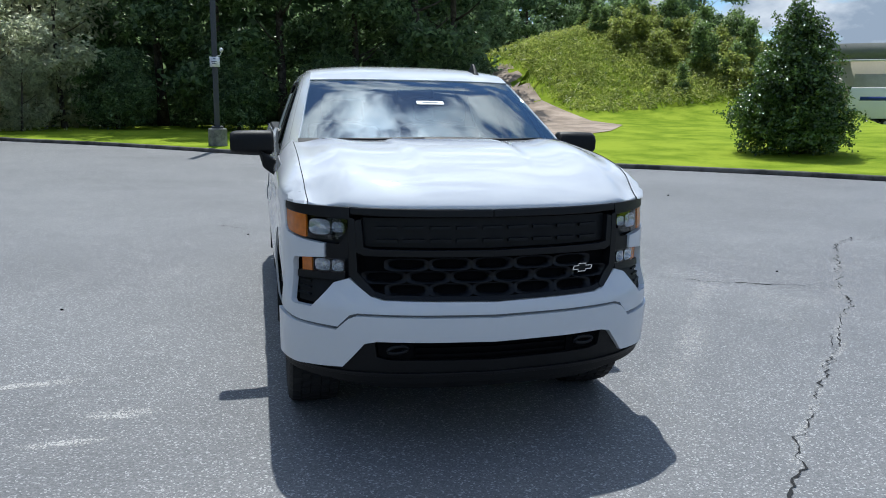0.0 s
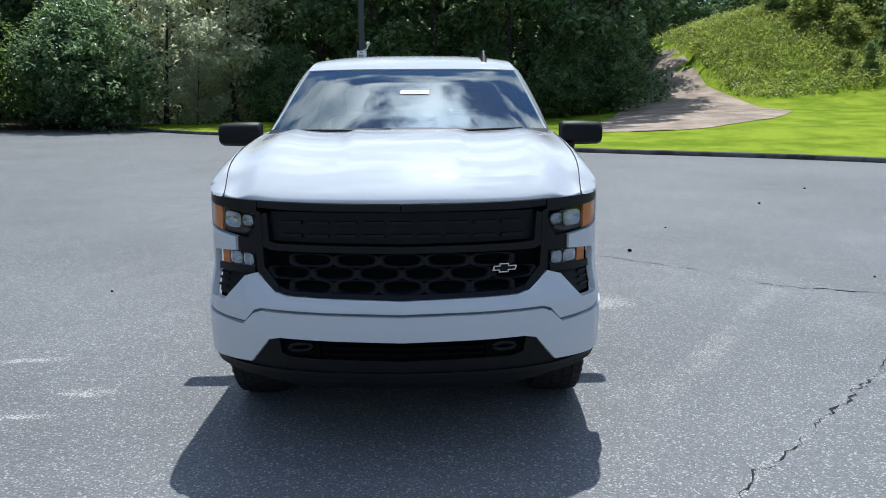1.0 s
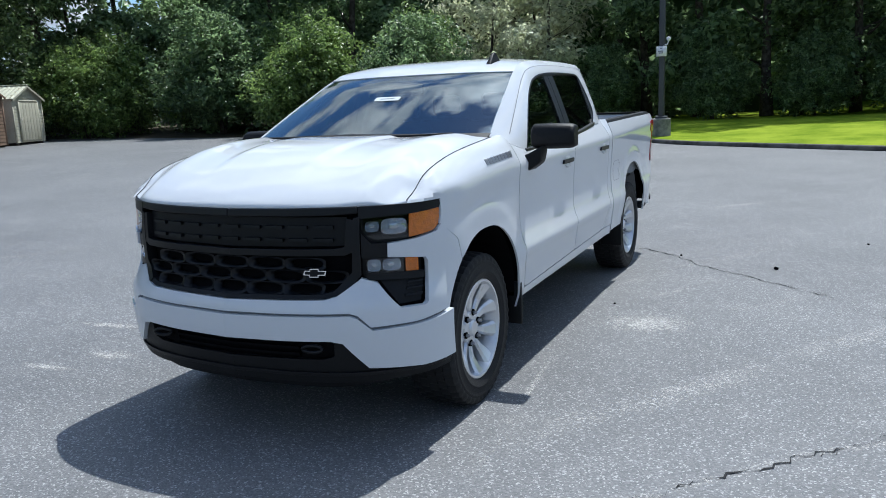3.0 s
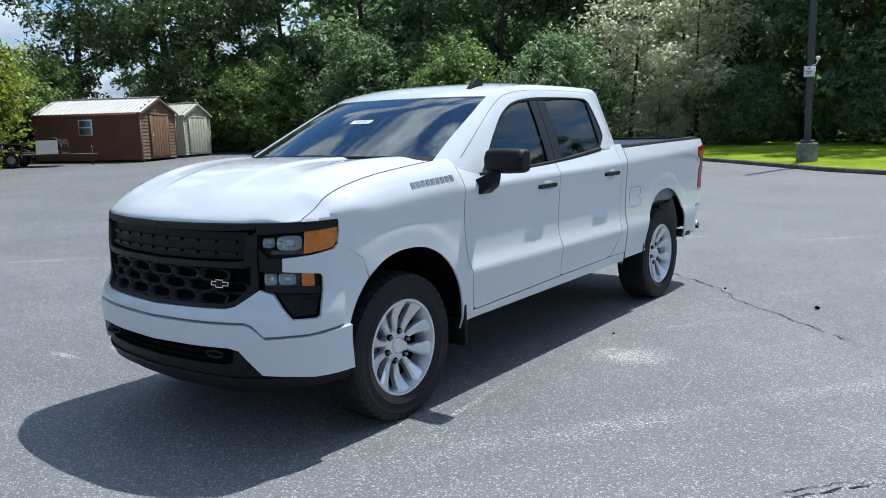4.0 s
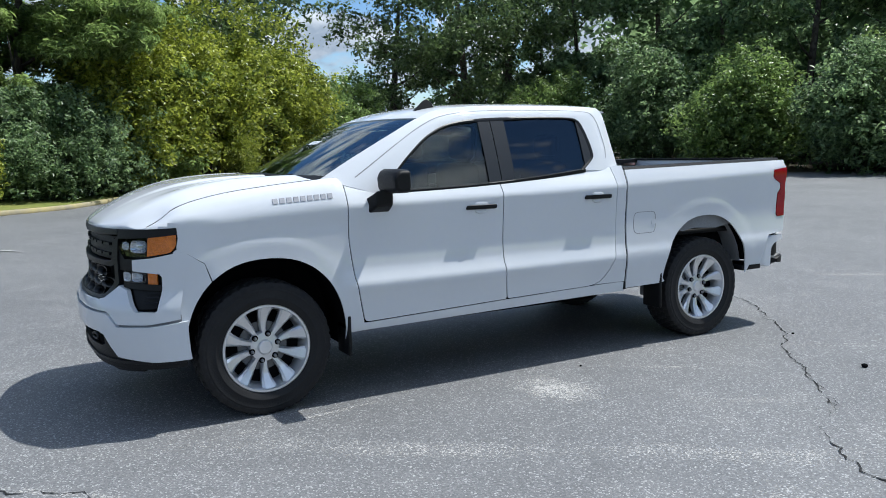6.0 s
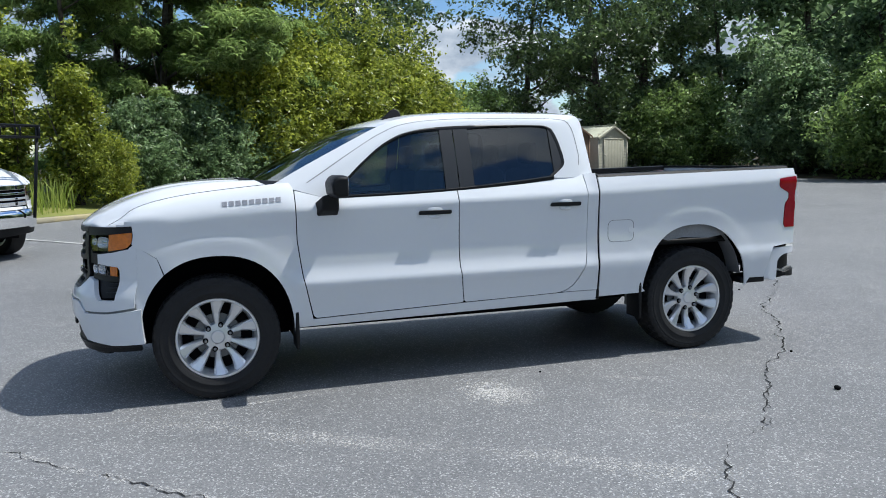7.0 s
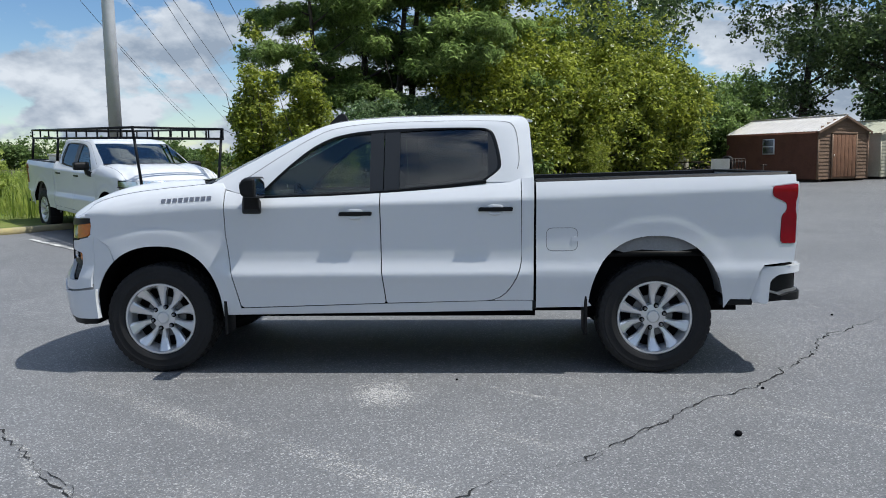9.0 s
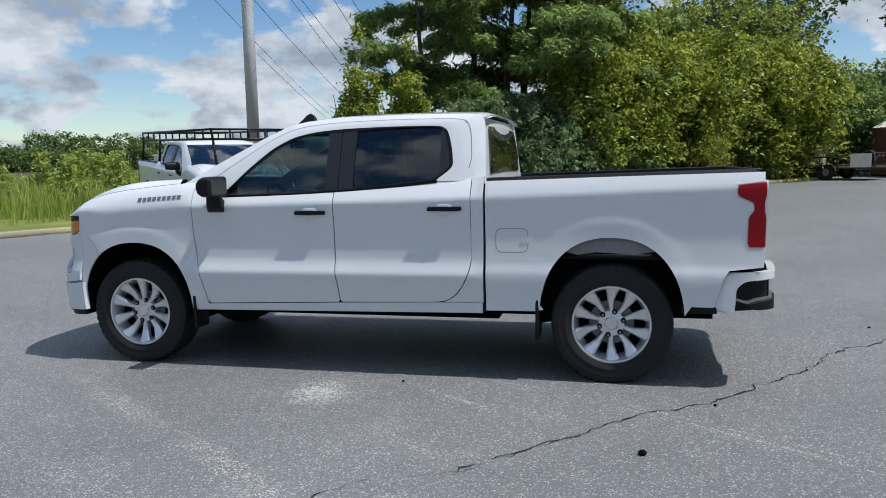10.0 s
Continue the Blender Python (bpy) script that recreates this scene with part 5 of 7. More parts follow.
            row = []
            for inset, off in ((-0.004, 0.006), (0.010, 0.011), (0.026, 0.006), (0.026, -0.012)):
                d = Vector((c[0] - i_[0], c[1] - i_[1])).normalized()
                y, z = i_[0] + d.x * inset, i_[1] + d.y * inset
                row.append((sg * (pane_x(z) + off), y, z))
            rows.append(row)
        part("window_trim", thick(grid_bm(rows), 0.004), M_SATIN, tr)
        rows = []
        for k in range(41):
            y = 0.74 + (2.475 - 0.74) * k / 40
            z = BELT(y)
            rows.append([(sg * (pane_x(z) + 0.014), y, z - 0.012), (sg * (pane_x(z) + 0.016), y, z + 0.012), (sg * (pane_x(z) - 0.004), y, z + 0.018)])
        part("belt_trim", thick(grid_bm(rows), 0.004), M_SATIN, tr)
        window_patch(sg, 0.775, 1.63, -0.004, M_GLASS, "side_window", tr, "lightly tinted front side window")
        window_patch(sg, 1.83, 2.50, -0.004, M_PRIV, "side_window", tr, "dark privacy glass rear side window")
        window_patch(sg, 1.615, 1.715, 0.006, M_TRIM, "door_pillar_trim", tr, "satin black pillar trim", 0.004)
        window_patch(sg, 1.722, 1.835, 0.006, M_TRIM, "door_pillar_trim", tr, "satin black pillar trim", 0.004)
        window_patch(sg, 2.488, 2.585, 0.005, M_TRIM, "quarter_trim", tr, "", 0.004)
    # windscreen, roof and back
    def hoop(s, drop=0.0, n=18):
        o = CAB_OUT(s)
        bow_z = 0.035 * step(2.6, 4.6, s)
        bow_y = -0.20 * (1 - step(2.2, 4.8, s)) + 0.0
        row = []
        for k in range(n + 1):
            u = -1 + 2 * k / n
            r = 1 - abs(u) ** 2.6
            row.append((o[2] * u, o[0] + bow_y * r, o[1] + bow_z * (1 - abs(u) ** 3.2) - drop))
        return row
    ws = [hoop(0.05 + (3.18 - 0.05) * k / 20, 0.006) for k in range(21)]
    part("windscreen", thick(grid_bm(ws), 0.005), M_WGLASS, tr, "sloping windscreen reflecting clouds")
    roof = [hoop(3.12 + (9.6 - 3.12) * k / 36) for k in range(37)]
    part("roof", thick(grid_bm(roof), 0.012), W, tr)
    lip = [[(x, y + dy, z + dz) for x, y, z in hoop(9.6)] for dy, dz in ((-0.06, 0.004), (0.02, 0.002), (0.045, -0.008), (0.03, -0.016), (-0.05, -0.012))]
    spoiler = grid_bm(lip + lip[:1])
    bmesh.ops.remove_doubles(spoiler, verts=spoiler.verts[:], dist=1e-5)
    bmesh.ops.holes_fill(spoiler, edges=spoiler.edges[:], sides=0)
    bmesh.ops.recalc_face_normals(spoiler, faces=spoiler.faces[:])
    part("roof_spoiler", spoiler, W, tr)
    back = []
    for k in range(9):
        s = 9.6 + (12 - 9.6) * k / 8
        o = CAB_OUT(s)
        back.append([(o[2] * u, o[0] - 0.005 + 0.012 * (1 - u * u), o[1]) for u in np.linspace(-1, 1, 13)])
    part("cab_back", thick(grid_bm(back), 0.01), W, tr)
    part("cab_back", box_bm(-0.87, 2.80, 0.6, 0.87, 2.825, 1.43), W, tr)
    part("rear_window", plate_bm(rounded([(-0.70, 1.47, 0.04), (0.70, 1.47, 0.04), (0.62, 1.815, 0.05), (-0.62, 1.815, 0.05)]), lambda x, z: (x, 2.832 - 0.03 * step(1.6, 1.85, z), z), (0, -0.006, 0), 0.15, 0.1), M_PRIV, tr, "dark rear window")
    # interior
    bevelled(part("dashboard", box_bm(-0.78, 0.45, 1.05, 0.78, 0.86, 1.335), M_SEAT, tr), 0.06, 3)
    part("headliner", box_bm(-0.60, 1.25, 1.845, 0.60, 2.62, 1.865), M_SEAT, tr)
    part("cab_floor", box_bm(-0.80, 0.5, 0.60, 0.80, 2.78, 0.70), M_VOID, tr)
    for sx in (0.40, -0.40):
        for yy in (1.62, 2.42):
            bevelled(part("seat_cushion", box_bm(sx - 0.25, yy - 0.52, 0.85, sx + 0.25, yy - 0.02, 1.02), M_SEAT, tr), 0.05, 3)
            bevelled(part("seat_back", box_bm(sx - 0.25, yy - 0.04, 0.95, sx + 0.25, yy + 0.10, 1.50), M_SEAT, tr), 0.06, 3)
            bevelled(part("headrest", box_bm(sx - 0.13, yy + 0.02, 1.53, sx + 0.13, yy + 0.10, 1.70), M_SEAT, tr), 0.04, 3)
    bm = tube_bm([(0.40 + 0.185 * math.cos(a), 1.02 - 0.07 * math.sin(a), 1.235 + 0.172 * math.sin(a)) for a in np.linspace(0, 2 * math.pi, 28, endpoint=False)], 0.015, 8, closed=True)
    tube_bm([(0.22, 1.02, 1.235), (0.58, 1.02, 1.235)], 0.014, 6, bm)
    part("steering_wheel", bm, M_SEAT, tr)
    bevelled(part("rear_view_mirror", box_bm(-0.12, 0.98, 1.70, 0.12, 1.02, 1.77), M_BLACK, tr), 0.012)
    # -- bonnet --
    def hood_z(x, y, u):
        a = abs(x)
        z = 1.188 + 0.02 * step(0.5, 0.86, a) + (0.258 - 0.02 * step(0.5, 0.86, a)) * (1 - (1 - u) ** 2.7) ** 0.85
        z += 0.013 * step(0.36, 0.29, a + 0.05 * (1 - u)) * step(0.0, 0.6, u)
        z += 0.013 * math.exp(-((a - 0.60 - 0.06 * u) / 0.10) ** 2) * step(0.0, 0.5, u)
        edge = FENDTOP(min(max(y, -0.7), 0.5)) - 0.003
        w = step(0.64, 0.862, a) ** 1.5
        return z * (1 - w) + edge * w
    rows = []
    for i in range(61):
        u = i / 60
        row = []
        for k in range(89):
            v = -1 + 2 * k / 88
            x = 0.862 * math.copysign(abs(v) ** 0.9, v)
            a = abs(x)
            y0 = PLAN(a)[1] + 0.012 + 0.01
            y0 = max(y0, -0.885) if a < 0.87 else y0
            y1 = 0.378 - 0.19 * (1 - (a / 0.862) ** 2.6)
            y = y0 + (y1 - y0) * u**1.25
            row.append((x - math.copysign(0.16 * min(y + 0.3, 0.0) ** 2 * step(0.6, 0.862, a), x), y, hood_z(x, y, (y - y0) / (y1 - y0))))
        rows.append(row)
    lip1 = [(x, y - 0.004, z - 0.012) for x, y, z in rows[0]]
    lip2 = [(x, y + 0.02, z - 0.035 + 0.004 * step(0.74, 0.84, abs(x))) for x, y, z in rows[0]]
    part("bonnet", grid_bm([lip2, lip1] + rows), W, tr, "white bonnet with raised ridges", sharp=50)
    for sg in (1, -1):
        seam = []
        for k in range(40):
            y = -0.650 + 1.010 * k / 39
            xe = 0.862 - 0.16 * min(y + 0.3, 0.0) ** 2
            z = FENDTOP(min(max(y, -0.7), 0.5)) + 0.0015
            seam.append([(sg * (xe - 0.003), y, z + 0.001), (sg * (xe + 0.0005), y, z)])
        part("bonnet_seam", thick(grid_bm(seam), 0.002), M_VOID, tr)
    # near-black boxes fill the bonnet's hollow; its shade is their colour
    part("engine_bay_shade", box_bm(-0.80, -0.60, 0.95, 0.80, 0.42, 1.16), M_VOID, tr)
    part("engine_bay_shade", box_bm(-0.82, -0.30, 1.10, 0.82, 0.42, 1.28), M_VOID, tr)
    cowl = []
    for k in range(25):
        x = -0.83 + 1.66 * k / 24
        y = 0.415 - 0.19 * (1 - (abs(x) / 0.835) ** 2.6)
        cowl.append([(x, y - 0.065, 1.415), (x, y - 0.035, 1.446 - 0.02 * abs(x)), (x, y + 0.03, 1.468 - 0.02 * abs(x))])
    part("cowl", thick(grid_bm(cowl), 0.006), M_BLACK, tr)
    for x0, x1 in ((-0.70, -0.10), (0.06, 0.66)):
        bm = tube_bm([(x0, 0.255 if x0 < -0.5 else 0.20, 1.452), ((x0 + x1) / 2, 0.205, 1.452), (x1, 0.28 if x1 > 0.5 else 0.225, 1.458)], 0.007, 6)
        part("wiper", bm, M_BLACK, tr)
    # -- bed --
    def rail_z(y):
        return 1.452 - 0.032 * (4.62 - y) / 1.78
    part("bed_floor", box_bm(-0.86, 2.84, 0.86, 0.86, 4.60, 0.90), M_BLACK, tr)
    part("bed_front_wall", box_bm(-0.88, 2.838, 0.86, 0.88, 2.87, 1.40), M_BLACK, tr)
    for sg in (1, -1):
        part("bed_inner_wall", box_bm(sg * 0.83, 2.87, 0.88, sg * 0.858, 4.58, 1.405), M_BLACK, tr)
        rows = [[(sg * x, y, z) for x, z in ((0.83, rail_z(y) - 0.022), (0.832, rail_z(y) + 0.016), (0.86, rail_z(y) + 0.022), (0.915, rail_z(y) + 0.018), (0.928, rail_z(y)))] for y in np.linspace(2.838, 4.62, 20)]
        part("bed_rail", thick(grid_bm(rows), 0.006), M_BLACK, tr, "black plastic bed rail cap")
    bevelled(part("tailgate", box_bm(-0.86, 4.60, 0.86, 0.86, 4.66, 1.455), W, tr), 0.015, 3)
    part("tailgate_cap", box_bm(-0.86, 4.595, 1.455, 0.86, 4.668, 1.472), M_BLACK, tr)
    # -- rear lamps and bumper --
    for sg in (1, -1):
        lamp_poly = rounded([(4.503, 1.300, 0.025), (4.503, 1.368, 0.02), (4.680, 1.386, 0.01), (4.680, 1.30, 0.02), (4.670, 1.26, 0.02), (4.670, 1.20, 0.02), (4.680, 1.16, 0.02), (4.680, 0.962, 0.01), (4.582, 0.962, 0.02), (4.572, 0.985, 0.02), (4.574, 1.162, 0.03), (4.608, 1.198, 0.02), (4.606, 1.25, 0.02)])
        lamp = part("tail_lamp", plate_bm(lamp_poly, side_map(sg, 0.004), (-sg * 0.05, 0, 0), 0.03, 0.03), M_RED, tr, "red wrap-around tail lamp")
        bevelled(lamp, 0.006, 2)
        bevelled(part("tail_lamp_back", box_bm(sg * 0.82, 4.655, 0.97, sg * 0.935, 4.690, 1.37), M_RED, lamp), 0.012)

    both("lamp_surround", [(4.488, 0.950), (4.690, 0.950), (4.690, 1.400), (4.488, 1.395)], W, -0.005, 0.01)

    def rear_map(off):
        def f(s, z):
            a, sg = abs(s), (-1 if s < 0 else 1)
            if a < 0.80:
                x, y = a, 4.815 - 0.05 * (a / 0.8) ** 3
            else:
                q = min((a - 0.80) / 0.25, 2.0)
                x = 0.80 + 0.165 * math.sin(min(q, 1) * math.pi / 2)
                y = 4.765 - 0.20 * (1 - math.cos(min(q, 1) * math.pi / 2)) - 0.25 * max(0, q - 1)
            return (sg * (x + off), y + off, z)
        return f
    bmat = W if new_model else M_CHROME
    for sg in (1, -1):
        poly = rounded([(0.32, 0.80), (0.86, 0.800), (1.10, 0.794, 0.02), (1.165, 0.775, 0.03), (1.196, 0.64, 0.02), (1.205, 0.545, 0.02), (1.150, 0.522, 0.02), (1.118, 0.526, 0.012), (1.112, 0.60, 0.02), (1.108, 0.690, 0.03), (1.050, 0.738, 0.03), (0.86, 0.752), (0.32, 0.755)])
        bevelled(part("rear_bumper", plate_bm([(sg * u, v) for u, v in poly], rear_map(0.0), (-sg * 0.02, -0.05, 0), 0.03, 0.03), bmat, tr, "white rear bumper with black corner step" if new_model else ""), 0.008, 3)
        pocket = [(0.32, 0.555), (0.95, 0.545), (1.125, 0.530), (1.125, 0.745), (0.32, 0.765)]
        stp = part("bumper_step", plate_bm([(sg * u, v) for u, v in pocket], rear_map(-0.03), (0, -0.02, 0), 0.04, 0.04), M_BLACK, tr, "black recessed corner step")
        bevelled(part("step_lip", plate_bm([(sg * u, v) for u, v in [(0.62, 0.548), (0.98, 0.545), (1.03, 0.552), (1.03, 0.582), (0.98, 0.600), (0.62, 0.612)]], rear_map(0.0), (-sg * 0.03, -0.06, 0), 0.04, 0.04), M_BLACK, stp), 0.006)
        part("step_tread", plate_bm([(sg * u, v) for u, v in [(0.64, 0.616), (0.98, 0.604), (1.03, 0.586), (1.106, 0.612), (1.106, 0.626), (1.03, 0.604), (0.98, 0.622), (0.64, 0.630)]], rear_map(-0.014), (-sg * 0.02, -0.02, 0), 0.03, 0.03), M_STEEL, stp, "bright metal edge of the step")
    part("bumper_centre", box_bm(-0.33, 4.70, 0.55, 0.33, 4.76, 0.78), M_BLACK, tr)
    part("rear_apron", box_bm(-0.9, 4.45, 0.62, 0.9, 4.60, 0.86), M_VOID, tr)
    # -- doors' fittings --
    for sg in (1, -1):
        for y0, y1, zc in ((1.385, 1.635, 1.205), (2.41, 2.665, 1.228)):
            h = part("door_handle", plate_bm(rounded([(y0, zc - 0.016, 0.014), (y1, zc - 0.016, 0.014), (y1, zc + 0.014, 0.012), (y0 + 0.01, zc + 0.014, 0.012)]), side_map(sg, 0.014), (-sg * 0.016, 0, 0), 0.04, 0.02), M_SATIN, tr, "black door handle")
            bevelled(h, 0.006, 2)
            # pressed dish about the grip: a ledge under it and a brow over it
            ym = (y0 + y1) / 2
            for nm, hw, prof in (("handle_dish", 0.052, ((-0.048, 0.0005), (-0.041, 0.017), (-0.018, 0.001))), ("handle_brow", 0.060, ((0.013, 0.006), (0.022, 0.006), (0.036, 0.0005)))):
                rows = []
                for k in range(13):
                    q = -1 + 2 * k / 12
                    f = (1 - abs(q) ** 2.5) ** 0.6
                    rows.append([(sg * (side_x(ym + hw * q, zc + dz * (0.55 + 0.45 * f)) + 0.0006 + off * f), ym + hw * q, zc + dz * (0.55 + 0.45 * f)) for dz, off in prof])
                part(nm, grid_bm(rows), W, h)
        # wing mirrors
        mir = part("wing_mirror", loft_mirror(sg), M_BLACK, tr, "black wing mirror on an arm")
        bevelled(mir, 0.012, 3)
        bevelled(part("mirror_arm", mirror_arm(sg), M_BLACK, mir), 0.022, 3)
        part("mirror_glass", plate_bm(rounded([(0.985, 1.348, 0.03), (1.20, 1.348, 0.03), (1.21, 1.472, 0.03), (0.985, 1.472, 0.03)]), lambda x, z, s=sg: (s * x, 0.850, z), (0, -0.004, 0), 0.3, 0.3), M_CHROME, mir, "mirror glass")
    if new_model:
        # fuel flap: a round-cornered seam
        ring = rounded([(2.905, 0.918, 0.05), (3.135, 0.918, 0.05), (3.135, 1.088, 0.05), (2.905, 1.088, 0.05)], 6)
        seam = grid_bm([[(side_x(*p) + 0.0006, *p) for p in ring + ring[:1]], [(side_x(3.02 + (p[0] - 3.02) * 0.965, 1.003 + (p[1] - 1.003) * 0.955) + 0.0006, 3.02 + (p[0] - 3.02) * 0.965, 1.003 + (p[1] - 1.003) * 0.955) for p in ring + ring[:1]]])
        part("fuel_flap_seam", thick(seam, 0.002), M_LINER, tr)
        part("flap_finger_pull", plate_bm(rounded([(3.09, 0.985, 0.012), (3.138, 0.985, 0.012), (3.138, 1.022, 0.012), (3.09, 1.022, 0.012)]), side_map(1, 0.003), (-0.004, 0, 0)), W, tr)
        # model badge on both wings: plain strokes, no letters
        for sg in (1, -1):
            badge = part("wing_badge", box_bm(sg * 0.90, 0.1, 1.29, sg * 0.905, 0.12, 1.30), M_LINER, tr, "grey badge of separate plain strokes")
            for a, b, c, d in [(0.0435 * k, 0.0, 0.0435 * k + 0.032, 0.030) for k in range(9)]:
                y0 = 0.055
                part("badge_stroke", plate_bm([(y0 + a, 1.296 + b + 0.055 * a), (y0 + c, 1.296 + b + 0.055 * c), (y0 + c, 1.296 + d + 0.055 * c), (y0 + a, 1.296 + d + 0.055 * a)], side_map(sg, 0.004), (-sg * 0.006, 0, 0)), M_STEEL, badge)
    # -- antenna fin --
    fin = bmesh.new()
    prof = [(1.19, 0.0), (1.40, 0.0), (1.385, 0.045), (1.35, 0.070), (1.315, 0.062), (1.26, 0.026)]

    def roof_z(x, y):
        o = min((CAB_OUT(3 + 4 * k / 200) for k in range(201)), key=lambda q: abs(q[0] - y))
        return o[1] + 0.035 * (1 - abs(x / o[2]) ** 3.2) * step(1.12, 1.36, y) - 0.006
    a_ = [fin.verts.new((0.50 + 0.030 * (1 if z == 0 else 0.3), y, roof_z(0.50, y) + z)) for y, z in prof]
    b_ = [fin.verts.new((0.50 - 0.030 * (1 if z == 0 else 0.3), y, roof_z(0.50, y) + z)) for y, z in prof]
    fin.faces.new(a_); fin.faces.new(b_[::-1])
    for k in range(6):
        fin.faces.new((a_[k], b_[k], b_[(k + 1) % 6], a_[(k + 1) % 6]))
    bmesh.ops.recalc_face_normals(fin, faces=fin.faces[:])
    if new_model:
        bevelled(part("antenna_fin", fin, M_BLACK, tr, "black roof antenna fin"), 0.006)
    else:
        fin.free()
    # -- nose --
    if new_model:
        new_nose(tr, nose)
    else:
        old_nose(tr, nose)
    for x_, y_ in ((0.80, -0.012), (0.80, 3.70)):
        wheel(tr, x_, y_, 1, detail=new_model)
        wheel(tr, -x_, y_, -1, detail=new_model)
    return tr


def loft_mirror(sg):
    """Mirror head: a rounded block with a flat back, its upper front edge rolled over."""
    rows = []
    for x, q in ((0.965, 0.86), (0.985, 1.0), (1.10, 1.0), (1.205, 0.95), (1.235, 0.78)):
        zc, hz = 1.410, 0.076 * q
        yf, yb = 0.730 + 0.03 * (1 - q), 0.845
        rows.append([(sg * x, yf + 0.04, zc - hz), (sg * x, yf + 0.008, zc - hz * 0.7), (sg * x, yf, zc + hz * 0.3), (sg * x, yf + 0.02, zc + hz * 0.8), (sg * x, yf + 0.05, zc + hz), (sg * x, yb, zc + hz * 0.97), (sg * x, yb, zc - hz)])
    bm = grid_bm(rows, wrap=True)
    bm.faces.new(bm.verts[:7]); bm.faces.new(bm.verts[-7:])
    bmesh.ops.recalc_face_normals(bm, faces=bm.faces[:])
    return bm


def mirror_arm(sg):
    rows = []
    for x, y0, y1, z0, z1 in ((0.925, 0.655, 0.805, 1.205, 1.295), (0.975, 0.672, 0.815, 1.212, 1.315), (1.035, 0.700, 0.815, 1.255, 1.350), (1.055, 0.735, 0.80, 1.325, 1.36)):
        rows.append([(sg * x, y0, z0), (sg * x, y1, z0), (sg * x, y1, z1), (sg * x, y0, z1)])
    bm = grid_bm(rows, wrap=True)
    bm.faces.new(bm.verts[:4]); bm.faces.new(bm.verts[-4:])
    bmesh.ops.recalc_face_normals(bm, faces=bm.faces[:])
    return bm


def new_nose(tr, nose):
    W = M_WHITE
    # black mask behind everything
    # near-black mask behind everything, the grille's shade put into its colour
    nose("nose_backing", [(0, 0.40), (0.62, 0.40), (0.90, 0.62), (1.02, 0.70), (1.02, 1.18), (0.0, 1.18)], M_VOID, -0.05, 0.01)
    # upper bar and headlamp eyebrow
    nose("grille_top_bar", [(0, 1.135), (0.50, 1.140), (0.66, 1.148), (0.66, 1.182), (0.0, 1.172)], M_NOSE, 0.004, 0.05, lab="satin black upper grille bar", bevel=0.006)
    nose("lamp_brow", [(0.662, 1.124), (0.868, 1.136), (1.038, 1.150), (1.050, 1.186), (0.90, 1.184), (0.662, 1.180)], M_NOSE, 0.003, 0.05, lab="satin black brow over the lamp", bevel=0.005)
    # name panel with plain strokes
    nose("grille_panel", [(0, 0.990), (0.61, 1.000), (0.61, 1.132), (0, 1.132)], M_BLACK, -0.028, 0.02)
    nose("grille_mid_bar", [(0, 0.950), (0.60, 0.958), (0.64, 0.975), (0.64, 1.120), (0.612, 1.128), (0.602, 0.998), (0.56, 0.990), (0.0, 0.982)], M_NOSE, 0.002, 0.05, lab="satin black middle grille bar", bevel=0.006)
    # dark strokes standing in for the maker's name
    strokes = bars_for_letters(9, 1.10, 0.074, 0.015, 0.028, ["tb"])
    for a, b, c, d in strokes:
        part("grille_stroke", plate_bm([(-0.55 + a, 1.020 + b), (-0.55 + c, 1.020 + b), (-0.55 + c, 1.020 + d), (-0.55 + a, 1.020 + d)], front_map(-0.010), front_map(-0.026), 0.05, 0.05), M_SATIN, tr)
    # honeycomb of flat oval openings in the lower grille
    for row, zc in enumerate((0.918, 0.858, 0.800)):
        for k in range(-4, 5):
            s = (k + (0.5 if row % 2 else 0)) * 0.205
            lim = 0.52 if row < 2 else 0.45
            if abs(s) > lim:
                continue
            outer = [(0.1025 * math.copysign(min(1, abs(math.cos(t)) ** 0.6 * 1.02), math.cos(t)), 0.0305 * math.copysign(abs(math.sin(t)) ** 0.5, math.sin(t))) for t in np.linspace(0, 2 * math.pi, 25)[:-1]]
            inner = [(0.086 * math.copysign(abs(math.cos(t)) ** 0.85, math.cos(t)), 0.0235 * math.copysign(abs(math.sin(t)) ** 0.75, math.sin(t))) for t in np.linspace(0, 2 * math.pi, 25)[:-1]]
            f0, f1, f2 = front_map(-0.006), front_map(-0.010), front_map(-0.040)
            rows = [[f0(s + u, zc + v) for u, v in outer], [f1(s + u, zc + v) for u, v in inner], [f2(s + u * 0.92, zc + v * 0.9) for u, v in inner]]
            part("grille_cell", grid_bm(rows, wrap=True), M_SATIN, tr)
    emblem = nose("grille_emblem", rounded([(0.405, 0.868, 0.003), (0.435, 0.868), (0.435, 0.858), (0.480, 0.858), (0.480, 0.868), (0.512, 0.868), (0.518, 0.890), (0.482, 0.890), (0.482, 0.900), (0.438, 0.900), (0.438, 0.890), (0.412, 0.890)]), M_CHROME, 0.012, 0.015, mirror=False, lab="small silver-edged cross-shaped badge")
    part("emblem_face", plate_bm([(0.415, 0.8725), (0.440, 0.8725), (0.440, 0.863), (0.475, 0.863), (0.475, 0.8725), (0.506, 0.8725), (0.511, 0.8855), (0.477, 0.8855), (0.477, 0.895), (0.443, 0.895), (0.443, 0.8855), (0.417, 0.8855)], front_map(0.014), (0, 0.008, 0)), M_BLACK, emblem[0])
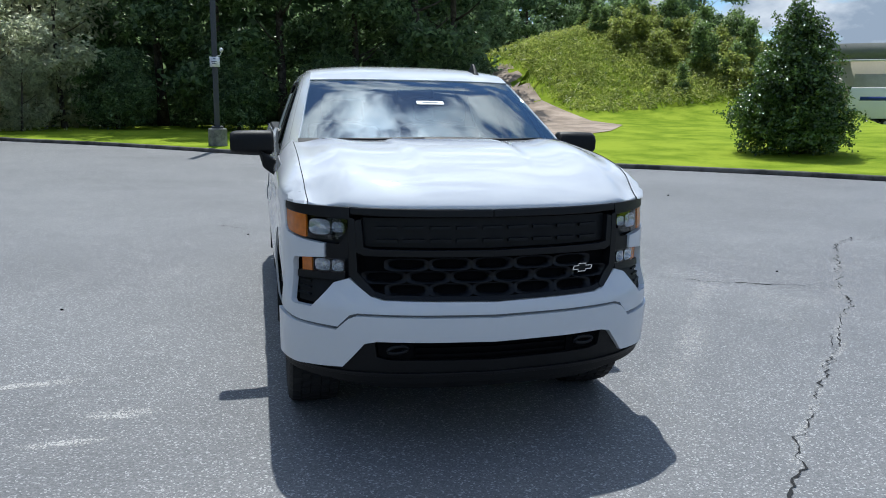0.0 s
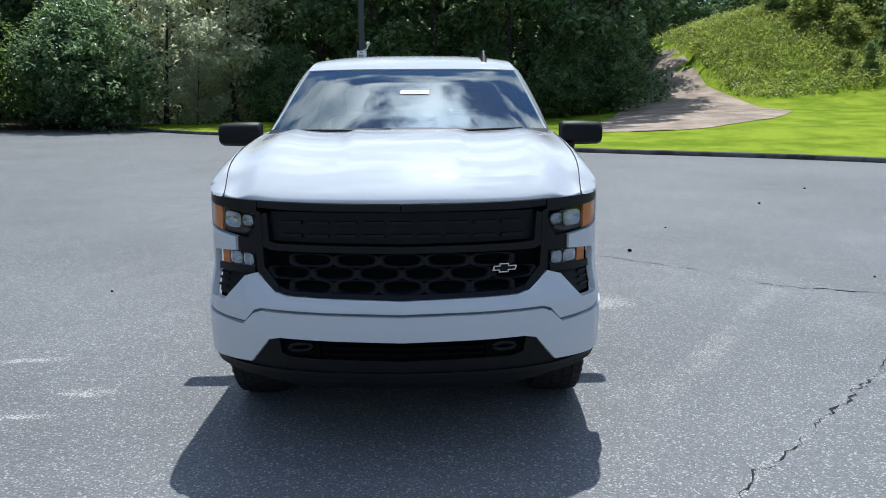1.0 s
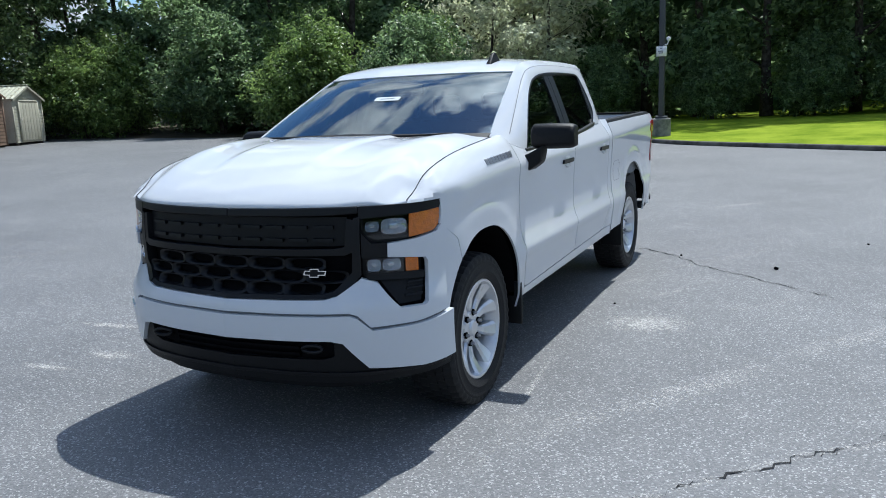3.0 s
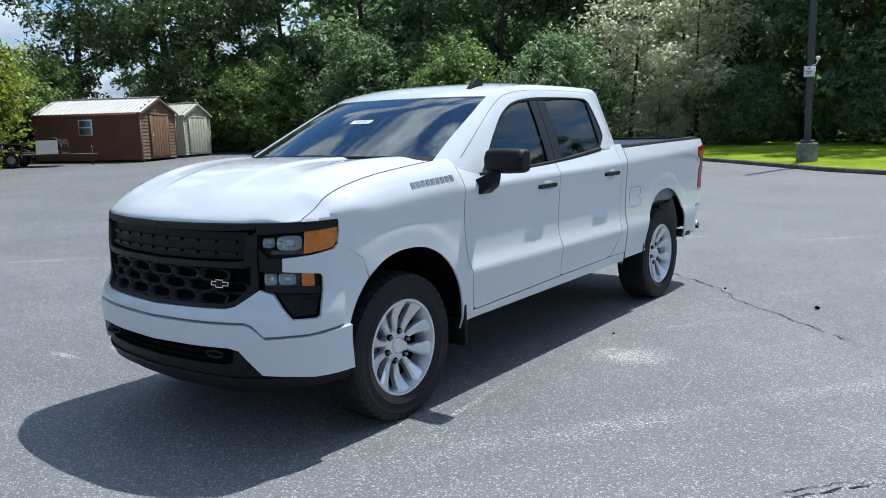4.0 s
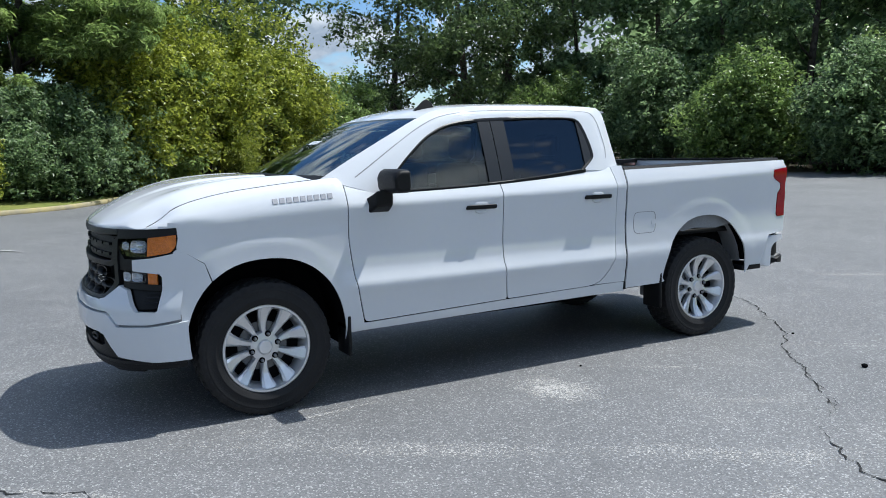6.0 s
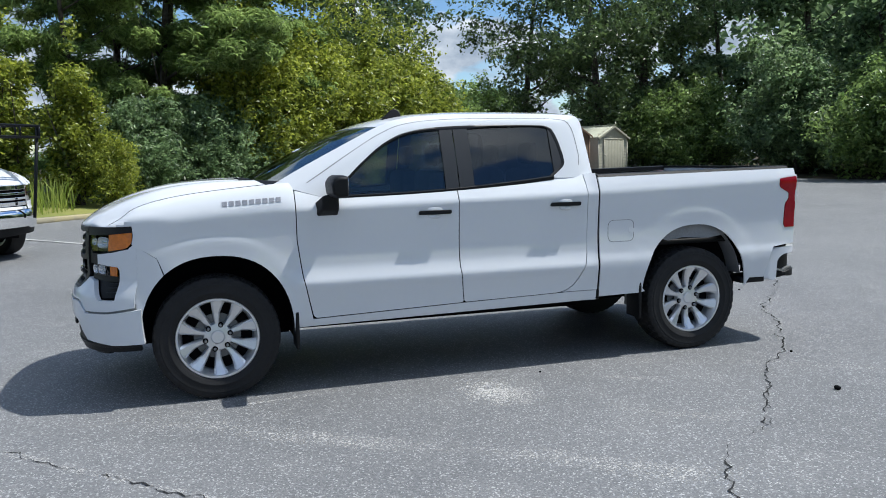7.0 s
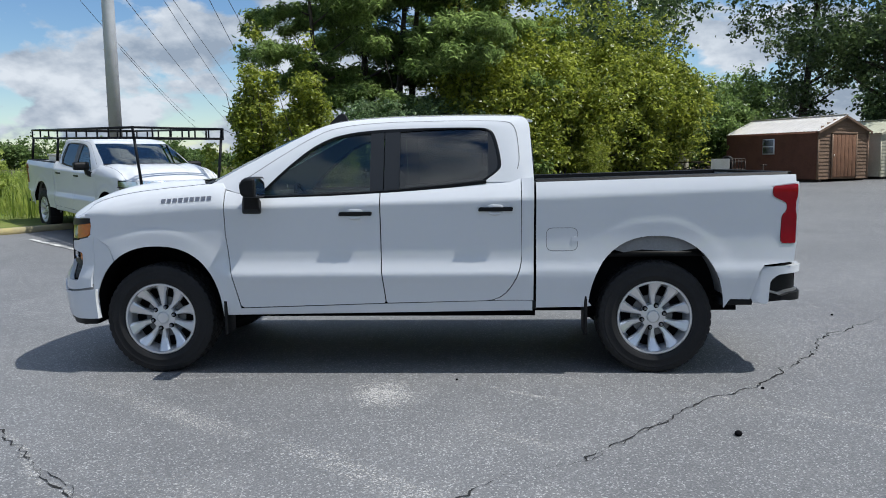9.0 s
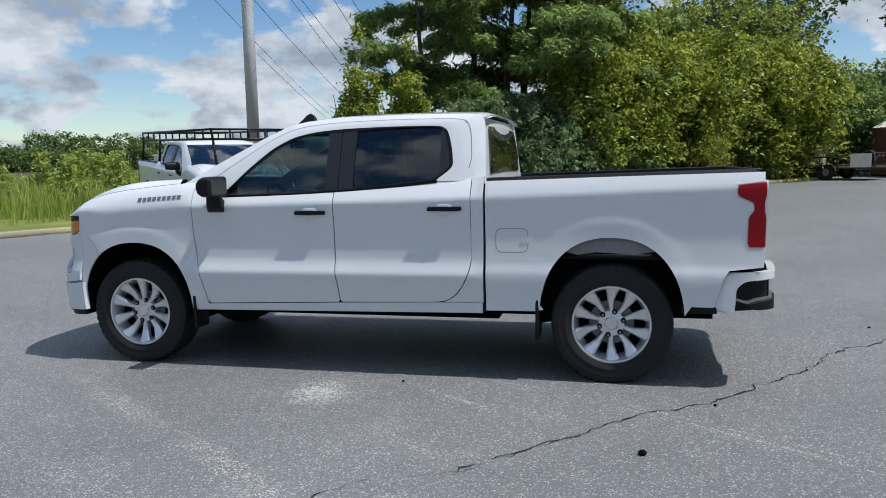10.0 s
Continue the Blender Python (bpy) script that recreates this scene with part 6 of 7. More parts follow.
    # black frame down the side of the grille
    nose("grille_frame", [(0.565, 0.775), (0.60, 0.785), (0.668, 0.865), (0.668, 1.135), (0.64, 1.128), (0.63, 0.88), (0.555, 0.795)], M_NOSE, 0.004, 0.05, bevel=0.005)
    nose("grille_sill", [(0, 0.752), (0.52, 0.765), (0.565, 0.778), (0.556, 0.797), (0.5, 0.782), (0, 0.770)], M_SATIN, 0.0, 0.04)
    # lamps
    for sg in (1, -1):
        head = part("headlamp", plate_bm([(sg * u, v) for u, v in rounded([(0.668, 1.130, 0.01), (0.668, 1.075, 0.02), (0.715, 1.008, 0.02), (0.90, 1.010, 0.02), (1.03, 1.045, 0.03), (1.052, 1.100, 0.02), (1.052, 1.150, 0.008)])], front_map(-0.050), front_map(-0.060), 0.04, 0.04), M_NOSE, tr, "headlamp with amber corner")
        part("lamp_lens", plate_bm([(sg * u, v) for u, v in rounded([(0.674, 1.123, 0.01), (0.674, 1.075, 0.02), (0.720, 1.026, 0.02), (0.864, 1.028, 0.005), (0.864, 1.134, 0.005)])], front_map(-0.002), front_map(-0.005), 0.03, 0.03), M_LENS, head)
        part("lamp_bowl", bowl_bm(sg, 0.806, 1.082, 0.052, 0.036, 28), M_REFL, head, "fluted silver lamp bowl", smooth=False)
        part("lamp_bowl", bowl_bm(sg, 0.718, 1.085, 0.028, 0.024, 16), M_REFL, head, "fluted silver lamp bowl", smooth=False)
        part("amber_marker", plate_bm([(sg * u, v) for u, v in rounded([(0.868, 1.135, 0.006), (0.868, 1.028, 0.006), (1.015, 1.049, 0.03), (1.042, 1.090, 0.02), (1.038, 1.149, 0.006)])], front_map(-0.001), front_map(-0.012), 0.03, 0.03), M_AMBER, head, "amber marker lens")
        low = part("lower_lamp", plate_bm([(sg * u, v) for u, v in [(0.685, 0.830), (0.950, 0.822), (0.955, 0.938), (0.79, 0.945), (0.79, 1.020), (0.672, 1.060), (0.672, 0.860)]], front_map(-0.048), front_map(-0.06), 0.04, 0.04), M_NOSE, tr, "lower lamp in a black bezel")
        part("lamp_column", plate_bm([(sg * u, v) for u, v in [(0.672, 0.942), (0.772, 0.942), (0.772, 1.008), (0.715, 1.008), (0.672, 1.060)]], front_map(-0.006), front_map(-0.03), 0.03, 0.03), M_NOSE, low)
        part("lamp_sill", plate_bm([(sg * u, v) for u, v in [(0.690, 0.838), (0.945, 0.830), (0.945, 0.862), (0.690, 0.872)]], front_map(-0.012), front_map(-0.03), 0.03, 0.03), M_NOSE, low)
        part("lamp_lens", plate_bm([(sg * u, v) for u, v in [(0.690, 0.872), (0.842, 0.868), (0.842, 0.938), (0.690, 0.938)]], front_map(-0.012), front_map(-0.015), 0.03, 0.03), M_LENS, low)
        for sb, wb in ((0.722, 0.028), (0.792, 0.036)):
            part("lamp_bowl", bowl_bm(sg, sb, 0.905, wb, 0.028, 16), M_REFL, low, "fluted silver lamp bowl", smooth=False)
        part("amber_marker", plate_bm([(sg * u, v) for u, v in [(0.852, 0.866), (0.915, 0.864), (0.915, 0.934), (0.852, 0.936)]], front_map(-0.020), front_map(-0.030), 0.03, 0.03), M_AMBER, low, "amber marker lens")
        vent = part("bumper_vent", plate_bm([(sg * u, v) for u, v in [(0.84, 0.722), (0.935, 0.728), (0.950, 0.83), (0.74, 0.838)]], front_map(-0.03), front_map(-0.05), 0.04, 0.04), M_BLACK, tr, "black recessed pocket under the lamp")
        for zz in (0.755, 0.785, 0.812):
            part("vent_rib", plate_bm([(sg * u, v) for u, v in [(0.86, zz), (0.94, zz + 0.002), (0.94, zz + 0.010), (0.86, zz + 0.008)]], front_map(-0.018), front_map(-0.03), 0.04, 0.04), M_SATIN, vent)
    # white bumper skin: cheek, lower lip of the grille and corner, one sheet each side
    cheek = [(0.0, 0.690), (0.64, 0.702), (0.675, 0.690), (0.725, 0.632), (0.90, 0.640), (1.075, 0.668), (1.075, 1.045), (1.05, 1.062), (1.025, 1.043), (0.90, 1.020), (0.778, 1.006), (0.776, 0.943), (0.945, 0.928), (0.958, 0.910), (0.955, 0.722), (0.94, 0.712), (0.84, 0.712), (0.735, 0.828), (0.668, 0.850), (0.575, 0.775), (0.52, 0.760), (0.0, 0.746)]
    nose("bumper_upper", cheek, W, 0.005, 0.03, 0.03, 0.03, "white painted upper bumper", bevel=0.008)
    # lower bar
    bar = [(0.0, 0.560), (0.55, 0.572), (0.605, 0.560), (0.70, 0.436), (0.90, 0.420), (1.10, 0.430), (1.115, 0.655), (0.90, 0.628), (0.73, 0.618), (0.675, 0.676), (0.64, 0.690), (0.0, 0.676)]
    nose("bumper_lower", bar, W, 0.014, 0.045, 0.03, 0.03, "white painted lower bumper bar", bevel=0.010)
    nose("bumper_groove", [(0.0, 0.66), (0.64, 0.672), (0.72, 0.61), (1.08, 0.63), (1.08, 0.69), (0.73, 0.65), (0.66, 0.71), (0.0, 0.70)], M_LINER, -0.012, 0.01)
    # black lower valance with tow hooks and slats
    nose("front_valance", [(0.0, 0.350), (0.55, 0.355), (0.80, 0.365), (1.07, 0.385), (1.07, 0.44), (0.90, 0.43), (0.70, 0.438), (0.60, 0.558), (0.565, 0.568), (0.555, 0.490), (0.50, 0.474), (0.0, 0.462)], M_BLACK, -0.005, 0.03, lab="black plastic front valance", bevel=0.008)
    nose("air_dam", [(0.0, 0.300), (0.5, 0.305), (0.78, 0.335), (0.78, 0.37), (0.5, 0.35), (0.0, 0.345)], M_BLACK, -0.06, 0.03, bevel=0.006)
    nose("valance_lip", [(0.0, 0.385), (0.55, 0.392), (0.86, 0.402), (1.07, 0.412), (1.07, 0.425), (0.86, 0.418), (0.55, 0.410), (0.0, 0.403)], M_NOSE, 0.006, 0.02, bevel=0.004)
    for zz in (0.480, 0.513, 0.546):
        # slats and pockets near-black, the intake's shade put into their colour
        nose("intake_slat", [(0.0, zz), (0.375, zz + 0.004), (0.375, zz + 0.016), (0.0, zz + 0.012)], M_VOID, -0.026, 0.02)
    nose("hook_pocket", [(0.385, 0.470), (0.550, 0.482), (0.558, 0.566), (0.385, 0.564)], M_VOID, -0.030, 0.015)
    for sx in (0.46, -0.46):
        bm = tube_bm([(sx + 0.050 * math.cos(a), -0.926 + 0.01 * math.cos(a), 0.530 + 0.016 * math.sin(a)) for a in np.linspace(0, 2 * math.pi, 16, endpoint=False)], 0.009, 6, closed=True)
        part("tow_hook", bm, M_NOSE, tr, "black tow hook")


def bowl_bm(sg, sc, zc, w, h, n):
    """A fluted lamp bowl: squarish rings that run back to a small flat boss, every other rib set in."""
    rows = []
    for q, depth in ((1.0, -0.010), (0.96, -0.012), (0.74, -0.034), (0.46, -0.044), (0.32, -0.026), (0.03, -0.024)):
        ring = []
        for k in range(n):
            a = 2 * math.pi * (k + 0.5) / n
            c, d = math.cos(a), math.sin(a)
            rib = 1.0 if q > 0.95 or q < 0.4 or k % 2 else 0.80
            u = math.copysign(abs(c) ** 0.6, c) * w * q * rib
            v = math.copysign(abs(d) ** 0.6, d) * h * q * rib
            ring.append(front_map(depth)(sg * (sc + u), zc + v))
        rows.append(ring)
    bm = grid_bm(rows, wrap=True)
    bmesh.ops.recalc_face_normals(bm, faces=bm.faces[:])
    return bm


def old_nose(tr, nose):
    """The older work truck: chrome grille bars and chrome bumper."""
    nose("nose_backing", [(0, 0.45), (0.62, 0.45), (1.0, 0.62), (1.05, 1.20), (0.0, 1.19)], M_VOID, -0.04, 0.01)
    for z0, z1 in ((1.10, 1.17), (1.02, 1.06), (0.94, 0.98), (0.85, 0.91)):
        nose("grille_bar", [(0, z0), (0.66, z0 + 0.01), (0.66, z1 + 0.01), (0, z1)], M_CHROME, 0.005, 0.04, bevel=0.006)
    nose("grille_upright", [(0.66, 0.80), (0.70, 0.80), (0.70, 1.18), (0.66, 1.18)], M_CHROME, 0.005, 0.03)
    nose("headlamp", [(0.71, 0.93), (1.04, 0.95), (1.08, 1.17), (0.71, 1.17)], M_REFL, 0.0, 0.03, lab="clear headlamp")
    nose("lamp_divider", [(0.71, 1.04), (1.06, 1.06), (1.06, 1.08), (0.71, 1.06)], M_BLACK, 0.006, 0.03)
    nose("front_bumper", [(0, 0.52), (0.6, 0.53), (0.66, 0.50), (1.10, 0.52), (1.12, 0.76), (0.9, 0.80), (0, 0.78)], M_CHROME, 0.03, 0.05, lab="chrome front bumper", bevel=0.015)
    nose("front_valance", [(0, 0.38), (0.9, 0.42), (1.05, 0.52), (0, 0.52)], M_BLACK, 0.0, 0.03)
    nose("bumper_corner_skin", [(1.04, 0.78), (1.10, 0.76), (1.10, 1.07), (1.04, 0.95)], M_WHITE, 0.0, 0.02)
    nose("filler", [(0, 0.79), (0.9, 0.805), (1.04, 0.79), (1.04, 0.93), (0.70, 0.92), (0.70, 0.84), (0, 0.84)], M_WHITE, 0.0, 0.02)


main_truck = pickup(pose(0.022, 0, 0), "shiny white crew-cab pickup with black grille, parked on asphalt")

# paper label behind the windscreen and price sheets in the far rear window
sticker = part("windscreen_label", plate_bm(rounded([(-0.06, 0.0, 0.006), (0.12, 0.0, 0.006), (0.12, 0.05, 0.006), (-0.06, 0.05, 0.006)]), lambda x, v: (x, 0.645 + v * 0.89, 1.6605 + v * 0.452), (0, 0.002, -0.002), 0.3, 0.3), M_PAPER, main_truck, "white paper label with a printed strip")
part("label_print", plate_bm([(-0.02, 0.020), (0.08, 0.020), (0.08, 0.026), (-0.02, 0.026)], lambda x, v: (x, 0.645 + v * 0.89, 1.6625 + v * 0.452), (0, 0.001, -0.001)), M_INK, sticker)
sheet = part("price_sheet", plate_bm([(1.95, 1.46), (2.40, 1.46), (2.40, 1.74), (1.95, 1.74)], lambda y, z: (-(pane_x(z) + 0.010), y, z), (0.002, 0, 0), 0.5, 0.1), M_SHEET, main_truck, "white price sheet in the window")
for k in range(6):
    part("sheet_print", plate_bm([(1.98, 1.49 + k * 0.04), (2.36 - 0.06 * (k % 3), 1.49 + k * 0.04), (2.36 - 0.06 * (k % 3), 1.50 + k * 0.04), (1.98, 1.50 + k * 0.04)], lambda y, z: (-(pane_x(z) + 0.006), y, z), (0.001, 0, 0)), M_INK, sheet)

# ---- the work truck with its ladder rack ----


def truck_pose(front, heading):
    """A pose for a truck whose front axle stands at front and which faces along heading, on the sloping lot."""
    h = Vector(heading).normalized()
    rear = Vector(front) - h * 3.745
    a, b = Vector((front[0], front[1], lot_z(*front))), Vector((rear.x, rear.y, lot_z(rear.x, rear.y)))
    y = (b - a).normalized()
    x = y.cross(Vector((0, 0, 1))).normalized()
    z = x.cross(y)
    m = Matrix((x, y, z)).transposed().to_4x4()
    m.translation = a
    return m


WORK = truck_pose((-7.62, -3.69), (0.688, 0.725))
pickup(WORK, "white work pickup with chrome grille, parked at the kerb", new_model=False)
rack = thing("ladder_rack", WORK, label="black steel ladder rack over the work truck", category="rack")


def bar(name, parent, a, b, r=0.022, mat=M_SATIN, sides=6):
    return part(name, tube_bm([a, b], r, sides), mat, parent)


RZ0, RZ1, RX, RY0, RY1 = 1.925, 2.10, 0.82, -1.0, 4.62
for sg in (1, -1):
    for z in (RZ0, RZ1):
        bar("side_rail", rack, (sg * RX, RY0, z), (sg * RX, RY1, z), 0.024)
    for k in range(11):
        y = RY0 + (RY1 - RY0) * k / 10
        bar("rail_spacer", rack, (sg * RX, y, RZ0), (sg * RX, y, RZ1), 0.017)
    bar("front_post", rack, (sg * RX, RY0 + 0.04, RZ1), (sg * 0.66, -1.0, 0.66), 0.026)
    bar("rear_post", rack, (sg * RX, 4.55, RZ0), (sg * 0.86, 4.58, 1.46), 0.026)
    bar("middle_post", rack, (sg * RX, 2.90, RZ0), (sg * 0.86, 2.90, 1.46), 0.026)
for y in (RY0, 2.9, RY1):
    bar("cross_bar", rack, (-RX, y, RZ0), (RX, y, RZ0), 0.022)
    bar("cross_bar", rack, (-RX, y, RZ1), (RX, y, RZ1), 0.022)
for k in range(1, 5):
    bar("rail_spacer", rack, (-RX + 2 * RX * k / 5, RY0, RZ0), (-RX + 2 * RX * k / 5, RY0, RZ1), 0.017)
toolbox = thing("toolbox", WORK, label="pale grey metal toolbox across the work truck's bed", category="toolbox")
bevelled(part("toolbox_body", box_bm(-0.84, 3.05, 1.30, 0.84, 3.55, 1.56), M_TIN, toolbox), 0.02)
bevelled(part("toolbox_lid", box_bm(-0.86, 3.03, 1.56, 0.86, 3.57, 1.60), M_TIN, toolbox), 0.01)

# bay lines on the lot
for (x0, y0), (x1, y1) in (((-7.6, -6.2), (-5.6, -3.7)), ((-10.8, -3.9), (-8.6, -1.2))):
    d = Vector((x1 - x0, y1 - y0)).normalized()
    n = Vector((-d.y, d.x)) * 0.05
    rows = []
    for k in range(9):
        px, py = x0 + (x1 - x0) * k / 8, y0 + (y1 - y0) * k / 8
        rows.append([(px - n.x, py - n.y, lot_z(px, py) + 0.012), (px + n.x, py + n.y, lot_z(px, py) + 0.012)])
    tagged(part("bay_line", grid_bm(rows), M_LINE), "worn white parking bay line", "marking", kind="structure")

# ---- lamp post on the lawn ----
lx, ly = -2.45, 24.95
lamp_post = thing("lamp_post", pose(lx, ly, lawn_height(lx, ly) - 0.02), label="dark square lamp post on a round concrete footing", category="lamp post")
bm = lathe_bm([(-0.1, 0.0), (-0.1, 0.33), (0.60, 0.33), (0.635, 0.30), (0.635, 0.0)], axis="z", sides=28)
part("footing", bm, M_CONC, lamp_post, "stained concrete footing")
bevelled(part("base_plate", box_bm(-0.20, -0.20, 0.635, 0.20, 0.20, 0.70), M_POLE, lamp_post), 0.01)
bevelled(part("post", box_bm(-0.095, -0.095, 0.70, 0.095, 0.095, 9.2), M_POLE, lamp_post), 0.012)
for a in (45, 135, 225, 315):
    b_ = lathe_bm([(0.70, 0.0), (0.70, 0.022), (0.74, 0.022), (0.74, 0.0)], axis="z", sides=8)
    bmesh.ops.translate(b_, verts=b_.verts[:], vec=(0.21 * math.cos(radians(a)), 0.21 * math.sin(radians(a)), 0))
    part("bolt", b_, M_STEEL, lamp_post)
sign = part("sign_box", box_bm(-0.17, -0.16, 2.78, 0.17, -0.10, 3.12), M_TRWHITE, lamp_post, "small white notice box")
for zz, w in ((3.04, 0.05), (2.94, 0.11), (2.88, 0.09)):
    part("sign_bar", box_bm(-w, -0.164, zz, w * 0.6, -0.161, zz + 0.03), M_INK, sign)
cam_arm = part("camera_arm", tube_bm([(0.06, -0.10, 3.14), (0.20, -0.14, 3.18), (0.24, -0.14, 3.30)], 0.02, 8), M_TRWHITE, lamp_post)
bm = bmesh.new()
bmesh.ops.create_uvsphere(bm, u_segments=14, v_segments=8, radius=0.075)
bmesh.ops.translate(bm, verts=bm.verts[:], vec=(0.24, -0.15, 3.36))
part("camera_dome", bm, M_TRWHITE, cam_arm)
# ---- steel utility pole with wires ----
ux, uy = -43.2, -21.7
pole = thing("utility_pole", pose(ux, uy, lot_z(ux, uy)), label="tall grey galvanised steel utility pole", category="utility pole")
part("pole_shaft", tube_bm([(0, 0, 0), (0.05, 0, 10), (0.1, 0, 20), (0.12, 0, 27)], [0.42, 0.39, 0.35, 0.31], 12), M_GALV, pole, sharp=60)
for k in range(26):
    z = 2.0 + k * 0.9
    part("step_bolt", tube_bm([(0.30, -0.20, z), (0.44, -0.30, z)], 0.022, 6), M_GALV, pole)
for z in (18, 21, 24):
    bar("cross_arm", pole, (-1.4, 0.9, z), (1.4, -0.9, z), 0.08, M_GALV)
wires = thing("overhead_wires", pose(0, 0, 0), label="thin dark overhead wires sloping across the sky", category="wires")
for x, y, z, slope in ((-46.5, -25.3, 13.0, 0.33), (-42.2, -20.6, 9.0, 0.329), (-37.5, -17.9, 11.0, 0.289), (-40.6, -17.0, 11.6, 0.274), (-44.4, -17.8, 12.2, 0.25), (-38.1, -13.3, 11.0, 0.244), (-40.3, -12.7, 11.0, 0.212)):
    d = Vector((-1.0, -slope))
    pts = []
    for k in range(19):
        u = (-24 if z != 9.0 else 0) + 10.0 * k
        pts.append((x + d.x * u, y + d.y * u, z + 0.00012 * (u - 60) ** 2 - 0.43))
    part("wire", tube_bm(pts, [0.016 + 0.0011 * k for k in range(19)], 5), M_SATIN, wires)

# ---- two sheds ----


def shed(name, corner, gable_dir, width, length, eave, ridge, wall, roofm, doorm, trim, label, window=False, double=False):
    """A small gabled shed: corner is its near corner, the gable runs along gable_dir from there."""
    g = Vector((*gable_dir, 0)).normalized()
    back = Vector((-g.y, g.x, 0))
    if back.dot(Vector((-1, -0.5, 0))) < 0:
        back = -back
    m = Matrix((g, back, Vector((0, 0, 1)))).transposed().to_4x4()
    m.translation = (corner[0], corner[1], lot_z(corner[0] - 1, corner[1]))
    t = thing(name, m, label=label, category="shed")
    # skids and walls
    for x in (0.2, width - 0.3):
        part("skid", box_bm(x, 0.0, -0.05, x + 0.12, length, 0.12), M_RUST, t)
    for nm, x0, y0, x1, y1 in (("wall_side", -0.02, 0.0, 0.0, length), ("wall_side", width, 0.0, width + 0.02, length), ("wall_back", 0.0, length - 0.02, width, length)):
        part(nm, box_bm(x0 if nm != "wall_side" or x0 > 0 else 0.0, y0, 0.12, x1 if x0 > 0 or nm != "wall_side" else 0.03, y1, eave), wall, t)
    gw = part("wall_front", plate_bm([(0.0, 0.12), (width, 0.12), (width, eave), (width / 2, ridge - 0.03), (0.0, eave)], lambda x, z: (x, 0.0, z), (0, 0.03, 0), 5, 5), wall, t)
    part("wall_rear_gable", plate_bm([(0.0, eave), (width, eave), (width / 2, ridge - 0.03)], lambda x, z: (x, length - 0.03, z), (0, 0.03, 0), 5, 5), wall, t)
    # lapped boards on front and long sides
    n = int((ridge - 0.15) / 0.16)
    for k in range(n):
        z0 = 0.12 + k * 0.16
        z1 = min(z0 + 0.165, ridge - 0.06)
        if z0 > eave:
            half = (ridge - z0) / (ridge - eave) * width / 2 - 0.05
            x0, x1 = width / 2 - half, width / 2 + half
            if half < 0.1:
                continue
        else:
            x0, x1 = 0.0, width
        bm = bmesh.new()
        vs = [bm.verts.new(p) for p in ((x0, -0.004, z1), (x1, -0.004, z1), (x1, -0.030, z0), (x0, -0.030, z0), (x0, 0.0, z0), (x1, 0.0, z0))]
        bm.faces.new((vs[0], vs[1], vs[2], vs[3])); bm.faces.new((vs[3], vs[2], vs[5], vs[4]))
        part("front_board", bm, trim, gw, smooth=False)
        if z1 <= eave + 0.01:
            bm = bmesh.new()
            vs = [bm.verts.new(p) for p in ((-0.004, 0, z1), (-0.004, length, z1), (-0.028, length, z0), (-0.028, 0, z0), (0, 0, z0), (0, length, z0))]
            bm.faces.new(vs[:4]); bm.faces.new((vs[3], vs[2], vs[5], vs[4]))
            part("side_board", bm, wall, t, smooth=False)
    # door of upright boards
    dw = width * (0.62 if double else 0.46)
    d0 = (width - dw) / 2
    door = part("shed_door", box_bm(d0, -0.075, 0.20, d0 + dw, -0.035, eave - 0.18), doorm, t, "closed door of upright boards")
    nb = 6
    for k in range(nb):
        bevelled(part("door_board", box_bm(d0 + dw * k / nb + 0.012, -0.088, 0.22, d0 + dw * (k + 1) / nb - 0.012, -0.076, eave - 0.20), doorm, door), 0.003)
    for x in (d0 - 0.07, d0 + dw):
        part("door_frame", box_bm(x, -0.095, 0.15, x + 0.07, -0.035, eave - 0.12), trim, t)
    part("door_frame", box_bm(d0 - 0.07, -0.096, eave - 0.16, d0 + dw + 0.07, -0.036, eave - 0.09), trim, t)
    part("door_latch", box_bm(d0 + 0.05, -0.11, 1.15, d0 + 0.10, -0.09, 1.25), M_TIN, door)
    for x in (-0.03, width - 0.06):
        part("corner_board", box_bm(x, -0.045, 0.1, x + 0.09, -0.005, eave), trim, t)
    # ribbed sheet roof
    for s in (0, 1):
        rows = []
        for k in range(int(length / 0.115) + 3):
            y = -0.15 + k * 0.115
            h = 0.022 if k % 2 else 0.0
            e = (-0.12, eave - 0.07) if s == 0 else (width + 0.12, eave - 0.07)
            rows.append([(e[0], y, e[1] + h + 0.03), (width / 2, y, ridge + h + 0.02)])
        part("roof", thick(grid_bm(rows), 0.012), roofm, t, "pale ribbed metal roof sheet", smooth=False)
    part("ridge_cap", box_bm(width / 2 - 0.12, -0.16, ridge + 0.035, width / 2 + 0.12, length + 0.16, ridge + 0.06), roofm, t)
    for s in (0, 1):
        a, b = ((-0.12, -0.16, eave - 0.06), (width / 2, -0.16, ridge)) if s == 0 else ((width + 0.12, -0.16, eave - 0.06), (width / 2, -0.16, ridge))
        bm = plate_bm([(a[0], a[2] - 0.09), (b[0], b[2] - 0.09), (b[0], b[2] + 0.01), (a[0], a[2] + 0.01)], lambda x, z: (x, -0.16, z), (0, 0.03, 0), 9, 9)
        part("gable_trim", bm, trim, t)
    if window:
        wy = length * 0.50
        win = part("shed_window", box_bm(-0.075, wy - 0.34, 1.28, -0.02, wy + 0.34, 2.02), M_TRWHITE, t, "small white-framed window")
        for z0, z1 in ((1.33, 1.63), (1.68, 1.97)):
            part("window_pane", box_bm(-0.080, wy - 0.29, z0, -0.073, wy + 0.29, z1), M_PRIV, win)
    return t


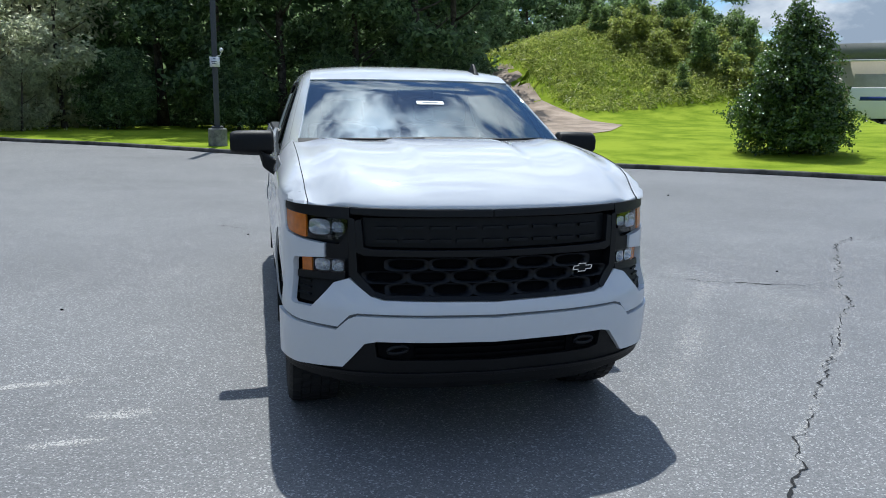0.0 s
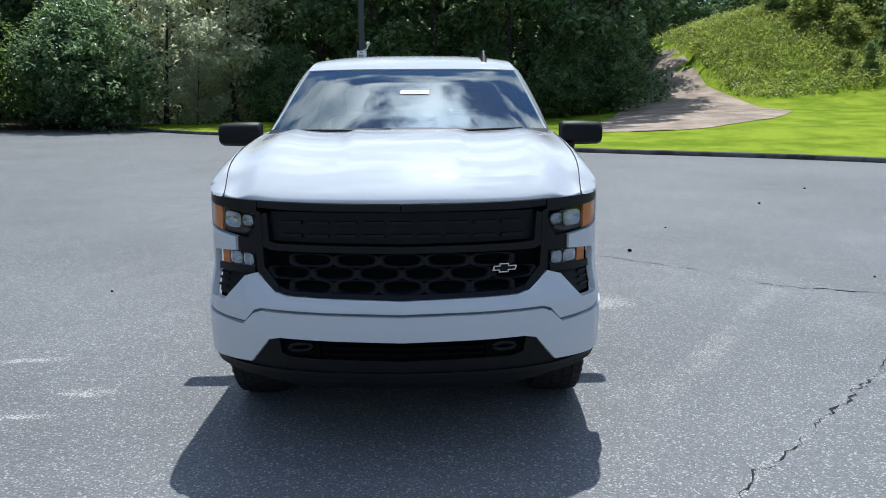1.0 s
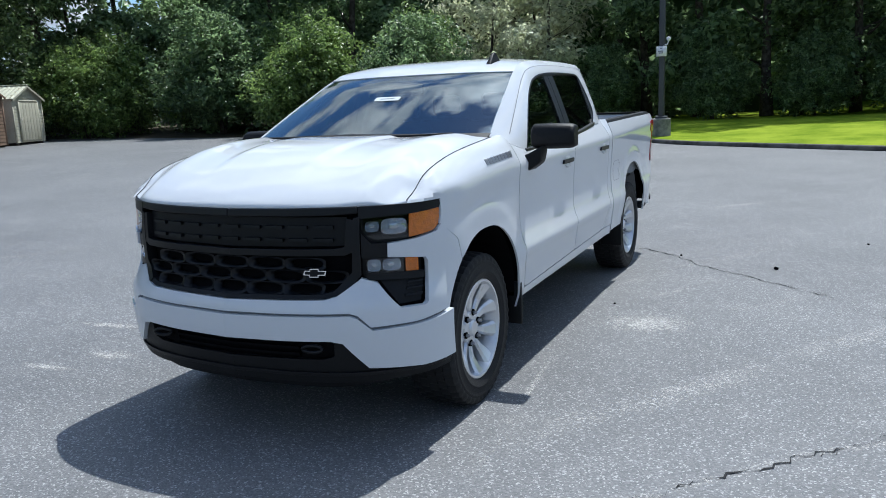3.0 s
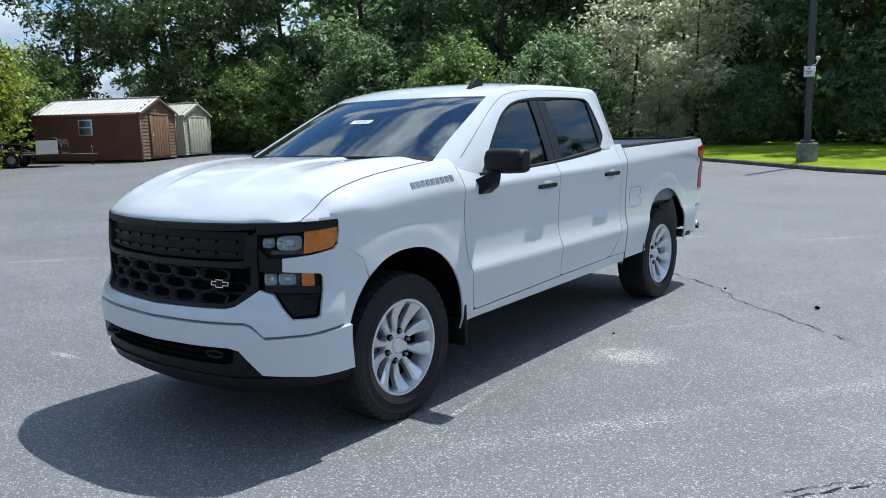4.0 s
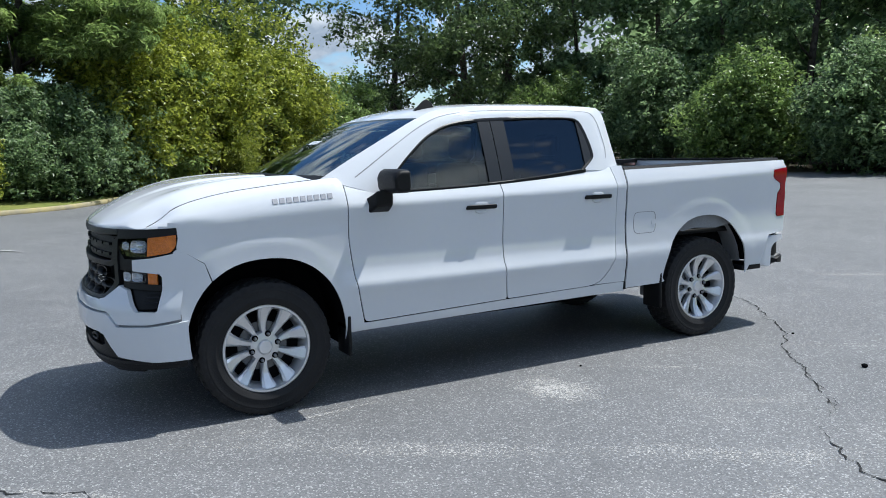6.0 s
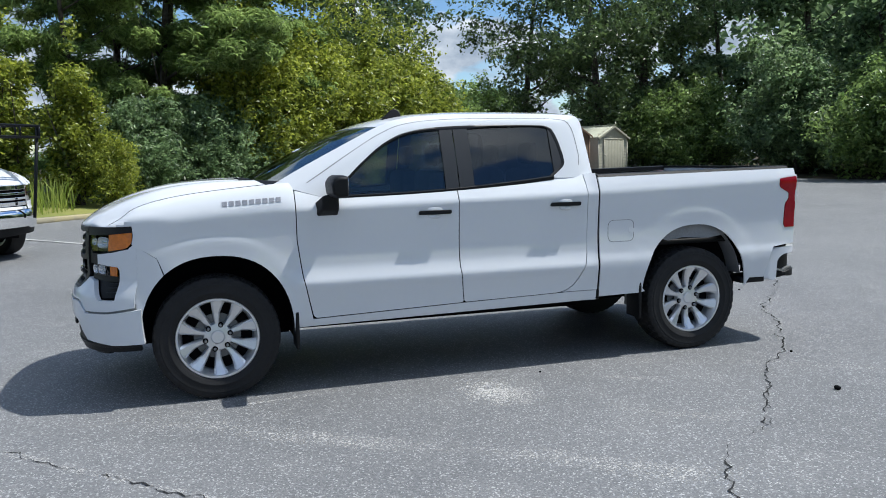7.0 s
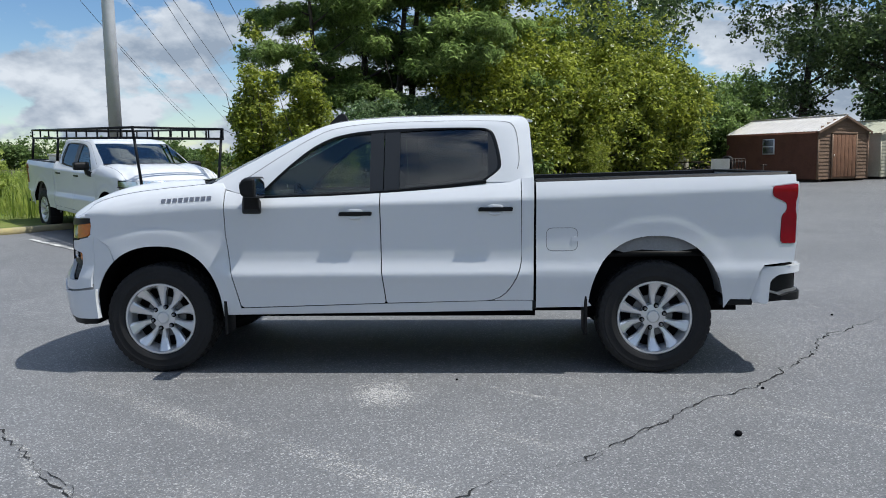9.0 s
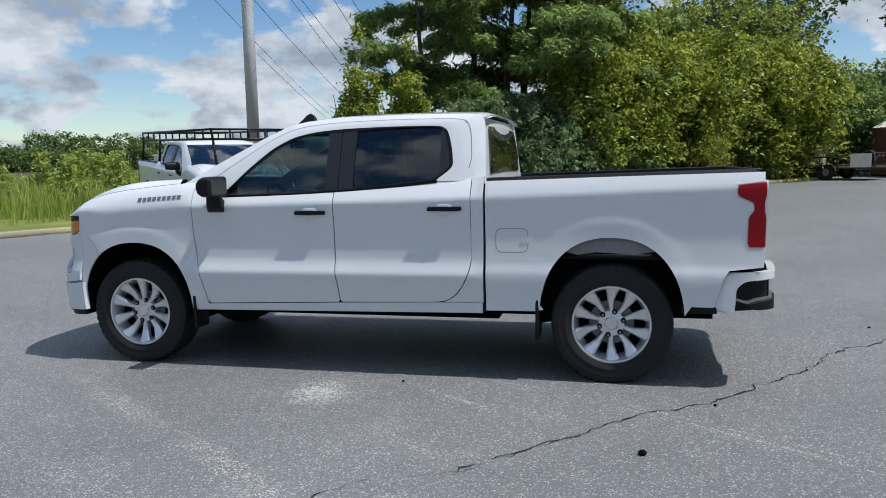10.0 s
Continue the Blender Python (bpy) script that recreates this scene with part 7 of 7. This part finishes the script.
shed("garden_shed", (-29.5, 17.3), (-0.48, 0.877), 3.35, 5.4, 2.32, 3.0, M_SIDING, M_TIN, M_DOORW, M_SIDINGT, "brown board shed with pale metal roof and wooden door", window=True)
shed("garden_shed", (-31.5, 21.0), (-0.46, 0.888), 2.9, 3.4, 2.2, 2.8, M_CREAM, M_TINC, M_CREAM, M_CREAM, "small cream shed with double door beside a brown one", double=True)

# ---- utility trailer by the sheds ----
tm = Matrix.Rotation(math.atan2(-0.80, -0.60) + math.pi, 4, "Z")
tm.translation = (-31.2, 12.9, lot_z(-31.2, 12.9))
trailer = thing("utility_trailer", tm, label="low dark steel utility trailer with mesh ramp gate", category="trailer")
part("trailer_deck", box_bm(-2.3, -0.85, 0.48, 1.5, 0.85, 0.56), M_RUST, trailer)
for sy in (-0.85, 0.85):
    for z in (0.62, 0.98):
        bar("side_bar", trailer, (-2.3, sy, z), (1.5, sy, z), 0.03, M_RUST)
    for k in range(6):
        bar("stake", trailer, (-2.3 + 0.76 * k, sy, 0.52), (-2.3 + 0.76 * k, sy, 0.98), 0.025, M_RUST)
    ty = sy + math.copysign(0.18, sy)
    w_ = part("trailer_wheel", lathe_bm([(-0.09, 0.17), (-0.1, 0.30), (-0.07, 0.335), (0.07, 0.335), (0.1, 0.30), (0.09, 0.17)], sides=28), M_TYRE, trailer, "trailer tyre")
    w_.matrix_basis = pose(-0.4, ty, 0.335, 0, 0, 90)
    part("trailer_rim", lathe_bm([(-0.03, 0.0), (-0.03, 0.18), (0.03, 0.18), (0.05, 0.06), (0.05, 0.0)], sides=20), M_STEEL, w_)
    rows = [[(-0.4 + 0.42 * math.cos(a), ty - 0.12, 0.335 + 0.42 * math.sin(a)), (-0.4 + 0.42 * math.cos(a), ty + 0.12, 0.335 + 0.42 * math.sin(a))] for a in np.linspace(0.15, math.pi - 0.15, 12)]
    part("mudguard", thick(grid_bm(rows), 0.008), M_RUST, trailer)
bar("drawbar", trailer, (1.5, -0.5, 0.5), (2.8, 0, 0.48), 0.04, M_RUST)
bar("drawbar", trailer, (1.5, 0.5, 0.5), (2.8, 0, 0.48), 0.04, M_RUST)
bar("jack_stand", trailer, (2.6, 0, 0.0), (2.6, 0, 0.85), 0.035, M_RUST)
bar("jack_handle", trailer, (2.45, 0, 0.80), (2.75, 0, 0.80), 0.025, M_RUST)
gate = part("ramp_gate", box_bm(1.46, -0.84, 0.56, 1.50, 0.84, 0.60), M_RUST, trailer, "upright mesh ramp gate")
for k in range(5):
    bar("gate_bar", gate, (1.48, -0.84 + 0.42 * k, 0.58), (1.48, -0.84 + 0.42 * k, 1.12), 0.022, M_RUST)
bar("gate_bar", gate, (1.48, -0.84, 1.12), (1.48, 0.84, 1.12), 0.022, M_RUST)
spare = part("spare_tyre", lathe_bm([(-0.09, 0.17), (-0.1, 0.30), (-0.07, 0.335), (0.07, 0.335), (0.1, 0.30), (0.09, 0.17)], sides=28), M_TYRE, trailer, "upright spare tyre")
spare.matrix_basis = pose(1.15, -0.55, 0.92, 0, 0, 80)
crate = thing("storage_crate", tm, label="tan wooden crate standing on the trailer", category="crate")
bevelled(part("crate_body", box_bm(-1.75, -0.7, 0.565, -0.95, 0.1, 1.35), M_CREAM, crate), 0.01)
part("crate_lid", box_bm(-1.78, -0.73, 1.35, -0.92, 0.13, 1.40), M_SIDINGT, crate)
panel = thing("sheet_panel", tm, label="pale flat panel leaning on the trailer's side", category="panel")
part("panel_face", plate_bm([(0.55, 0.54), (1.40, 0.54), (1.40, 1.12), (0.55, 1.12)], lambda x, z: (x, -0.92 - 0.05 * (1.1 - z), z), (0, 0.02, 0), 2, 2), M_TIN, panel)

# ---- far building and box trailer beyond the lawn ----
bdir = Vector((0.76, -0.65, 0)).normalized()
bmx = Matrix((bdir, Vector((0.65, 0.76, 0)).normalized(), Vector((0, 0, 1)))).transposed().to_4x4()
bmx.translation = (55.6, 65.6, 0.4)
store = thing("store_building", bmx, label="long low beige building with a grey parapet", category="building")
part("building_wall", box_bm(0, 0, 0, 60, 25, 6.6), M_BEIGE, store)
part("building_parapet", box_bm(-0.25, -0.25, 6.6, 60.2, 25.2, 8.2), M_GREYR, store)
part("building_cornice", box_bm(-0.32, -0.32, 6.45, 60.3, 25.3, 6.62), M_TRWHITE, store)
for k in range(8):
    part("wall_panel", box_bm(2.5 + 6.5 * k, -0.06, 0.8, 7.0 + 6.5 * k, -0.003, 5.2), M_CREAM, store)
bm2 = bmx.copy()
bm2.translation = (44.3, 49.0, 0.55)
boxt = thing("box_trailer", bm2, label="white box trailer with a blue stripe", category="trailer")
bevelled(part("trailer_box", box_bm(0, 0, 0.75, 9.5, 2.4, 3.15), M_TRWHITE, boxt), 0.05)
part("trailer_stripe", box_bm(0.8, -0.012, 2.15, 9.0, -0.003, 2.45), M_BLUE, boxt, "dark blue stripe")
part("trailer_chassis", box_bm(0.2, 0.3, 0.5, 9.3, 2.1, 0.75), M_VOID, boxt)
for x in (1.9, 2.8, 7.8):
    wt_ = part("trailer_wheel", lathe_bm([(-0.12, 0.2), (-0.13, 0.38), (-0.09, 0.42), (0.09, 0.42), (0.13, 0.38), (0.12, 0.2)], sides=24), M_TYRE, boxt)
    wt_.matrix_basis = pose(x, 0.25, 0.42, 0, 0, 90)
    part("trailer_rim", lathe_bm([(-0.03, 0.0), (-0.03, 0.21), (0.10, 0.21), (0.11, 0.06), (0.11, 0.0)], sides=18), M_STEEL, wt_)
# a parked camper roof beyond the bank
camper = thing("white_camper", pose(30.5, 62.5, 5.4, 0, 0, -30), label="white camper roof half hidden behind the bank", category="camper")
bevelled(part("camper_body", box_bm(-2.2, -1.1, 0, 2.2, 1.1, 2.7), M_TRWHITE, camper), 0.15, 3)
part("camper_window", box_bm(-1.4, -1.115, 1.7, 1.2, -1.105, 2.2), M_PRIV, camper)

# small stones lying on the asphalt
for x, y, s in ((2.27, 3.9, 0.022), (1.35, 4.35, 0.012), (4.2, 2.6, 0.010), (-2.6, 2.2, 0.012), (3.1, 5.4, 0.014), (-1.2, 5.9, 0.012), (5.2, 7.6, 0.02), (6.8, 9.5, 0.02), (1.15, 2.25, 0.010)):
    bm = bmesh.new()
    bmesh.ops.create_icosphere(bm, subdivisions=2, radius=s)
    for v in bm.verts:
        v.co *= 1 + 0.35 * noise.noise(v.co * 60 + Vector((x, y, 0)))
        v.co.z *= 0.7
    st = tagged(part("stone", bm, M_VOID), "small dark stone lying on the asphalt", "stone", group="stones on the asphalt")
    st.location = (x, y, lot_z(x, y) + s * 0.55)
